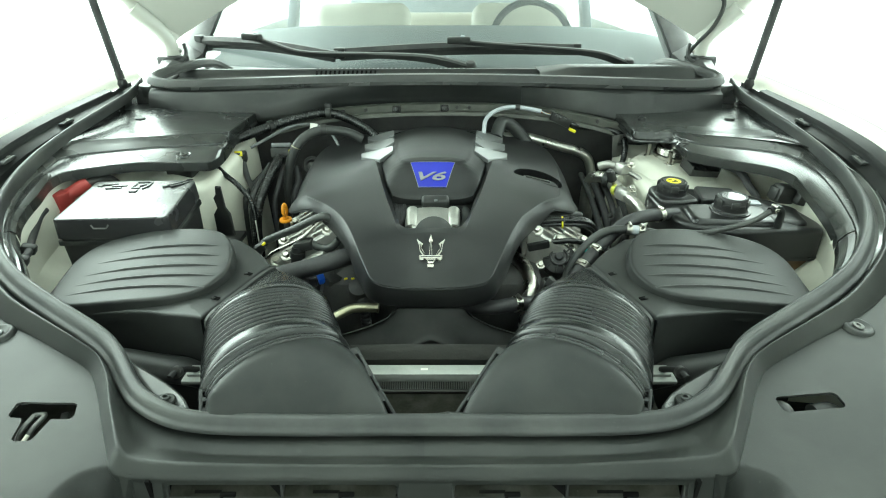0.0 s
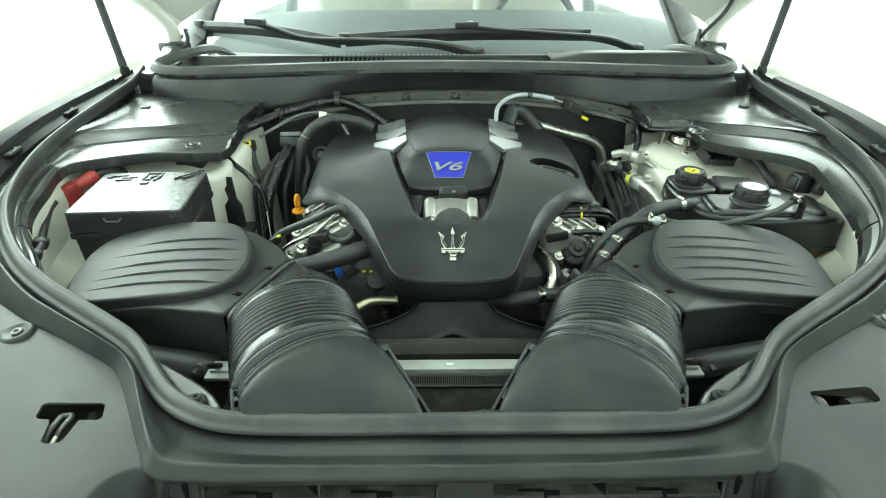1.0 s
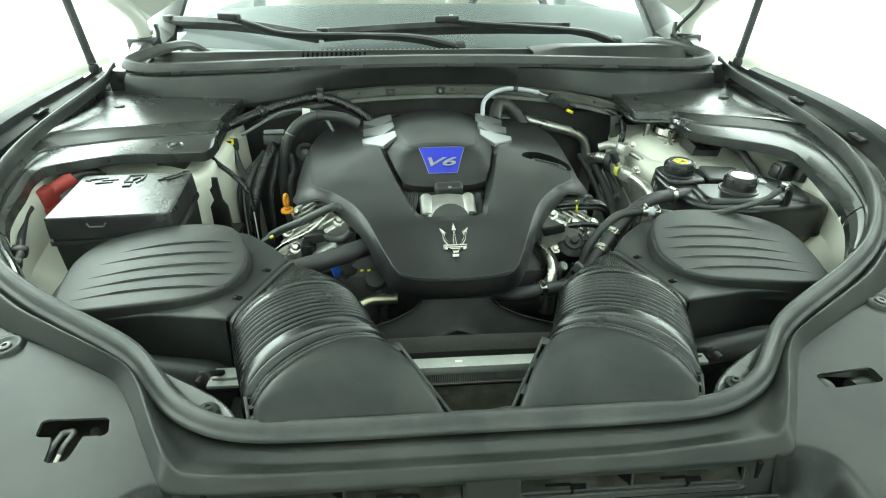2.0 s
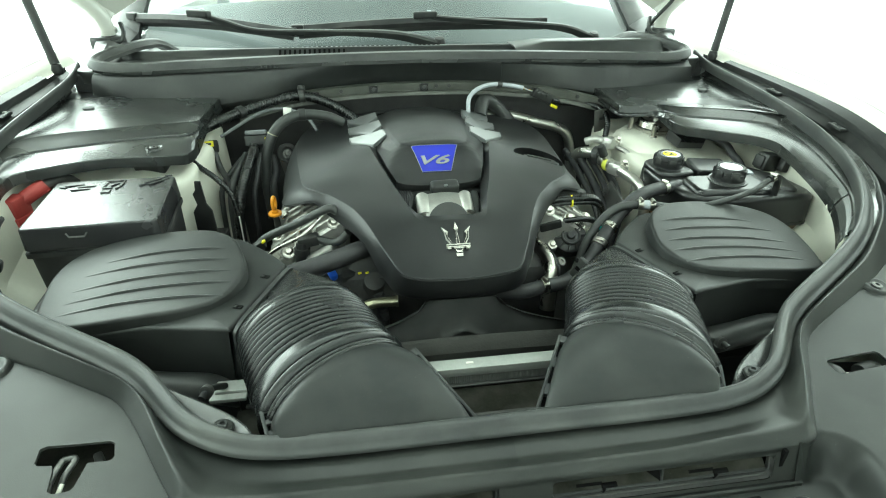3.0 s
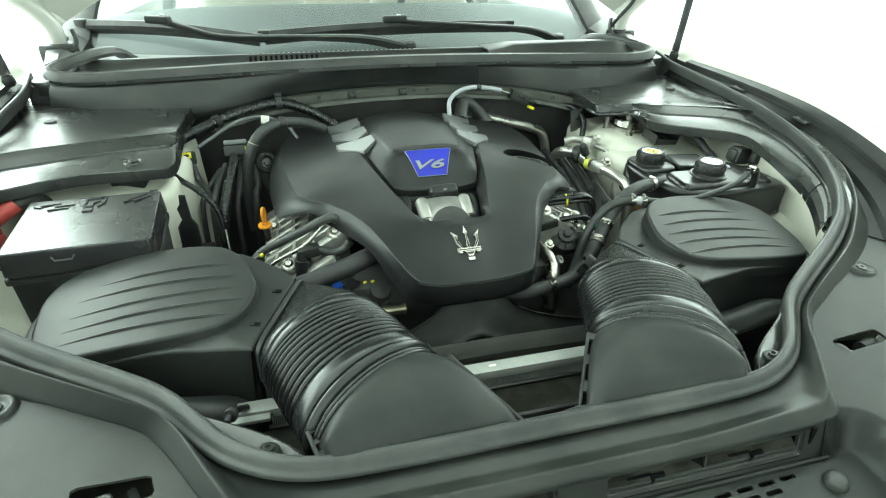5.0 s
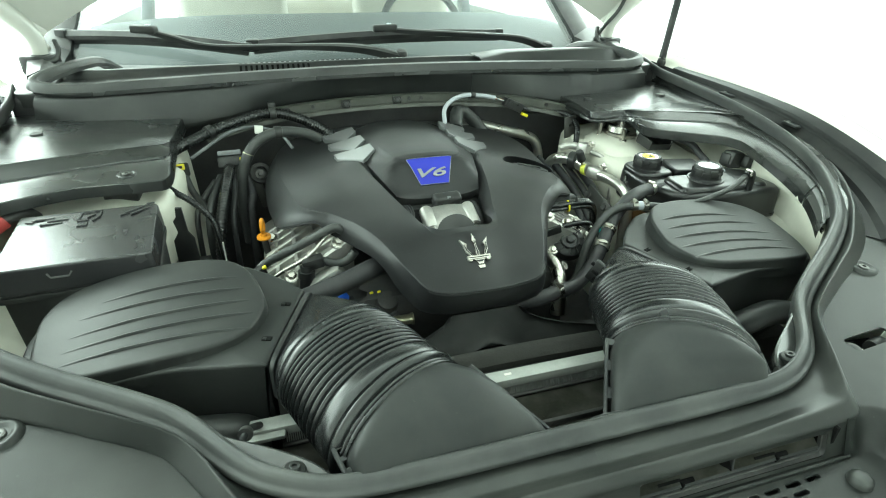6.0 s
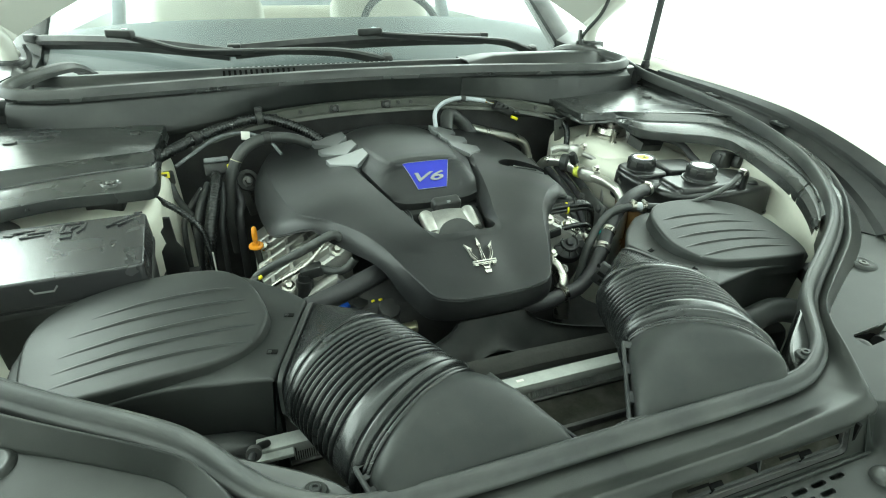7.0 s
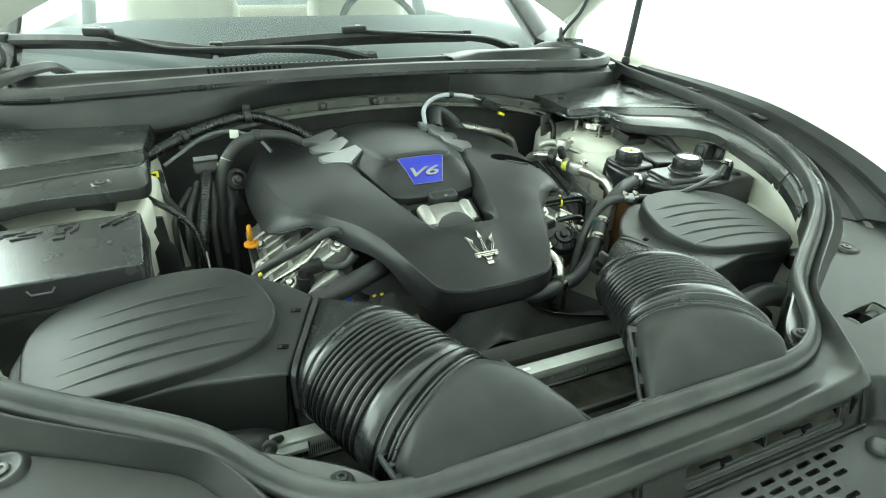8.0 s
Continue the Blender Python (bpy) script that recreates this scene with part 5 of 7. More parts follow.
def engine_block():
    root = thing("engine_block", (0, 1.0, 0.62), "dark engine block with aluminium cylinder heads", "engine")
    part("block", box((0, 1.03, 0.80), (0.40, 0.50, 0.34), bevel=0.03), DARK, root)
    part("front_cover", box((0, 0.80, 0.82), (0.22, 0.05, 0.26), bevel=0.02), DARK, root)
    return root


engine_block()

# ---------------- air filters and ducts ----------------
LID = [(0.302, 0.705), (0.318, 0.760), (0.345, 0.795), (0.385, 0.812), (0.45, 0.820), (0.52, 0.815), (0.560, 0.798), (0.578, 0.765), (0.576, 0.72), (0.566, 0.675), (0.545, 0.645), (0.50, 0.634), (0.42, 0.630), (0.36, 0.632), (0.325, 0.645), (0.307, 0.672)]


def lid_z(x, y):
    return 1.052 - 0.12 * (abs(x) - 0.35) + 0.12 * (y - 0.75)


def air_filter(s):
    root = thing("air_filter_box", (0.43 * s, 0.72, 0.80), "black plastic air filter housing with a ribbed lid", "air filter box", "air filter boxes")
    ol = [(p.x, p.y) for p in curve_pts([(x, y, 0) for x, y in LID], 4, True)]
    f = lambda x, y: lid_z(x, y) + 0.004 - 1.2 * ((abs(x) - 0.44) ** 2) * 0.25
    lid = part("lid", plate(mx(ol, s), f, 0.030, 0.0045, 4, 0.004), AIRBOX, root, "lid with raised ribs")
    for xa, ya, xb, yb in ((0.333, 0.754, 0.509, 0.763), (0.324, 0.727, 0.534, 0.739), (0.317, 0.701, 0.538, 0.708), (0.313, 0.676, 0.540, 0.684), (0.322, 0.650, 0.542, 0.662)):
        secs = []
        for i in range(24):
            t = i / 23
            x, y = (xa + (xb - xa) * t) * s, ya + (yb - ya) * t + 0.005 * math.sin(math.pi * t)
            h = 0.0027 * min(1.0, 6 * t, 3 * (1 - t)) + 0.0002
            secs.append([Vector((x, y + dy, f(x, y + dy) + dz * h - 0.0004)) for dy, dz in ((-0.0026, 0), (-0.0013, 0.8), (0, 1.0), (0.0013, 0.8), (0.0034, 0))])
        part("rib", rings(secs, closed=False, caps=False), AIRBOX, lid)
    # housing
    hous = [(0.2515, 0.7310), (0.2520, 0.7330), (0.275, 0.765), (0.305, 0.795), (0.345, 0.818), (0.45, 0.835), (0.55, 0.825), (0.592, 0.77), (0.590, 0.70), (0.570, 0.655), (0.50, 0.632), (0.42, 0.624), (0.36, 0.607), (0.306, 0.5895), (0.3035, 0.5900), (0.3025, 0.5915)]
    hz = lambda x, y: 1.0335 - 0.13 * max(0.0, abs(x) - 0.33) + 0.05 * (y - 0.68) * sstep(0.28, 0.36, abs(x))
    ol2 = [(p.x, p.y) for p in curve_pts([(x, y, 0) for x, y in hous[1:-2]], 3)] + [(0.3030, 0.5905), (0.2515, 0.7310)]
    slots = [rrect(tx, ty, 0.012, 0.007, 0.001, 20) for tx, ty in ((0.302, 0.636), (0.277, 0.703))]
    body = part("housing", plate(mx(ol2, s), hz, 0.20, 0.004, 3, -0.02), AIRBOX, root)
    part("lower_case", box((0.45 * s, 0.72, 0.80), (0.26, 0.17, 0.12), bevel=0.02), BLACK, root)
    for ol3 in slots:
        # near-black plate on the surface paints the slot's shade
        part("tab_slot", plate(mx(ol3, s), lambda x, y: hz(x, y) + 0.0006, 0.004), SHADEBLACK, body, "black plate painted as the shaded tab slot")
        cx, cy = sum(p[0] for p in ol3) / len(ol3), sum(p[1] for p in ol3) / len(ol3)
        part("tab", box(((cx + 0.003) * s, cy - 0.0005, hz(cx, cy) + 0.0008), (0.004, 0.005, 0.002), (0, 0, 20 * s), bevel=0.0006), AIRBOX, body)
    return root


def intake_duct(s):
    root = thing("intake_duct", (0.18 * s, 0.55, 0.90), "black plastic intake duct with a ribbed bellows", "intake duct", "intake ducts")
    # the two side lines of the hood and bellows at stations along them, and the crown height
    ST = [0.0, 0.12, 0.235, 0.31, 0.5, 0.7, 0.9, 1.0]
    IN = [(0.2385, 0.7285), (0.196, 0.697), (0.151, 0.656), (0.138, 0.628), (0.124, 0.592), (0.113, 0.562), (0.102, 0.534), (0.093, 0.520)]
    OUT = [(0.2945, 0.582), (0.296, 0.576), (0.295, 0.567), (0.290, 0.556), (0.279, 0.525), (0.264, 0.485), (0.248, 0.446), (0.238, 0.432)]
    A, B = (curve_pts([(x * s, y, 0) for x, y in q], 60) for q in (IN, OUT))

    def station(line, u):
        f = lin(u, ST, [60 * k for k in range(8)])
        k = min(int(f), len(line) - 2)
        return line[k].lerp(line[k + 1], f - k)

    def section(l, r, top, hh, e, grow, m=88):
        c, a = (l + r) / 2, (r - l) / 2
        al, an = a.length + grow, a.normalized()
        out = []
        for k in range(m):
            cx, sx = math.cos(2 * math.pi * k / m), math.sin(2 * math.pi * k / m)
            px, py = math.copysign(abs(cx) ** (2 / e), cx), math.copysign(abs(sx) ** (2 / e), sx)
            out.append(Vector((c.x, c.y, top - hh)) + an * al * px + Vector((0, 0, 1)) * (hh + grow) * py)
        return out

    def ring_at(u, grow):
        top = lin(u, [0, 0.06, 0.12, 0.18, 0.235, 0.5, 0.75, 0.9, 1.0], [1.0335, 1.041, 1.052, 1.0625, 1.0695, 1.0775, 1.079, 1.079, 1.077])
        hh = lin(u, [0, 0.12, 0.235, 0.5, 1], [0.030, 0.050, 0.064, 0.064, 0.060])
        return section(station(A, u), station(B, u), top, hh, lin(u, [0, 0.10, 0.20, 0.235], [6.0, 3.0, 2.1, 2.0]), grow)
    # moulded hood, smooth band, nine rounded ribs, band, bead and cuff
    prof = [(0.0, -0.004), (0.0, 0.0008), (0.06, 0.001), (0.12, 0.001), (0.17, 0.001), (0.205, 0.001), (0.220, 0.0008), (0.2235, -0.0008), (0.2255, -0.003), (0.2335, -0.003), (0.2365, 0.0), (0.241, 0.0016), (0.27, 0.0016), (0.300, 0.0014), (0.304, 0.0), (0.308, -0.004)]
    for k in range(9):
        for q in (0.03, 0.09, 0.17, 0.28, 0.39, 0.5, 0.61, 0.72, 0.83, 0.91, 0.97):
            prof.append((0.31 + (k + q) * 0.0475, 0.0068 * math.sin(math.pi * q) ** 1.15 - 0.0050))
    prof += [(0.739, -0.002), (0.743, 0.0002), (0.748, 0.0014), (0.77, 0.0016), (0.80, 0.0016), (0.852, 0.0014), (0.858, 0.0002), (0.862, -0.0026), (0.870, -0.0026)]
    prof += [(0.872 + 0.060 * q / 10, 0.0062 * math.sin(math.pi * q / 10) ** 0.8 - 0.0015) for q in range(11)]
    prof += [(0.936, -0.0022), (0.945, -0.0022), (0.948, 0.0012), (0.958, 0.0020), (0.968, 0.0012), (0.970, -0.0002), (0.975, -0.0002), (0.977, 0.0014), (0.988, 0.0020), (1.0, 0.0012)]
    part("bellows", rings([ring_at(u, g) for u, g in prof]), BELLOWS, root, "flexible ribbed rubber bellows", sharp=180)
    # joint band against the filter box
    P1, Q1, P2, Q2 = (Vector((x * s, y, 0)) for x, y in ((0.2500, 0.7305), (0.3020, 0.5905), (0.2400, 0.7295), (0.2955, 0.5825)))
    band = []
    for k, grow in ((0.12, -0.004), (0.12, 0.0012), (0.20, 0.0022), (0.80, 0.0022), (0.88, 0.0012), (0.88, -0.004)):
        band.append(section(P1.lerp(P2, k), Q1.lerp(Q2, k), 1.0335, 0.029, 6.0, grow))
    part("flange", rings(band), AIRBOX, root, sharp=30)
    if s > 0:
        at = Vector((0.180, 0.690, 1.016))
        clip = part("clip", box(at, (0.007, 0.020, 0.040), (24, 0, 38), bevel=0.003, seg=3), BLACK, root, "black slotted retaining clip")
        for q in (-0.010, 0.001, 0.012):
            # near-black boxes on the clip paint its slots in shade
            part("clip_slot", box(at + Vector((-0.0035, -0.003 + q * 0.4, q)), (0.003, 0.011, 0.005), (24, 0, 38)), SHADEBLACK, clip)
    # snorkel
    secs = []
    for k in range(15):
        v = k / 14
        l = Vector((lin(v, [0, 0.3, 1], [0.093, 0.076, 0.032]) * s, lin(v, [0, 0.3, 1], [0.520, 0.491, 0.411]), 0))
        r = Vector((lin(v, [0, 0.3, 1], [0.238, 0.233, 0.225]) * s, lin(v, [0, 0.3, 1], [0.432, 0.424, 0.405]), 0))
        top = lin(v, [0, 0.15, 0.5, 0.8, 1], [1.0765, 1.074, 1.062, 1.047, 1.030])
        hh = lin(v, [0, 0.4, 1], [0.060, 0.040, 0.022])
        e = lin(v, [0, 0.15, 0.4, 1], [2.0, 2.4, 3.4, 4.5])
        c, a = (l + r) / 2, (r - l) / 2
        secs.append([Vector((c.x, c.y, top - hh)) + a * math.copysign(abs(math.cos(2 * math.pi * q / 44)) ** (2 / e), math.cos(2 * math.pi * q / 44))
                     + Vector((0, 0, hh)) * math.copysign(abs(math.sin(2 * math.pi * q / 44)) ** (2 / e), math.sin(2 * math.pi * q / 44)) for q in range(44)])
    part("snorkel", rings(secs), AIRBOX, root, "smooth tapering snorkel", sharp=60)
    # slotted side flanges
    for (x0, y0), (x1, y1), z0, z1 in (((0.0905, 0.512), (0.030, 0.411), 1.042, 1.018), ((0.240, 0.446), (0.228, 0.410), 1.040, 1.028)):
        P = [Vector(((x0 + (x1 - x0) * q / 8) * s, y0 + (y1 - y0) * q / 8, z0 + (z1 - z0) * q / 8)) for q in range(9)]
        bm = bmesh.new()
        for o in (-0.0055, 0.0055):
            join(bm, profile_sweep(P, [(o - 0.0018, -0.005), (o + 0.0018, -0.005), (o + 0.0018, 0.0004), (o + 0.0010, 0.001), (o - 0.0010, 0.001), (o - 0.0018, 0.0004)]))
        for q in (0.02, 0.33, 0.64, 0.95):
            join(bm, profile_sweep([P[0].lerp(P[-1], max(0.0, q - 0.06)), P[0].lerp(P[-1], min(1.0, q + 0.06))], [(-0.0045, -0.005), (0.0045, -0.005), (0.0045, 0.0006), (-0.0045, 0.0006)]))
        part("side_flange", bm, STRIP, root, "flange with open slots")
        # black strip below the open slots paints their shade
        part("flange_web", profile_sweep([p - Vector((0, 0, 0.007)) for p in P], [(-0.005, -0.001), (0.005, -0.001), (0.005, 0.001), (-0.005, 0.001)]), SHADEBLACK, root)
    return root


for s in (1, -1):
    air_filter(s)
    intake_duct(s)


# ---------------- battery box ----------------
def battery_box():
    root = thing("battery_box", (-0.555, 0.90, 0.75), "black plastic battery box with a glossy textured lid", "battery box")
    z = lambda x, y: 1.077 + 0.06 * (y - 0.9) + 0.03 * (x + 0.45)
    ol = [(-0.655, 0.985), (-0.459, 0.978), (-0.447, 0.823), (-0.645, 0.825)]
    ctr = Vector((-0.547, 0.905))
    rr = []
    for i, p in enumerate(ol):
        a, b, c = Vector(ol[i - 1]), Vector(p), Vector(ol[(i + 1) % 4])
        for k in range(5):
            t = k / 4
            q0, q1 = b + (a - b).normalized() * 0.008, b + (c - b).normalized() * 0.008
            rr.append(tuple(q0.lerp(b, t).lerp(b.lerp(q1, t), t)))
    lid = part("lid", plate(rr, z, 0.035, 0.003, 3, 0.002), BOXTOP, root, "glossy fine-textured lid with raised pictograms")
    body = part("body", plate([(ctr.x + (x - ctr.x) * 0.985, ctr.y + (y - ctr.y) * 0.985) for x, y in rr], lambda x, y: z(x, y) - 0.035, 0.26, 0.002, 2, -0.008), BLACK, root)
    part("body_rim", plate([(ctr.x + (x - ctr.x) * 1.03, ctr.y + (y - ctr.y) * 1.03) for x, y in rr], lambda x, y: z(x, y) - 0.040, 0.008, 0.002, 2), BLACK, root)
    part("latch", tube([(-0.578, 0.8215, 1.0590), (-0.574, 0.8195, 1.0535), (-0.552, 0.8190, 1.0540), (-0.548, 0.8210, 1.0595)], 0.0013, 8, smooth=False), PLUGIN, root)
    # raised pictograms: plain bars and frames
    def pic(cx, cy, w, h, a=0):
        return box((cx, cy, z(cx, cy) + 0.0008), (w, h, 0.0022), (0, 0, a), bevel=0.0005, seg=1)
    g = pic(-0.618, 0.965, 0.030, 0.004, 8)
    for args in ((-0.596, 0.957, 0.028, 0.004, 8), (-0.603, 0.948, 0.030, 0.004, 4), (-0.635, 0.960, 0.012, 0.004, -20)):
        join(g, pic(*args))
    part("pictogram", g, BOXTOP, lid)
    g = pic(-0.553, 0.972, 0.030, 0.0035)
    for args in ((-0.567, 0.960, 0.0035, 0.026), (-0.539, 0.960, 0.0035, 0.022), (-0.560, 0.946, 0.016, 0.0035), (-0.551, 0.958, 0.014, 0.003, 45), (-0.558, 0.933, 0.014, 0.010), (-0.543, 0.945, 0.010, 0.003, 60)):
        join(g, pic(*args))
    part("pictogram", g, BOXTOP, lid)
    g = pic(-0.487, 0.965, 0.040, 0.005, 40)
    for args in ((-0.480, 0.957, 0.036, 0.004, 40), (-0.497, 0.955, 0.030, 0.005, 35), (-0.470, 0.978, 0.012, 0.004, 10)):
        join(g, pic(*args))
    part("pictogram", g, BOXTOP, lid)
    return root


battery_box()


def terminal_cover():
    root = thing("terminal_cover", (-0.722, 0.968, 0.96), "red plastic battery terminal cover", "terminal cover")
    part("cap", box((-0.726, 0.966, 1.044), (0.036, 0.036, 0.034), (0, 0, -14), bevel=0.004), RED, root)
    part("skirt", box((-0.726, 0.964, 1.020), (0.040, 0.040, 0.018), (0, 0, -14), bevel=0.003), RED, root)
    part("boot", tube([(-0.720, 0.974, 1.046), (-0.704, 0.986, 1.056), (-0.684, 1.002, 1.067)], 0.0125, 18), RED, root)
    part("cable", tube([(-0.690, 0.998, 1.064), (-0.676, 1.012, 1.068), (-0.662, 1.035, 1.062), (-0.655, 1.07, 1.02)], 0.0085, 12), RUBBER, root, "black battery cable")
    part("base", box((-0.722, 0.968, 0.985), (0.048, 0.052, 0.050), (0, 0, -14), bevel=0.004), BLACK, root)


terminal_cover()


# ---------------- coolant tank ----------------
def coolant_tank():
    root = thing("coolant_tank", (0.57, 0.93, 0.85), "glossy black coolant tank with two screw caps", "coolant tank")
    ol = [(0.428, 0.998), (0.445, 1.028), (0.478, 1.034), (0.56, 1.020), (0.645, 0.990), (0.688, 0.950), (0.702, 0.90), (0.700, 0.865), (0.672, 0.842), (0.56, 0.828), (0.47, 0.846), (0.438, 0.880), (0.428, 0.93)]
    oc = [(p.x, p.y) for p in curve_pts([(x, y, 0) for x, y in ol], 5, True)]
    # flat top falling to the outer side, with a channel between the two cap lobes
    z = lambda x, y: 1.046 - 0.10 * max(0.0, x - 0.60) - 0.010 * sstep(0.010, 0.003, abs(x - 0.508 + 0.25 * (y - 0.95))) * sstep(0.90, 0.915, y)
    part("upper_shell", plate(oc, z, 0.055, 0.010, 4, 0.002), TANKBLACK, root)
    part("lower_shell", plate([(0.56 + (x - 0.56) * 0.95, 0.92 + (y - 0.92) * 0.95) for x, y in oc], lambda x, y: z(x, y) - 0.058, 0.16, 0.004, 2, -0.01), TANK, root, "translucent brown lower shell")
    lobe = [(0.431, 0.992), (0.436, 1.016), (0.456, 1.026), (0.494, 1.024), (0.502, 0.985), (0.507, 0.952), (0.492, 0.940), (0.452, 0.940), (0.434, 0.955)]
    part("cap_lobe", plate([(p.x, p.y) for p in curve_pts([(x, y, 0) for x, y in lobe], 4, True)], lambda x, y: 1.0535, 0.03, 0.006, 3), TANKBLACK, root)
    part("rear_block", plate(rrect(0.552, 0.972, 0.072, 0.072, 0.008, -12), lambda x, y: 1.0560, 0.03, 0.004, 3), TANKBLACK, root)
    part("front_block", plate(rrect(0.535, 0.886, 0.150, 0.082, 0.022, -4), lambda x, y: 1.0545 - 0.02 * max(0.0, 0.86 - y), 0.03, 0.010, 4), TANKBLACK, root)
    part("side_block", plate(rrect(0.638, 0.906, 0.085, 0.090, 0.020, -14), lambda x, y: 1.0490 - 0.08 * max(0.0, x - 0.62), 0.03, 0.009, 4), TANKBLACK, root)
    part("cap_ring", lathe([(0.031, 0.004), (0.0335, 0.004), (0.035, 0.001), (0.0355, -0.008)], (0.540, 0.894, 1.0525), (0, 0, 1), 36), TANKBLACK, root)
    part("clip_plate", box((0.598, 0.930, 1.0545), (0.028, 0.020, 0.004), (0, 0, -10), bevel=0.001), LIGHTGREY, root, "small grey sensor plate")
    part("seam", plate([(0.56 + (x - 0.56) * 1.03, 0.92 + (y - 0.92) * 1.03) for x, y in oc], lambda x, y: z(x, y) - 0.052, 0.007, 0.002, 2), TANKBLACK, root)
    for cx, cy, zz, yel in ((0.467, 0.982, 1.0525, True), (0.540, 0.894, 1.0570, False)):
        cap = part("cap", lathe([(0.0, 0.0235), (0.020, 0.0235), (0.0215, 0.0262), (0.0235, 0.0262), (0.0255, 0.0235), (0.0260, 0.016), (0.0275, 0.015), (0.0280, 0.008), (0.0275, 0.006), (0.0282, 0.002), (0.0305, 0.0), (0.031, -0.006), (0.031, -0.012)], (cx, cy, zz), (0, 0, 1), 40), BLACK, root)
        part("cap_disc", lathe([(0.0, 0.0252), (0.0195, 0.0252), (0.0202, 0.0230)], (cx, cy, zz), (0, 0, 1), 32), CAPDISC, cap, "flat glossy cap centre")
        for k in range(6):
            a = 2 * math.pi * k / 6 + 0.3
            part("grip_lug", box((cx + 0.0268 * math.cos(a), cy + 0.0268 * math.sin(a), zz + 0.0155), (0.0032, 0.0145, 0.0130), (0, 0, math.degrees(a)), bevel=0.0012), BLACK, cap)
        if yel:
            part("warning_disc", lathe([(0.0, 0.0256), (0.0135, 0.0256), (0.0138, 0.0248)], (cx, cy, zz), (0, 0, 1), 24), YELLOW, cap, "yellow warning symbol")
            for w, d, ox, oy, an in ((0.018, 0.0022, 0.0, -0.006, 12), (0.012, 0.0022, 0.003, 0.0, 40), (0.010, 0.0022, -0.005, 0.005, -30)):
                part("warning_mark", box((cx + ox, cy + oy, zz + 0.0259), (w * 0.7, d, 0.001), (0, 0, an)), BLACK, cap, "black warning mark")
    part("nozzle", tube([(0.600, 0.842, 1.045), (0.600, 0.842, 1.072), (0.588, 0.838, 1.083), (0.574, 0.834, 1.080)], 0.0062, 12), TANKBLACK, root)
    return root


coolant_tank()

# ---------------- cylinder heads and engine fittings ----------------
def band_clamp(name, at, axis, r, parent, width=0.009):
    """A worm clamp: a steel band with its screw housing."""
    z = Vector(axis).normalized()
    bm = lathe([(r, -width / 2), (r + 0.0014, -width / 2), (r + 0.0014, width / 2), (r, width / 2), (r, -width / 2)], at, axis, 24)
    ob = part(name, bm, STEEL, parent, "steel worm clamp")
    up = Vector((0, 0, 1)) - z * z.z
    up = up.normalized() if up.length > 0.1 else z.orthogonal().normalized()
    side = z.cross(up)
    c = Vector(at) + up * (r + 0.0028) + side * 0.002
    part("clamp_screw", tube([c - side * 0.006, c + side * 0.007], 0.0027, 8, smooth=False), STEEL, ob)
    return ob


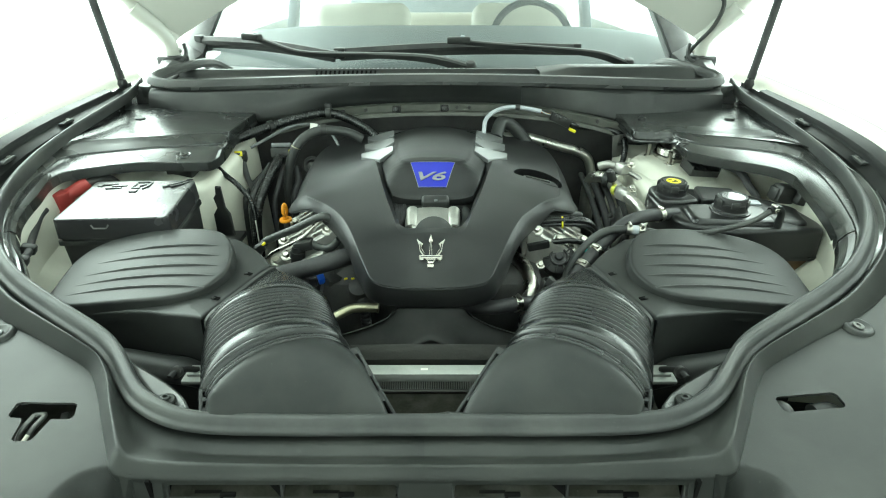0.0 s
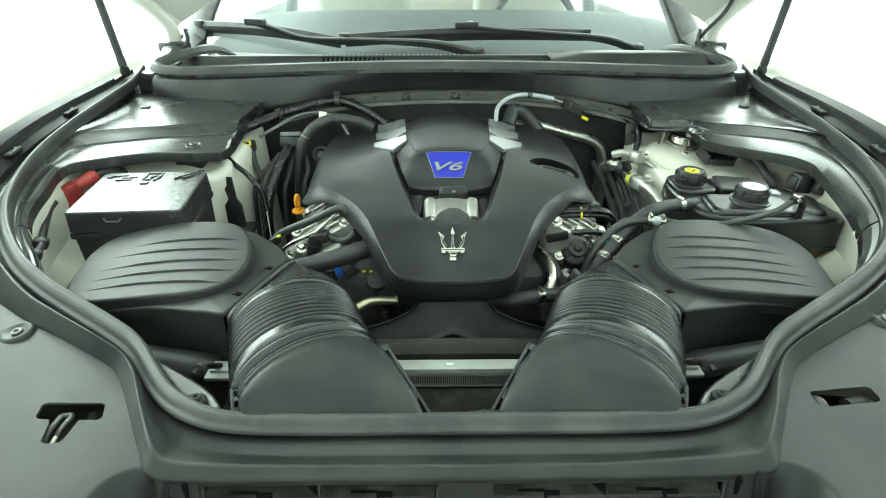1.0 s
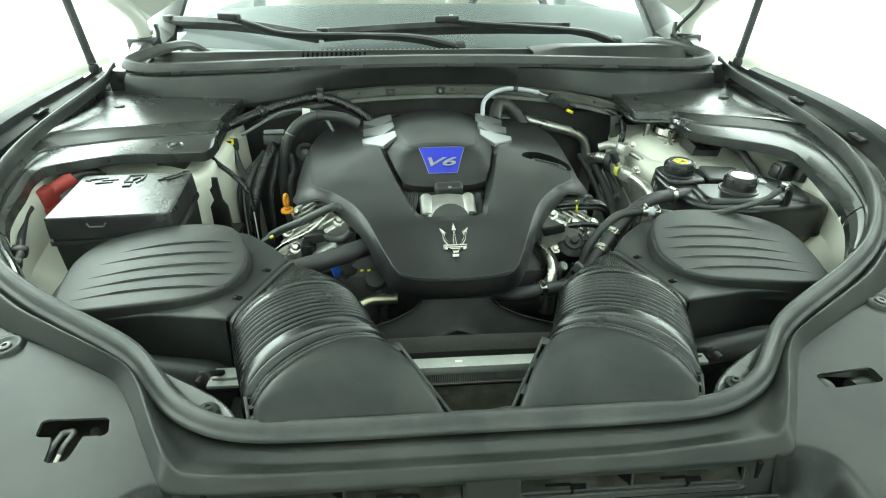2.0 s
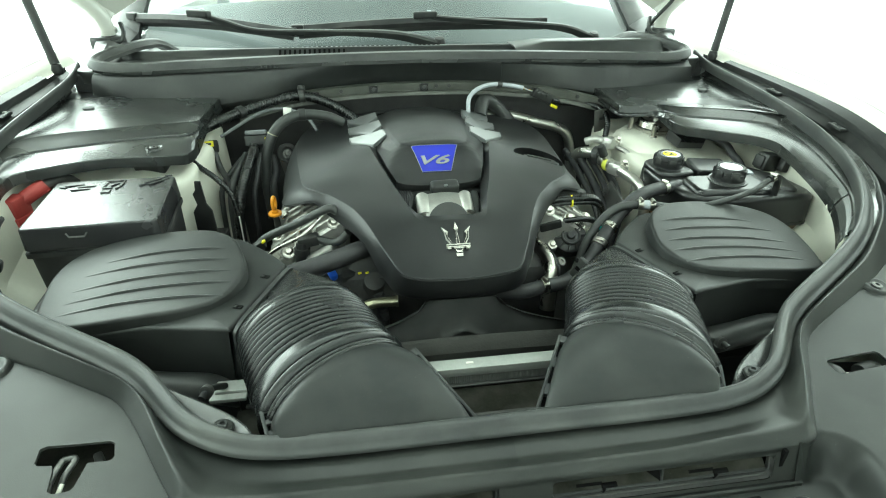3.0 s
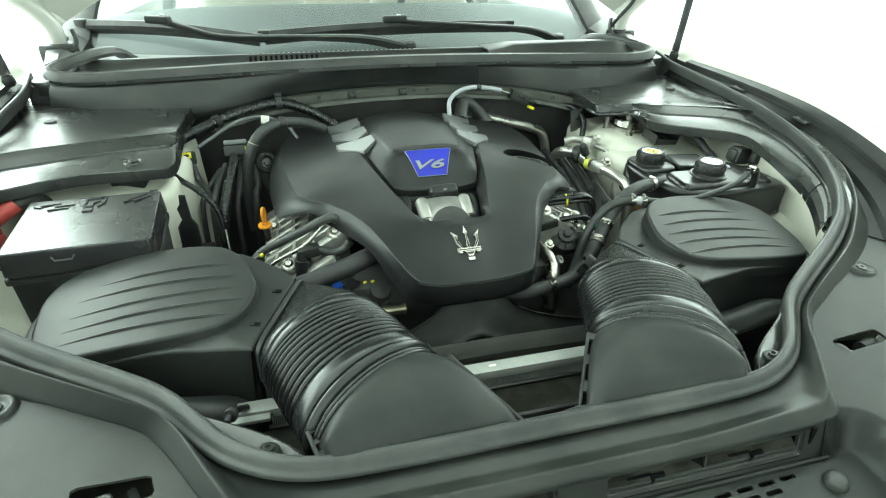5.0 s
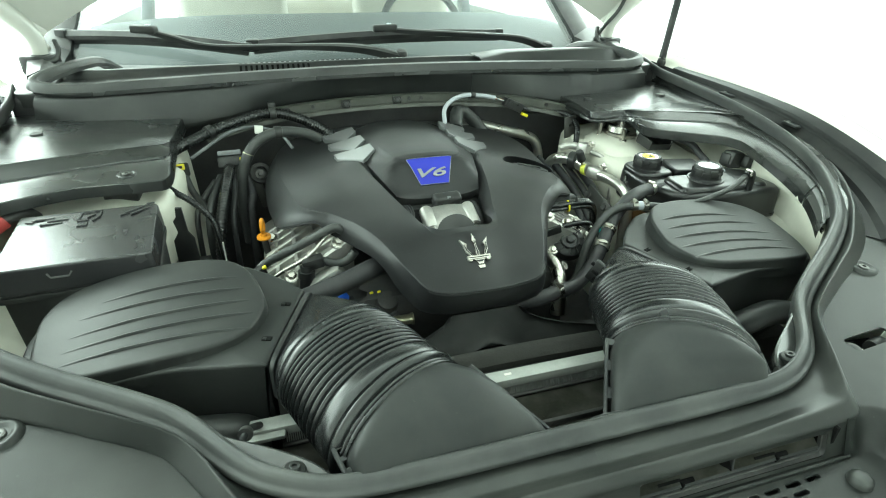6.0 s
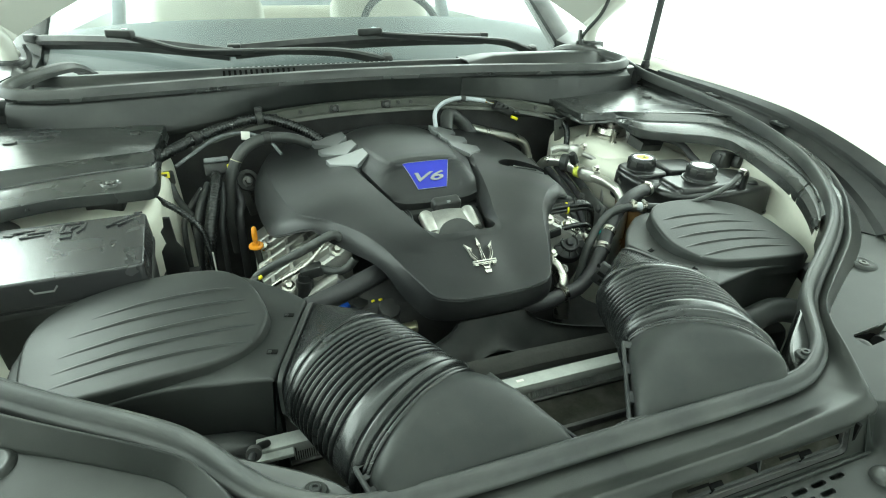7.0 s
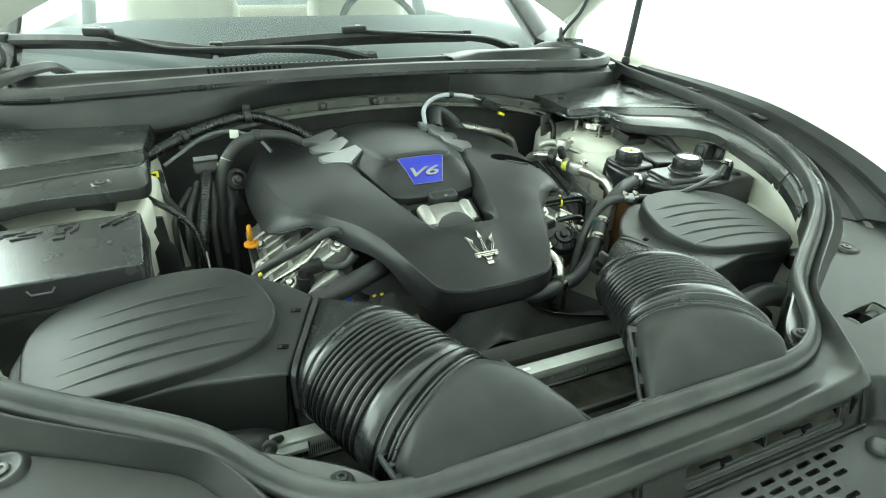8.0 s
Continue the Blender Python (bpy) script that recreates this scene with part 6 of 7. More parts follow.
def cylinder_head(s):
    root = thing("cylinder_head", (0.24 * s, 0.98, 0.90), "cast aluminium cylinder head with ribs and bolts", "cylinder head", "cylinder heads")
    zt = lambda x: 0.972 + 0.60 * (abs(x) * -1 + 0.27)

    def slab(x0, x1, y0, y1, up, down, n=6):
        rows = []
        for k in range(n + 1):
            x = x0 + (x1 - x0) * k / n
            rows.append([(x * s, y0, zt(x) + up - 0.004), (x * s, y0 + 0.004, zt(x) + up), (x * s, y1 - 0.004, zt(x) + up), (x * s, y1, zt(x) + up - 0.004)])
        return sheet(rows, down)
    part("casting", slab(0.315, 0.165, 0.875, 1.16, -0.008, 0.05), ALU, root)
    part("front_flange", slab(0.305, 0.172, 0.862, 0.878, 0.004, 0.06), ALU, root)
    for k in range(7):
        y = 0.900 + 0.030 * k
        part("casting_rib", slab(0.310, 0.185, y, y + 0.006, 0.006, 0.016), ALU, root)
    for k in range(4):
        x = 0.29 - 0.032 * k
        part("long_rib", slab(x + 0.003, x - 0.003, 0.885, 1.14, 0.003, 0.012, 1), ALU, root)
    ax = Vector((0, -0.6, 0.8))
    for x, y, dz in ((0.290, 0.872, 0.0), (0.268, 0.866, 0.002), (0.188, 0.872, 0.002), (0.232, 0.878, 0.006), (0.300, 0.96, 0.004), (0.205, 0.985, 0.006), (0.296, 1.04, 0.004)):
        at = Vector((x * s, y, zt(x) + dz))
        part("boss", lathe([(0.0, 0.004), (0.011, 0.004), (0.0125, 0.0), (0.0135, -0.02)], at, ax, 18), ALU, root)
        part("bolt", bolt(at + ax * 0.004, 0.0062, 0.008, ax), STEEL, root)
    # timing cover with a round black sensor below the flange
    part("timing_cover", box((0.225 * s, 0.850 if s < 0 else 0.900, 0.925), (0.13, 0.03, 0.10), (0, 30 * s, 0), bevel=0.010), ALU, root)
    at = Vector((0.232 * s, 0.862, 0.971)) if s > 0 else Vector((-0.215, 0.842, 0.955))
    n = Vector((-0.15, -0.62, 0.77)).normalized() if s > 0 else Vector((0, -0.75, 0.66)).normalized()
    e1 = Vector((1, 0, 0)) - n * n.x
    e1.normalize()
    e2 = n.cross(e1)
    act = part("cam_actuator", lathe([(0.0, 0.016), (0.006, 0.016), (0.008, 0.011), (0.013, 0.011), (0.0145, 0.014), (0.0165, 0.014), (0.018, 0.008), (0.027, 0.0065), (0.030, 0.004), (0.032, -0.014)], at, n, 32), BLACK, root, "round black cam actuator cap")
    for k in range(10):
        a = 2 * math.pi * k / 10
        d = e1 * math.cos(a) + e2 * math.sin(a)
        part("spoke", tube([at + d * 0.015 + n * 0.0105, at + d * 0.028 + n * 0.0075], 0.0016, 6, smooth=False), BLACK, act)
    if s > 0:
        bolts = [Vector(v) for v in ((0.242, 0.891, 0.997), (0.255, 0.876, 0.987), (0.199, 0.858, 0.961), (0.177, 0.873, 0.969))]
        for q in bolts:
            part("boss", lathe([(0.0, 0.002), (0.0075, 0.002), (0.0088, 0.0), (0.0095, -0.022)], q, n, 18), ALU, root)
            part("bolt", bolt(q + n * 0.002, 0.0056, 0.006, n), STEEL, root)
        for a, b in ((0, 3), (0, 1), (3, 2)):
            part("web", tube([bolts[a] - n * 0.010, bolts[b] - n * 0.010], 0.008, 12, smooth=False), ALU, root)
        part("sensor", lathe([(0.0, 0.006), (0.003, 0.006), (0.004, 0.009), (0.0075, 0.009), (0.009, 0.006), (0.0095, -0.03)], Vector((0.204, 0.830, 0.940)), (0.35, -0.6, 0.6), 20), ALU, root, "aluminium plug screw")
        part("thin_pipe", tube([(0.245, 0.897, 1.010), (0.262, 0.888, 1.002), (0.283, 0.872, 0.990)], 0.0022, 8), STEEL, root)
    return root


for s in (1, -1):
    cylinder_head(s)


def dipstick():
    root = thing("dipstick", (-0.31, 1.02, 0.93), "orange plastic oil dipstick with a loop handle", "dipstick")
    c = Vector((-0.310, 1.022, 1.000))
    loop = [c + Vector((0.0015 * math.cos(a), 0.0075 * math.cos(a), 0.0125 * math.sin(a) - 0.002)) for a in np.linspace(0, 2 * math.pi, 25)]
    part("handle", tube(loop, 0.0034, 10, smooth=False), ORANGE, root)
    part("collar", lathe([(0.0, 0.006), (0.006, 0.006), (0.0065, 0.002), (0.0125, 0.001), (0.013, -0.002), (0.010, -0.004), (0.0, -0.004)], (-0.310, 1.020, 0.978), (0, -0.1, 1), 28), ORANGE, root)
    part("guide_tube", tube([(-0.310, 1.020, 0.976), (-0.306, 1.018, 0.94), (-0.295, 1.01, 0.90)], 0.006, 12), DARK, root)


dipstick()


def left_fittings():
    h = thing("breather_hose", (-0.25, 0.875, 0.98), "thin black rubber hose over the cylinder head", "hose")
    part("hose", tube([(-0.322, 0.868, 0.978), (-0.309, 0.880, 0.997), (-0.25, 0.875, 1.026), (-0.200, 0.869, 1.052), (-0.184, 0.868, 1.050), (-0.170, 0.872, 1.03)], 0.0072, 12), RUBBER, h)
    part("plug", box((-0.316, 0.872, 0.990), (0.020, 0.016, 0.014), (0, -28, 10), bevel=0.002), BLACK, h)
    part("latch", box((-0.308, 0.868, 0.999), (0.007, 0.006, 0.004), (0, -28, 10), bevel=0.001), YELLOW, h, "yellow latch")
    t = thing("fuel_rail_pipe", (-0.25, 0.865, 0.96), "thin bright metal pipe across the head", "pipe")
    part("pipe", tube([(-0.318, 0.858, 0.962), (-0.29, 0.862, 0.985), (-0.24, 0.864, 1.010), (-0.212, 0.872, 1.034), (-0.196, 0.885, 1.046)], 0.0038, 10), STEEL, t)
    c = thing("coil_connector", (-0.23, 0.865, 0.95), "black plastic plug with a bent lead", "connector")
    part("body", box((-0.232, 0.858, 1.002), (0.034, 0.020, 0.018), (0, -10, 0), bevel=0.003), BLACK, c)
    part("stem", tube([(-0.243, 0.856, 0.998), (-0.246, 0.850, 0.975), (-0.250, 0.846, 0.950)], 0.0105, 12), BLACK, c)
    part("collar", lathe([(0.0095, -0.006), (0.0135, -0.005), (0.0135, 0.005), (0.0095, 0.006)], (-0.2445, 0.854, 0.985), (0.1, 0.1, 1), 20), BLACK, c)
    part("lead", tube([(-0.218, 0.858, 1.003), (-0.195, 0.852, 0.998), (-0.178, 0.846, 1.005), (-0.165, 0.845, 1.02)], 0.007, 10), RUBBER, c)
    b = thing("coolant_pipe", (-0.2, 0.79, 0.98), "thick matt black coolant pipe under the cover", "pipe")
    part("pipe", tube([(-0.285, 0.770, 0.980), (-0.251, 0.778, 0.988), (-0.20, 0.790, 0.996), (-0.150, 0.806, 1.005), (-0.11, 0.83, 1.005)], 0.0155, 16), HOSE, b)
    m = thing("pump_module", (-0.18, 0.82, 0.91), "black pump module with a blue locking connector", "pump")
    part("housing", box((-0.165, 0.822, 0.945), (0.06, 0.05, 0.05), (10, 8, 25), bevel=0.008), BLACK, m)
    part("motor", lathe([(0.0, 0.03), (0.016, 0.028), (0.019, 0.02), (0.019, -0.03)], (-0.130, 0.800, 0.935), (0.1, -0.5, 0.8), 24), DARK, m)
    part("blue_lock", box((-0.195, 0.806, 0.966), (0.011, 0.024, 0.014), (20, 0, 25), bevel=0.002), CONNBLUE, m, "bright blue lock")
    part("socket", box((-0.182, 0.811, 0.965), (0.018, 0.024, 0.016), (20, 0, 25), bevel=0.002), DARK, m)
    for dx in (0, 0.012):
        part("terminal", box((-0.150 + dx, 0.80, 0.966), (0.006, 0.004, 0.003), (20, 0, 20), bevel=0.0008, seg=1), YELLOW, m, "yellow terminal mark")
    part("lead", corrugated([(-0.125, 0.79, 0.95), (-0.118, 0.775, 0.92), (-0.115, 0.77, 0.88), (-0.12, 0.77, 0.84)], 0.010, 0.007), HOSE, m)
    p = thing("drain_pipe", (-0.13, 0.76, 0.91), "olive plated steel pipe stub", "pipe")
    part("tube", tube([(-0.175, 0.742, 0.918), (-0.150, 0.757, 0.926), (-0.130, 0.763, 0.930), (-0.093, 0.764, 0.930)], 0.0082, 14), BRASS, p)
    part("rim", lathe([(0.0070, -0.002), (0.0096, -0.0015), (0.0096, 0.0015), (0.0070, 0.002)], (-0.0925, 0.764, 0.930), (1, 0, 0), 18), BRASS, p)


left_fittings()


def wiring_left():
    c = thing("wiring_conduit", (-0.32, 1.33, 1.05), "ribbed black wiring conduit arching along the firewall", "wiring conduit", "wiring conduits")
    P = [(-0.50, 1.20, 1.075), (-0.455, 1.245, 1.088), (-0.40, 1.295, 1.100), (-0.33, 1.330, 1.114), (-0.268, 1.348, 1.119), (-0.211, 1.335, 1.106), (-0.165, 1.312, 1.086), (-0.13, 1.29, 1.06)]
    part("conduit", corrugated(P, 0.0118, 0.0062, 0.0028, 14), BELLOWS, c, sharp=180)
    for i, d in ((4, (1, 0.1, 0.1)), (2, (1, 0.8, 0.2))):
        part("clip", lathe([(0.012, -0.007), (0.0145, -0.006), (0.0145, 0.006), (0.012, 0.007)], P[i], d, 18), BLACK, c)
    part("clip_foot", box((-0.268, 1.352, 1.135), (0.016, 0.012, 0.016), bevel=0.003), BLACK, c)
    h = thing("heater_hose", (-0.3, 1.22, 0.95), "thick smooth black hose bending down behind the engine", "hose")
    part("hose", tube([(-0.175, 1.262, 1.078), (-0.21, 1.256, 1.096), (-0.26, 1.246, 1.104), (-0.30, 1.235, 1.094), (-0.328, 1.222, 1.066), (-0.345, 1.212, 1.02), (-0.352, 1.205, 0.96), (-0.35, 1.20, 0.88)], 0.0112, 16), RUBBER, h)
    part("ring_mark", lathe([(0.0112, -0.001), (0.0118, -0.0008), (0.0118, 0.0008), (0.0112, 0.001)], (-0.326, 1.223, 1.070), (0.5, 0.25, 1), 20), BRASS, h)
    part("strap", lathe([(0.0113, -0.008), (0.0132, -0.007), (0.0132, 0.007), (0.0113, 0.008)], (-0.262, 1.2465, 1.104), (1, 0.2, -0.05), 20), BLACK, h)
    t = thing("cable_tag", (-0.302, 1.335, 1.08), "white cable tag on the wiring", "tag")
    part("plate", box((-0.302, 1.318, 1.092), (0.018, 0.004, 0.018), (-25, 10, 12), bevel=0.001), WHITETAPE, t)
    w = thing("white_cable", (-0.36, 1.30, 1.06), "pale grey taped cable under the conduit", "cable")
    part("cable", tube([(-0.44, 1.245, 1.062), (-0.41, 1.27, 1.075), (-0.36, 1.31, 1.094), (-0.31, 1.33, 1.096), (-0.26, 1.30, 1.085), (-0.235, 1.27, 1.06)], 0.0036, 8), GREYTAPE, w)
    e = thing("ecu_connector", (-0.365, 1.235, 1.03), "grey control unit connector with a yellow lever", "connector")
    part("cover", box((-0.364, 1.240, 1.070), (0.046, 0.016, 0.010), (-20, 0, 4), bevel=0.0025), GREYTAPE, e, "light grey sliding cover")
    part("body", box((-0.364, 1.232, 1.054), (0.048, 0.018, 0.022), (-20, 0, 4), bevel=0.003), BLACK, e)
    part("lever", box((-0.3415, 1.226, 1.056), (0.007, 0.008, 0.014), (-20, 0, 4), bevel=0.0015), YELLOW, e)
    part("loom", corrugated([(-0.366, 1.220, 1.046), (-0.371, 1.175, 1.035), (-0.379, 1.127, 1.010), (-0.387, 1.090, 0.980), (-0.394, 1.075, 0.93), (-0.396, 1.07, 0.84)], 0.0115, 0.0066, 0.0026, 12), BELLOWS, e, sharp=180)
    y = thing("sensor_connector", (-0.456, 1.21, 1.03), "black sensor plug with a yellow clip", "connector")
    part("plug", box((-0.454, 1.216, 1.050), (0.024, 0.020, 0.024), (10, 0, 10), bevel=0.004), BLACK, y)
    part("clip_frame", box((-0.457, 1.205, 1.060), (0.018, 0.005, 0.012), (-15, 0, 5), bevel=0.0015), YELLOW, y)
    part("clip_window", box((-0.457, 1.2025, 1.0605), (0.010, 0.003, 0.005), (-15, 0, 5)), BLACK, y)
    part("lead", tube([(-0.452, 1.214, 1.04), (-0.440, 1.19, 1.01), (-0.415, 1.15, 0.985), (-0.40, 1.11, 0.95), (-0.40, 1.09, 0.88)], 0.0065, 10), RUBBER, y)
    l = thing("battery_loom", (-0.43, 1.09, 0.98), "black wiring loom beside the battery", "cable")
    part("loom", corrugated([(-0.500, 1.160, 1.060), (-0.482, 1.128, 1.061), (-0.455, 1.105, 1.046), (-0.425, 1.092, 1.025), (-0.398, 1.078, 0.99), (-0.390, 1.062, 0.92), (-0.392, 1.06, 0.85)], 0.0062, 0.005, 0.0012, 10), BELLOWS, l, sharp=180)
    part("stripe", tube([(-0.386, 1.052, 0.96), (-0.386, 1.050, 0.90), (-0.387, 1.05, 0.85)], 0.0015, 6), WHITETAPE, l, "white thread")
    for k, (dx, dy, r) in enumerate(((-0.02, 0.02, 0.012), (0.022, 0.05, 0.009), (-0.045, 0.05, 0.009), (0.055, 0.10, 0.014))):
        v = thing("engine_cable", (-0.39 + dx, 1.09 + dy, 0.85), "black cable running down beside the engine", "cable", "cables beside the engine")
        part("cable", tube([(-0.372 + dx * 0.6, 1.19 + dy * 0.6, 1.035 - 0.008 * k), (-0.385 + dx, 1.12 + dy, 1.0 - 0.006 * k), (-0.392 + dx, 1.09 + dy, 0.95), (-0.395 + dx, 1.08 + dy, 0.78)], r * 0.6, 10), HOSE if k % 2 else RUBBER, v)
    r = thing("engine_mount_bracket", (-0.318, 1.33, 0.93), "round steel bracket with a bolt behind the engine", "bracket")
    part("ring", lathe([(0.015, -0.006), (0.022, -0.006), (0.024, 0.0), (0.022, 0.006), (0.015, 0.006), (0.015, -0.006)], (-0.312, 1.30, 0.998), (0.2, -0.8, 0.4), 28), DARK, r)
    part("bolt", bolt((-0.312, 1.295, 0.998), 0.007, 0.012, (0.2, -0.8, 0.4)), PLUGIN, r)
    part("arm", box((-0.316, 1.30, 0.950), (0.018, 0.012, 0.07), (0, -12, 0), bevel=0.003), PLUGIN, r)
    k = thing("support_bracket", (-0.445, 1.03, 0.88), "upright black plastic bracket beside the battery", "bracket")
    ol = [(-0.464, 0.90), (-0.426, 0.90), (-0.428, 0.985), (-0.436, 1.000), (-0.438, 1.046), (-0.448, 1.047), (-0.450, 1.030), (-0.456, 1.022), (-0.452, 1.0), (-0.462, 0.985)]
    b = plate(ol, 0.0, 0.006, 0.001, 1)
    b.transform(Matrix(((1, 0, 0, 0), (0, 0, -1, 1.028), (0, 1, 0, 0), (0, 0, 0, 1))))
    part("blade", b, BLACK, k)
    part("ledge", box((-0.440, 1.030, 0.93), (0.060, 0.05, 0.012), bevel=0.003), BLACK, k)


wiring_left()


def right_fittings():
    t = thing("breather_tube", (0.2, 1.32, 1.06), "pale grey plastic tube arching to a plug", "tube")
    part("tube", tube([(0.118, 1.285, 1.085), (0.124, 1.310, 1.112), (0.148, 1.325, 1.130), (0.185, 1.332, 1.138), (0.225, 1.335, 1.134), (0.262, 1.335, 1.127)], 0.0052, 12), LIGHTGREY, t)
    part("sleeve", lathe([(0.0055, -0.006), (0.0075, -0.005), (0.0075, 0.005), (0.0055, 0.006)], (0.203, 1.334, 1.137), (1, 0, -0.1), 14), BLACK, t)
    for k, m in enumerate((RED, YELLOW, LIGHTGREY)):
        part("wire", tube([(0.258, 1.333 + 0.002 * k, 1.127 + 0.001 * k), (0.275, 1.336 - 0.002 * k, 1.122), (0.29, 1.338, 1.117)], 0.0014, 6), m, t)
    c = thing("lambda_connector", (0.32, 1.34, 1.07), "black sensor connector with a yellow tab", "connector")
    part("body", box((0.312, 1.336, 1.106), (0.055, 0.020, 0.022), (0, 24, 4), bevel=0.003), BLACK, c)
    for k in range(3):
        part("rib", box((0.297 + 0.012 * k, 1.330, 1.119 - 0.0055 * k), (0.003, 0.018, 0.006), (0, 24, 4), bevel=0.0008, seg=1), BLACK, c)
    part("tab", box((0.344, 1.332, 1.080), (0.018, 0.010, 0.007), (0, 24, 4), bevel=0.0015), YELLOW, c)
    part("lead", corrugated([(0.338, 1.338, 1.094), (0.37, 1.345, 1.085), (0.42, 1.34, 1.082), (0.455, 1.31, 1.078), (0.462, 1.27, 1.06), (0.455, 1.25, 1.02)], 0.008, 0.005, 0.0016, 10), BELLOWS, c, sharp=180)
    a = thing("air_conditioning_pipe", (0.35, 1.38, 0.85), "brushed aluminium air conditioning pipe bending down", "pipe")
    part("pipe", tube([(0.175, 1.36, 1.055), (0.235, 1.375, 1.050), (0.319, 1.38, 1.026), (0.375, 1.382, 1.010), (0.404, 1.38, 0.992), (0.418, 1.378, 0.955), (0.424, 1.376, 0.90), (0.424, 1.37, 0.80)], 0.0125, 18), PIPE, a)
    part("collar", lathe([(0.0122, -0.006), (0.016, -0.005), (0.016, 0.005), (0.0122, 0.006)], (0.422, 1.376, 0.925), (0, 0, 1), 18), RUBBER, a)
    d = thing("dark_heater_hose", (0.2, 1.33, 1.0), "dark rubber hose elbow behind the engine cover", "hose")
    part("hose", tube([(0.15, 1.30, 1.07), (0.165, 1.335, 1.098), (0.195, 1.35, 1.085), (0.225, 1.345, 1.055), (0.25, 1.33, 1.01), (0.26, 1.32, 0.93)], 0.016, 14), RUBBER, d)
    f = thing("air_conditioning_valve_block", (0.41, 1.12, 0.95), "aluminium valve block with a black service cap", "valve block")
    part("upper_block", box((0.432, 1.171, 1.036), (0.036, 0.028, 0.026), (0, 12, 30), bevel=0.006), ALU, f)
    part("block_bolt", bolt((0.444, 1.162, 1.047), 0.006, 0.008, (0.2, -0.6, 0.8)), STEEL, f)
    part("barrel", tube([(0.372, 1.232, 0.90), (0.371, 1.230, 0.955), (0.373, 1.224, 0.985), (0.383, 1.208, 1.003), (0.402, 1.180, 1.010), (0.420, 1.150, 1.014)], 0.0135, 18), PIPE, f)
    part("rubber_ring", lathe([(0.017, -0.010), (0.021, -0.008), (0.021, 0.008), (0.017, 0.010)], (0.404, 1.165, 1.010), (0.5, -0.8, 0.1), 20), RUBBER, f)
    part("lower_block", box((0.412, 1.078, 1.010), (0.032, 0.040, 0.028), (0, 10, 25), bevel=0.008), ALU, f)
    part("block_bolt", bolt((0.420, 1.068, 1.026), 0.0065, 0.008, (0.1, -0.4, 0.9)), STEEL, f)
    part("service_stem", tube([(0.402, 1.115, 1.015), (0.390, 1.112, 1.034)], 0.006, 10, smooth=False), STEEL, f)
    part("service_cap", lathe([(0.0, 0.026), (0.007, 0.026), (0.009, 0.022), (0.0095, 0.0), (0.0, 0.0)], (0.392, 1.112, 1.030), (-0.45, -0.1, 0.9), 16), BLACK, f)
    part("sticker", lathe([(0.0142, -0.007), (0.0147, -0.007), (0.0147, 0.007), (0.0142, 0.007)], (0.406, 1.110, 1.008), (0.3, -0.9, 0.0), 20), STICKER, f, "yellow paper sticker")
    part("neck", tube([(0.404, 1.14, 1.010), (0.408, 1.10, 1.009)], 0.0140, 16, smooth=False), PIPE, f)
    part("outlet_pipe", tube([(0.412, 1.065, 1.010), (0.418, 1.020, 1.012), (0.424, 0.985, 1.004), (0.426, 0.965, 0.975), (0.424, 0.960, 0.92), (0.42, 0.96, 0.84)], 0.0105, 14), PIPE, f)
    part("thin_pipe", tube([(0.442, 1.168, 1.030), (0.462, 1.140, 1.022), (0.470, 1.110, 1.008), (0.462, 1.085, 0.97), (0.450, 1.07, 0.90)], 0.0055, 10), ALU, f)
    part("small_elbow", tube([(0.385, 1.205, 1.030), (0.405, 1.195, 1.038), (0.425, 1.180, 1.036)], 0.009, 12), ALU, f)
    s = thing("strut_top_mount", (0.555, 1.22, 1.03), "steel strut top mount with two threaded studs", "strut mount")
    part("cup", lathe([(0.0, 0.004), (0.024, 0.004), (0.0275, 0.012), (0.029, 0.030), (0.031, 0.033), (0.035, 0.032), (0.038, 0.026), (0.040, -0.02)], (0.557, 1.222, 1.042), (0.05, -0.05, 1), 40), STEEL, s)
    part("rim", lathe([(0.039, 0.016), (0.042, 0.014), (0.042, 0.008), (0.039, 0.006)], (0.557, 1.222, 1.042), (0.05, -0.05, 1), 40), STEEL, s)
    for x, y in ((0.506, 1.232), (0.534, 1.172)):
        part("nut", bolt((x, y, 1.036), 0.0105, 0.012), STEEL, s)
        part("stud", tube([(x, y, 1.040), (x, y, 1.076)], 0.0052, 10, smooth=False), STEEL, s)
    b = thing("plastic_bracket", (-0.535, 1.09, 1.05), "black plastic bracket behind the battery box", "bracket", "plastic brackets")
    part("base", box((-0.535, 1.088, 1.062), (0.056, 0.036, 0.022), (6, 0, -4), bevel=0.004), BLACK, b)
    part("riser", box((-0.548, 1.098, 1.076), (0.022, 0.016, 0.022), (6, 0, -4), bevel=0.003), BLACK, b)
    g = thing("plastic_bracket", (0.6, 1.1, 1.03), "black plastic tray bracket under the tower cover", "bracket", "plastic brackets")
    tray = pose(0.578, 1.112, 1.060, 10, 6, 8)
    for nm, c, d in (("floor", (0, 0, -0.010), (0.066, 0.046, 0.003)), ("front_wall", (0, -0.022, -0.004), (0.066, 0.003, 0.014)), ("side_wall", (-0.032, 0, 0), (0.003, 0.046, 0.022)), ("side_wall", (0.032, 0, 0), (0.003, 0.046, 0.022)), ("rib", (-0.010, 0.004, -0.005), (0.002, 0.030, 0.010)), ("rib", (0.010, 0.004, -0.005), (0.002, 0.030, 0.010)), ("back_wall", (0, 0.023, 0.004), (0.066, 0.003, 0.028))):
        bm = box(c, d, bevel=0.0008, seg=1)
        bm.transform(tray)
        part(nm, bm, BLACK, g)
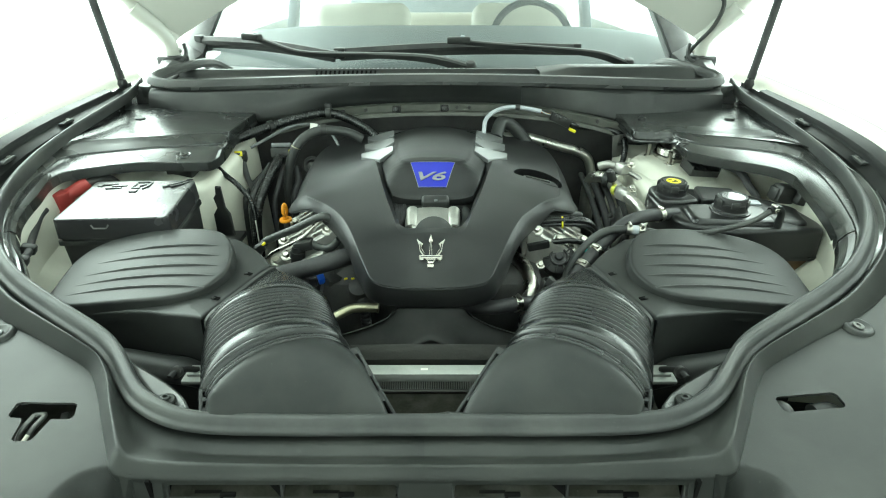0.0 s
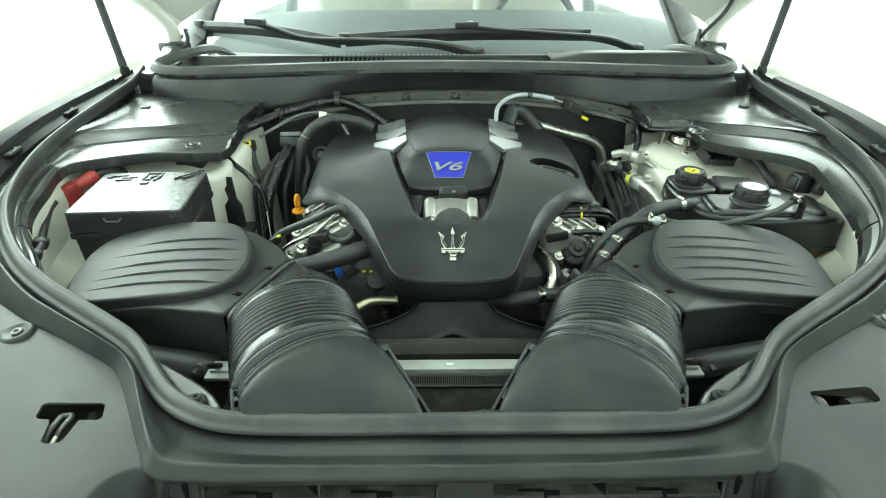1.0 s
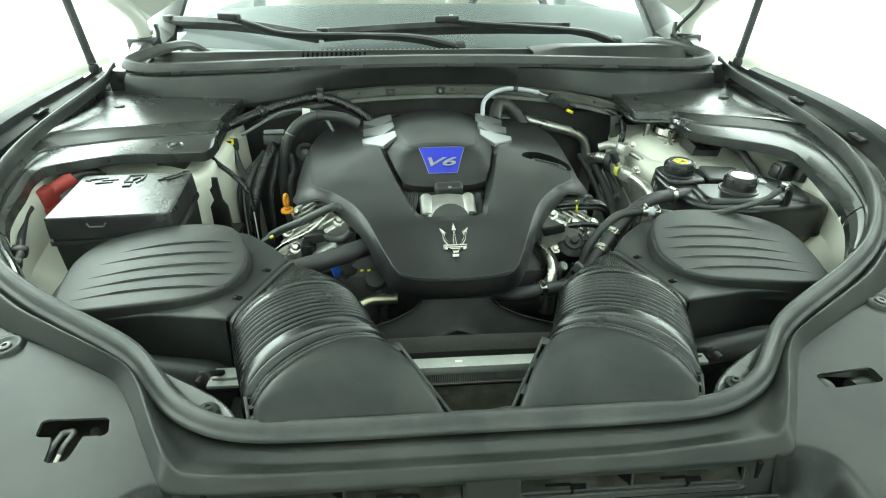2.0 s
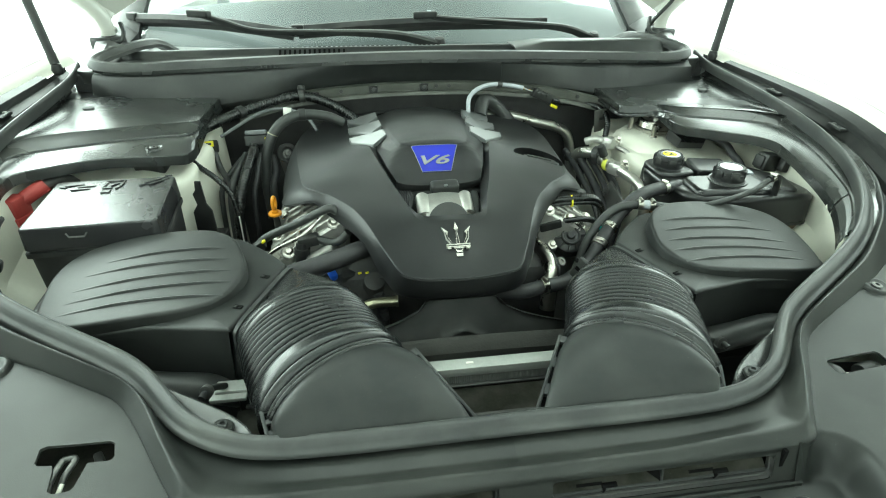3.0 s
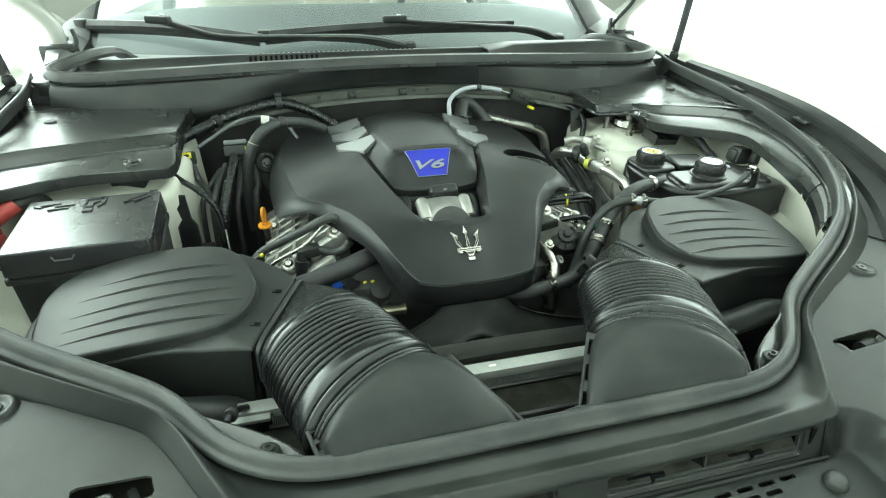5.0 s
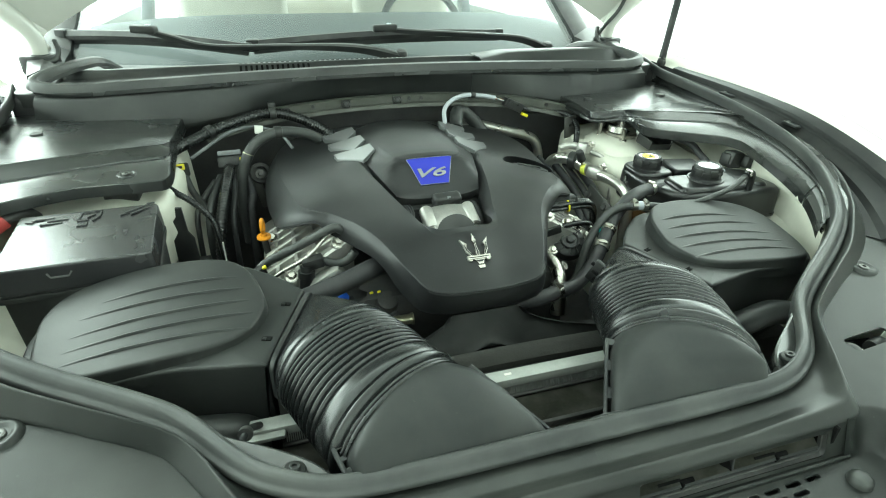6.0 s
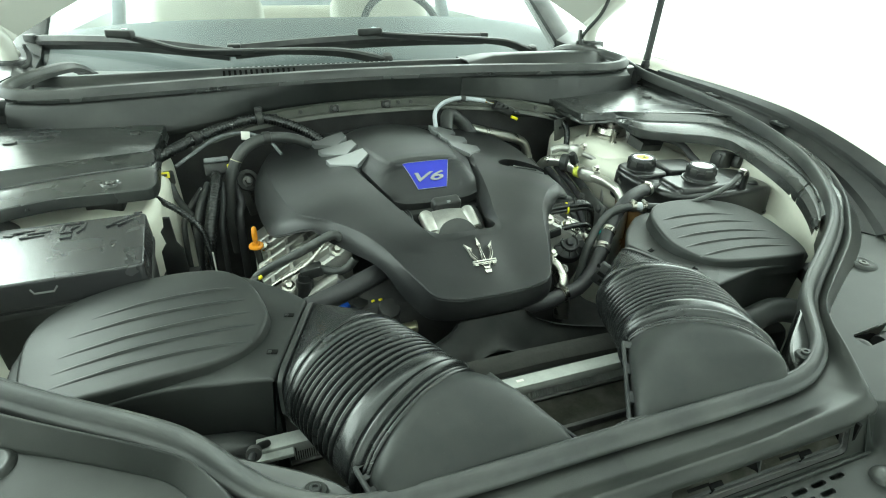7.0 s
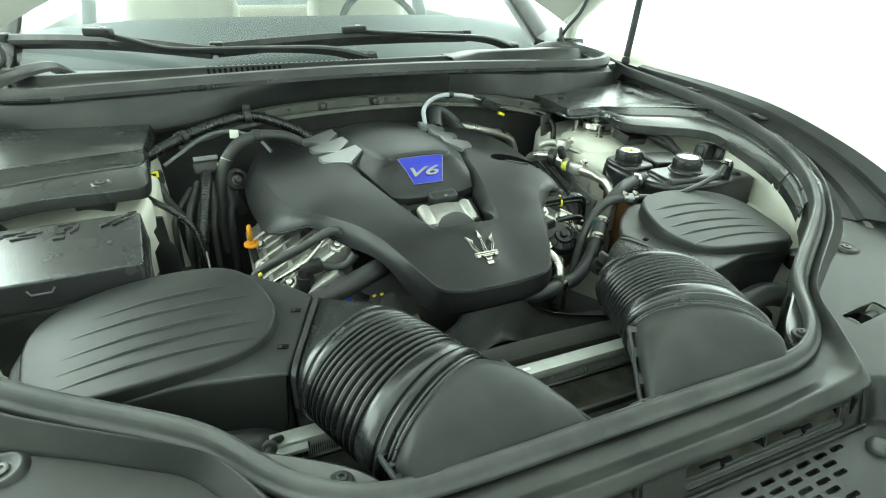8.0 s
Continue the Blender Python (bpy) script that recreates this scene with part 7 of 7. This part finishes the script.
    k = thing("wing_cable", (0.63, 1.0, 1.0), "black taped cable along the inner wing", "cable")
    part("cable", tube([(0.612, 1.125, 1.064), (0.632, 1.095, 1.067), (0.646, 1.065, 1.060), (0.650, 1.040, 1.046), (0.661, 1.020, 1.028), (0.676, 1.010, 0.99)], 0.0078, 12), HOSE, k)
    q = thing("wing_connector", (0.70, 0.975, 1.03), "black relay and plug on the inner wing", "connector")
    part("relay", box((0.690, 0.985, 1.050), (0.040, 0.030, 0.036), (0, 10, 10), bevel=0.006), BLACK, q)
    part("plug", box((0.716, 0.975, 1.046), (0.026, 0.032, 0.026), (0, 16, 10), bevel=0.005), BLACK, q)
    part("socket", box((0.672, 0.985, 1.052), (0.012, 0.024, 0.026), (0, 10, 10), bevel=0.004), BLACK, q)
    part("lead", tube([(0.724, 0.968, 1.048), (0.736, 0.945, 1.034), (0.736, 0.925, 1.010), (0.722, 0.90, 0.985), (0.70, 0.84, 0.97), (0.66, 0.74, 0.96)], 0.0048, 10), RUBBER, q)


right_fittings()


def coolant_hoses():
    a = thing("coolant_hose", (0.28, 0.83, 0.95), "thick braided coolant hose from the tank to the engine", "hose", "coolant hoses")
    A = [(0.452, 0.912, 1.040), (0.414, 0.895, 1.045), (0.383, 0.880, 1.049), (0.345, 0.860, 1.046), (0.315, 0.848, 1.026), (0.285, 0.824, 1.008), (0.258, 0.796, 0.994), (0.228, 0.775, 0.965), (0.185, 0.748, 0.955), (0.140, 0.728, 0.962), (0.10, 0.718, 0.962), (0.06, 0.735, 0.950), (0.03, 0.76, 0.93)]
    part("hose", tube(A, 0.0118, 16), HOSE, a)
    for i, ax in ((1, (1, 0.45, -0.05)), (5, (0.7, 0.6, 0.4)), (6, (0.6, 0.6, 0.5)), (9, (1, 0.3, -0.1))):
        band_clamp("clamp", A[i], ax, 0.0122, a, 0.011)
    b = thing("coolant_hose", (0.28, 0.83, 0.9), "thin black coolant hose bending down beside the engine", "hose", "coolant hoses")
    B = [(0.395, 0.828, 1.038), (0.362, 0.836, 1.041), (0.342, 0.840, 1.042), (0.301, 0.842, 1.036), (0.269, 0.834, 1.012), (0.246, 0.822, 0.982), (0.232, 0.812, 0.945), (0.215, 0.80, 0.90)]
    part("hose", tube(B, 0.0076, 14), RUBBER, b)
    for i in (1, 2):
        band_clamp("clamp", B[i], (1, -0.1, -0.05), 0.0080, b)
    part("coupling", lathe([(0.0, -0.006), (0.0084, -0.006), (0.0084, 0.006), (0.0, 0.006)], (0.352, 0.838, 1.0415), (1, -0.12, -0.03), 16), LIGHTGREY, b)
    part("green_mark", box((0.270, 0.825, 1.008), (0.004, 0.004, 0.006), (0, 30, 0)), mat("teal_paint_mark", (0.03, 0.30, 0.28), 0.5), b)
    c = thing("overflow_hose", (0.5, 0.82, 1.03), "thin black overflow hose lying across the tank", "hose")
    part("hose", tube([(0.590, 0.838, 1.083), (0.574, 0.834, 1.078), (0.545, 0.824, 1.066), (0.50, 0.816, 1.056), (0.45, 0.812, 1.048), (0.40, 0.822, 1.040)], 0.0050, 12), RUBBER, c)
    band_clamp("clamp", (0.582, 0.836, 1.081), (1, 0.25, 0.3), 0.0054, c, 0.008)
    p = thing("chrome_coolant_pipe", (0.16, 0.78, 0.9), "polished steel coolant pipe bending under the cover", "pipe")
    part("pipe", tube([(0.138, 0.880, 0.972), (0.150, 0.862, 0.974), (0.163, 0.832, 0.974), (0.170, 0.795, 0.966), (0.165, 0.765, 0.95), (0.160, 0.75, 0.90)], 0.0125, 16), STEEL, p)
    h = thing("injector_harness", (0.25, 0.89, 0.98), "bundle of ribbed black wiring with a yellow tie", "wiring harness")
    for k in range(4):
        o = Vector((0, 0.009 * (k % 2), 0.008 * (k // 2)))
        part("strand", corrugated([Vector(q) + o for q in ((0.160, 0.915, 1.010), (0.200, 0.895, 1.024), (0.247, 0.886, 1.030), (0.280, 0.888, 1.026), (0.305, 0.905, 1.000), (0.320, 0.920, 0.95))], 0.0052, 0.004, 0.0012, 8), BELLOWS, h, sharp=180)
    part("tie", lathe([(0.0098, -0.0015), (0.0112, -0.0015), (0.0112, 0.0015), (0.0098, 0.0015)], (0.238, 0.892, 1.031), (1, -0.15, 0.1), 18), YELLOW, h, "yellow cable tie")
    part("tie_tail", box((0.250, 0.885, 1.046), (0.004, 0.004, 0.010), (0, 10, 0), bevel=0.001), BLACK, h)
    part("second_strand", corrugated([(0.175, 0.87, 0.992), (0.21, 0.868, 1.002), (0.25, 0.866, 1.006), (0.285, 0.88, 0.99), (0.30, 0.89, 0.95)], 0.006, 0.0045, 0.0015, 10), BELLOWS, h, sharp=180)
    part("plug", box((0.192, 0.866, 0.999), (0.040, 0.018, 0.016), (0, -12, 0), bevel=0.003), BLACK, h)
    part("upper_hose", tube([(0.185, 0.945, 1.012), (0.22, 0.940, 1.020), (0.262, 0.945, 1.022), (0.285, 0.96, 1.012)], 0.010, 12), RUBBER, h)
    d = thing("engine_side_cable", (0.36, 1.0, 0.85), "dark cables and bracket between engine and tower", "cable")
    for k in range(4):
        part("cable", tube([(0.36 + 0.02 * k, 1.26 - 0.03 * k, 0.99), (0.365 + 0.018 * k, 1.14 - 0.02 * k, 0.96), (0.36 + 0.015 * k, 1.02, 0.92), (0.36, 0.98, 0.82)], 0.007 + 0.002 * (k % 2), 10), HOSE, d)
    part("plate", box((0.385, 1.02, 0.955), (0.006, 0.12, 0.06), (0, 14, -10), bevel=0.002), PLUGIN, d)
    for y in (0.98, 1.05):
        part("bolt", bolt((0.380, y, 0.972), 0.006, 0.006, (-0.8, -0.3, 0.5)), DARK, d)
    l = thing("bracket_plate", (0.462, 1.27, 1.03), "dark steel bracket with an oval hole", "bracket")
    part("plate", box((0.452, 1.285, 1.055), (0.036, 0.004, 0.055), (0, -8, 12), bevel=0.0015), PLUGIN, l)
    part("hole", box((0.452, 1.2815, 1.060), (0.010, 0.003, 0.006), (0, -8, 12)), BLACK, l)


coolant_hoses()


def inner_wing_clutter():
    a = thing("wing_loom", (-0.68, 0.82, 0.9), "black taped loom clipped to the inner wing", "cable")
    part("loom", tube([(-0.716, 0.910, 1.048), (-0.711, 0.885, 1.045), (-0.700, 0.853, 1.037), (-0.676, 0.805, 1.035), (-0.655, 0.765, 1.034), (-0.652, 0.738, 1.033), (-0.620, 0.698, 1.030), (-0.596, 0.672, 1.020), (-0.585, 0.655, 1.0)], 0.0058, 10), HOSE, a)
    for c in ((-0.665, 0.782, 1.034), (-0.653, 0.745, 1.033)):
        part("clip", box(c, (0.022, 0.018, 0.016), (0, 20, 20), bevel=0.004), BLACK, a)
    b = thing("headlamp_plug", (-0.60, 0.68, 0.93), "black headlamp plug behind the filter box", "connector")
    part("body", box((-0.60, 0.675, 0.955), (0.05, 0.035, 0.03), (0, 10, 30), bevel=0.006), BLACK, b)
    c = thing("headlamp_plug", (0.56, 0.62, 0.93), "black headlamp plug with a cable loop", "connector")
    part("body", box((0.575, 0.640, 0.972), (0.04, 0.03, 0.03), (0, -10, -30), bevel=0.005), BLACK, c)
    part("loop", tube([(0.575, 0.645, 0.985), (0.545, 0.615, 0.985), (0.535, 0.592, 0.965), (0.548, 0.585, 0.93), (0.565, 0.60, 0.90)], 0.005, 10), RUBBER, c)
    d = thing("white_clip_strip", (0.66, 0.73, 1.02), "cream plastic clip strip on the inner wing", "clip")
    part("strip", tube([(0.665, 0.785, 1.045), (0.662, 0.75, 1.040), (0.655, 0.725, 1.025), (0.640, 0.70, 1.020), (0.632, 0.685, 1.0)], 0.008, 8), BODY, d)
    for x, y, z in ((0.652, 0.722, 1.031), (0.636, 0.696, 1.022)):
        part("screw", bolt((x, y, z), 0.005, 0.005, (-0.5, -0.5, 0.7)), STEEL, d)
    for s in (1, -1):
        k = thing("flange_screw", (0.277 * s, 0.442, 1.03), "recessed screw with a washer in the guide panel", "screw", "flange screws")
        part("washer", lathe([(0.0, 0.0012), (0.009, 0.0012), (0.0105, 0.0), (0.011, -0.006)], (0.281 * s, 0.4355, 1.0345), (-0.15 * s, 0.1, 1), 20), PANEL, k)
        part("head", lathe([(0.0, 0.002), (0.0022, 0.002), (0.0026, 0.004), (0.0044, 0.004), (0.0050, 0.0033), (0.0052, 0.001)], (0.281 * s, 0.4355, 1.0345), (-0.15 * s, 0.1, 1), 16), TRIM, k)
        w = thing("inner_guide_panel", (0.36 * s, 0.50, 0.90), "smooth grey guide panel inside the bay opening", "panel", "inner guide panels")
        edge = resample(curve_pts([(0.238, 0.404, 1.031), (0.243, 0.411, 1.034), (0.260, 0.435, 1.034), (0.279, 0.453, 1.033), (0.302, 0.469, 1.033), (0.345, 0.496, 1.033), (0.372, 0.515, 1.034), (0.43, 0.553, 1.036)], 8), 40)
        rows = []
        for e in edge:
            p = min(SEAL_R, key=lambda v: (v.x - e.x) ** 2 + (v.y - e.y) ** 2)
            p = Vector((p.x, p.y, p.z - 0.016))
            n = Vector((e.x - p.x, e.y - p.y, 0))
            if n.length < 0.011:
                continue
            n.normalize()
            q = [p + n * 0.002, p.lerp(e, 0.35) + Vector((0, 0, 0.004)), p.lerp(e, 0.7) + Vector((0, 0, 0.003)), e - n * 0.002, e + n * 0.0005 - Vector((0, 0, 0.0015)), e + n * 0.001 - Vector((0, 0, 0.006)), e + n * 0.001 - Vector((0, 0, 0.09))]
            rows.append([(v.x * s, v.y, v.z) for v in q])
        part("panel", sheet(rows, 0.003), SATIN, w)
    g = thing("bonnet_catch_guide", (0.024, 0.40, 1.02), "rounded grey plastic guide behind the front panel", "catch guide")
    tab = [(-0.022, 0.403), (0.066, 0.403), (0.064, 0.405), (0.058, 0.409), (0.050, 0.4155), (0.040, 0.4185), (0.025, 0.4190), (0.010, 0.4175), (-0.004, 0.4130), (-0.014, 0.4085), (-0.020, 0.405)]
    part("plate", plate(tab, lambda x, y: 1.0325 + 0.10 * (y - 0.41), 0.004, 0.0012), AIRBOX, g)
    part("eye", lathe([(0.0, 0.0003), (0.004, 0.0003), (0.0045, 0.0012), (0.006, 0.0012), (0.0065, 0.0)], (0.024, 0.4125, 1.0326), (0, 0, 1), 18), BLACK, g)
    # crossmember and dark duct floor below the radiator
    m = thing("crossmember", (0, 0.48, 0.80), "dark grey crossmember in front of the radiator", "crossmember", kind="structure")
    part("beam", box((0, 0.485, 0.885), (0.66, 0.07, 0.03), (-6, 0, 0), bevel=0.006), BLACK, m)
    part("air_guide", box((0, 0.505, 0.914), (0.62, 0.125, 0.004), (3, 0, 0)), FILTER, m, "dusty olive air guide sheet")
    part("upper_lip", box((0, 0.515, 0.9185), (0.62, 0.006, 0.014), bevel=0.002), DARK, m)
    for s in (1, -1):
        r = thing("radiator_hose", (0.4 * s, 0.62, 0.85), "thick black radiator hose in the shadow below the filter box", "hose", "radiator hoses")
        part("hose", tube([(0.52 * s, 0.60, 0.93), (0.46 * s, 0.605, 0.945), (0.40 * s, 0.60, 0.94), (0.345 * s, 0.60, 0.93), (0.32 * s, 0.62, 0.90)], 0.020, 14), RUBBER, r)
        part("latch_hook", box((0.505 * s, 0.598, 0.968), (0.012, 0.008, 0.012), bevel=0.002), STEEL, r)
    for s, kind in ((1, 0), (-1, 1)):
        h = thing("headlamp_bracket", (0.42 * s, 0.43, 0.96), "metal headlamp bracket seen through the cover's slot", "bracket", "headlamp brackets")
        # right base is painted near-black for the shade inside the slot
        part("base", box((0.42 * s, 0.425, 0.984), (0.15, 0.12, 0.006), (0, 6 * s, 0), bevel=0.002), FILTER if kind else SHADEBLACK, h)
        part("rib", box((0.398 * s, 0.428, 0.992), (0.008, 0.05, 0.020), (0, 0, -28 * s), bevel=0.002), BLACK, h)
        loop = [(0.4345, 0.4395, 1.007), (0.4235, 0.4395, 1.007), (0.4275, 0.4225, 1.003), (0.4305, 0.411, 0.993)]
        back = [(0.4345, 0.4395, 1.007), (0.4385, 0.4235, 1.003), (0.4405, 0.414, 0.995), (0.4370, 0.407, 0.988)]
        for k, pts in enumerate((loop, back)):
            if kind:
                part("hook", tube([(x * s, y, z) for x, y, z in pts], 0.0030, 10), PLUGIN, h)
        part("rod", tube([((0.424 if kind else 0.417) * s, 0.412 if kind else 0.445, 1.006), ((0.4285 if kind else 0.4145) * s, 0.385 if kind else 0.428, 0.996)], 0.0021, 8), BODY, h, "thin cream rod")
        if not kind:
            part("boot", tube([(0.462 * s, 0.452, 1.000), (0.450 * s, 0.448, 1.006), (0.432 * s, 0.444, 1.006)], 0.0095, 14), MATTBLACK, h)
            part("socket", tube([(0.402 * s, 0.462, 0.996), (0.400 * s, 0.446, 1.008), (0.400 * s, 0.434, 1.004)], 0.0095, 14), DARK, h)


inner_wing_clutter()


# ---------------- wipers, cowl grille, cabin ----------------
def cowl_grille():
    root = thing("cowl_grille", (-0.1, 1.55, 1.18), "black cowl air intake grille with rows of small slots", "grille")
    for k in range(34):
        x = -0.33 + 0.0125 * k
        c = (x / 0.78) ** 2
        y0, z0 = 1.42 + 0.045 * c, 1.188 - 0.012 * c
        # near-black boxes on the tray paint the slots' shade
        part("slot", box((x, y0 + 0.1305, z0 + 0.0058), (0.0070, 0.0055, 0.0018)), SHADEBLACK, root)
        if k < 14:
            part("deep_slot", box((x, y0 + 0.1115, z0 - 0.0038), (0.0055, 0.018, 0.003), (34, 0, 0)), SHADEBLACK, root)
    return root


cowl_grille()


def wiper(tip, elbow, joint, pivot, blade_end, label):
    root = thing("windscreen_wiper", pivot, label, "wiper", "windscreen wipers")
    T, E, J, P, B = (Vector(v) for v in (tip, elbow, joint, pivot, blade_end))
    arm = even(curve_pts([P, P.lerp(E, 0.25) + Vector((0, -0.004, 0.018)), P.lerp(E, 0.6) + Vector((0, -0.004, 0.012)), E, E.lerp(J, 0.6) + Vector((0, 0, 0.003)), J + Vector((0, 0, 0.008))], 8), 0.012)
    part("arm", profile_sweep(arm, [(-0.011, -0.010), (-0.013, 0.002), (-0.008, 0.006), (0.006, 0.007), (0.010, 0.002), (0.010, -0.010)], scale=lambda u: 1.45 - 0.62 * sstep(0.0, 0.55, u)), AIRBOX, root, sharp=30)
    part("pivot_cap", lathe([(0.0, 0.02), (0.012, 0.018), (0.018, 0.008), (0.020, -0.02)], P, (0, -0.3, 1), 24), BLACK, root)
    dv = (T - B).normalized()
    az = math.degrees(math.atan2(dv.y, dv.x))
    co = part("coupling", box(J + Vector((0, -0.004, 0.008)), (0.070, 0.024, 0.020), (0, math.degrees(-math.asin(dv.z)), az), bevel=0.005, seg=3), AIRBOX, root, "grey blade coupling")
    part("button", box(J + Vector((0.012, -0.006, 0.019)), (0.012, 0.010, 0.003), (0, 0, az), bevel=0.001), LIGHTGREY, co)
    m = (T + B) / 2 + Vector((0, 0, 0.010))
    blade = even(curve_pts([B, B.lerp(T, 0.25) + Vector((0, 0, 0.007)), m, B.lerp(T, 0.75) + Vector((0, 0, 0.007)), T], 8), 0.015)
    bl = part("blade_spoiler", profile_sweep(blade, [(-0.012, -0.010), (-0.013, 0.000), (-0.004, 0.012), (0.002, 0.013), (0.010, 0.002), (0.012, -0.010)], scale=lambda u: 0.72 + 0.36 * sstep(0, 0.6, u)), BLACK, root, sharp=30)
    part("rubber_lip", profile_sweep([p + Vector((0, 0.002, -0.016)) for p in blade], [(-0.003, -0.008), (-0.006, 0.006), (0.006, 0.006), (0.003, -0.008)]), RUBBER, bl)
    for q, k in ((blade[0], 0.8), (blade[-1], 1.15)):
        part("end_cap", box(q, (0.030 * k, 0.028 * k, 0.028 * k), (0, 0, az), bevel=0.004), AIRBOX, bl)
    return root


wiper((-0.82, 1.985, 1.216), (-0.40, 1.71, 1.213), (-0.565, 1.755, 1.245), (0.10, 1.66, 1.178), (-0.315, 1.735, 1.205), "black windscreen wiper resting low on the glass")
wiper((-0.300, 1.752, 1.206), (0.20, 1.700, 1.236), (0.066, 1.718, 1.240), (0.585, 1.715, 1.178), (0.430, 1.745, 1.224), "black windscreen wiper lying along the cowl")


def cowl_end_cover():
    rows = []
    for k in range(13):
        t = k / 12
        x = 0.28 + 0.46 * t
        h = 0.014 * sstep(0.0, 0.2, t) * sstep(1.0, 0.9, t)
        c = (x / 0.78) ** 2
        y0, z0 = 1.42 + 0.045 * c, 1.188 - 0.012 * c
        rows.append([(x, y0 + 0.04, z0 - 0.008), (x, y0 + 0.07, z0 + 0.004 + h), (x, y0 + 0.08, z0 + 0.008 + h), (x, y0 + 0.16, z0 + 0.006 + h * 0.6)])
    solo("cowl_end_cover", sheet(rows, 0.003), TRIM, "raised dark plastic end cover on the cowl", "cover")


cowl_end_cover()


def cabin():
    rows = []
    for k in range(41):
        x = -0.85 + 1.70 * k / 40
        c = (x / 0.8) ** 2
        rows.append([(x, 1.745 + 0.165 * c, 1.135), (x, 1.80 + 0.165 * c, 1.160), (x, 1.95 + 0.13 * c, 1.20 - 0.01 * c), (x, 2.12 + 0.05 * c, 1.232 - 0.026 * c * c), (x, 2.22 + 0.02 * c, 1.2405 - 0.030 * c * c), (x, 2.26 + 0.02 * c, 1.238 - 0.030 * c * c), (x, 2.36, 1.205 - 0.03 * c * c), (x, 2.45, 1.12)])
    solo("dashboard", sheet(rows, 0.01), DASH, "soft grey dashboard top behind the windscreen", "dashboard")
    for x in (-0.40, 0.42):
        s = thing("front_seat", (x, 3.2, 0.45), "cream leather front seat with a headrest", "seat", "front seats")
        part("backrest", box((x, 3.02, 0.945), (0.50, 0.15, 0.66), (-12, 0, 0), bevel=0.065, seg=5), LEATHER, s)
        part("headrest", box((x, 3.16, 1.44), (0.28, 0.10, 0.18), (-10, 0, 0), bevel=0.04, seg=4), LEATHER, s)
        part("cushion", box((x, 2.95, 0.52), (0.52, 0.5, 0.30), (4, 0, 0), bevel=0.05, seg=4), LEATHER, s)
    w = thing("steering_wheel", (0.43, 2.66, 1.0), "dark steering wheel behind the dashboard", "steering wheel")
    c, ax = Vector((0.43, 2.66, 1.12)), Vector((0, -0.45, 0.9)).normalized()
    t1, t2 = Vector((1, 0, 0)), ax.cross(Vector((1, 0, 0)))
    ring = [c + (t1 * math.cos(a) + t2 * math.sin(a) * 1.0) * 0.185 for a in np.linspace(0, 2 * math.pi, 49)]
    part("rim", tube([Vector((p.x, c.y + (p.y - c.y) * 0.6, c.z + (p.z - c.z) * 2.1)) for p in ring], 0.016, 10, smooth=False), DASH, w)
    part("boss", box((0.43, 2.66, 1.11), (0.16, 0.05, 0.12), (-25, 0, 0), bevel=0.02), DASH, w)
    part("column", tube([(0.43, 2.68, 1.10), (0.43, 2.52, 1.10)], 0.03, 12, smooth=False), DASH, w)
    solo("cabin_floor", box((0, 2.9, 0.35), (1.6, 2.4, 0.04)), DASH, "dark carpeted cabin floor", "floor", kind="structure")
    solo("rear_bench", box((0, 4.0, 0.75), (1.4, 0.25, 0.8), (-12, 0, 0), bevel=0.06, seg=3), LEATHER, "cream leather rear bench", "seat")
    rows = [[(x, 2.50 + y, 1.66 + 0.05 * math.sin(math.pi * y / 1.9) - 0.03 * (x / 0.65) ** 2) for y in np.linspace(0, 1.9, 9)] for x in np.linspace(-0.66, 0.66, 13)]
    solo("car_roof", sheet(rows, 0.03), PAINT, "pearl white car roof", "roof", kind="structure")
    solo("cabin_rear_panel", box((0, 4.45, 1.15), (1.36, 0.06, 0.90), (-14, 0, 0), bevel=0.02), LIGHTGREY, "grey trimmed rear wall of the cabin", "panel", kind="structure")
    for s in (1, -1):
        solo("door_pillar", box((0.74 * s, 3.12, 1.40), (0.05, 0.09, 0.62), (0, -11 * s, 0), bevel=0.015), LIGHTGREY, "grey trimmed door pillar", "pillar", kind="structure")
        solo("door_panel", box((0.90 * s, 3.2, 0.80), (0.10, 2.2, 0.78), bevel=0.03), PAINT, "pearl white car door", "car door", "car doors")


cabin()


def cowl_corner_trim(s):
    ol = mx([(0.70, 1.455), (0.785, 1.455), (0.80, 1.52), (0.80, 1.62), (0.775, 1.74), (0.70, 1.70), (0.67, 1.56)], s)
    oc = [(p.x, p.y) for p in curve_pts([(x, y, 0) for x, y in ol], 4, True)]
    root = thing("cowl_corner_trim", (0.74 * s, 1.58, 1.15), "dark plastic trim filling the corner of the cowl", "trim", "cowl corner trims")
    part("panel", plate(oc, lambda x, y: 1.166 + 0.02 * (y - 1.46), 0.03, 0.006, 2), TRIM, root)
    part("drain_rib", tube([(0.72 * s, 1.50, 1.168), (0.735 * s, 1.58, 1.171), (0.75 * s, 1.68, 1.174)], 0.006, 10), BLACK, root)


for s in (1, -1):
    cowl_corner_trim(s)
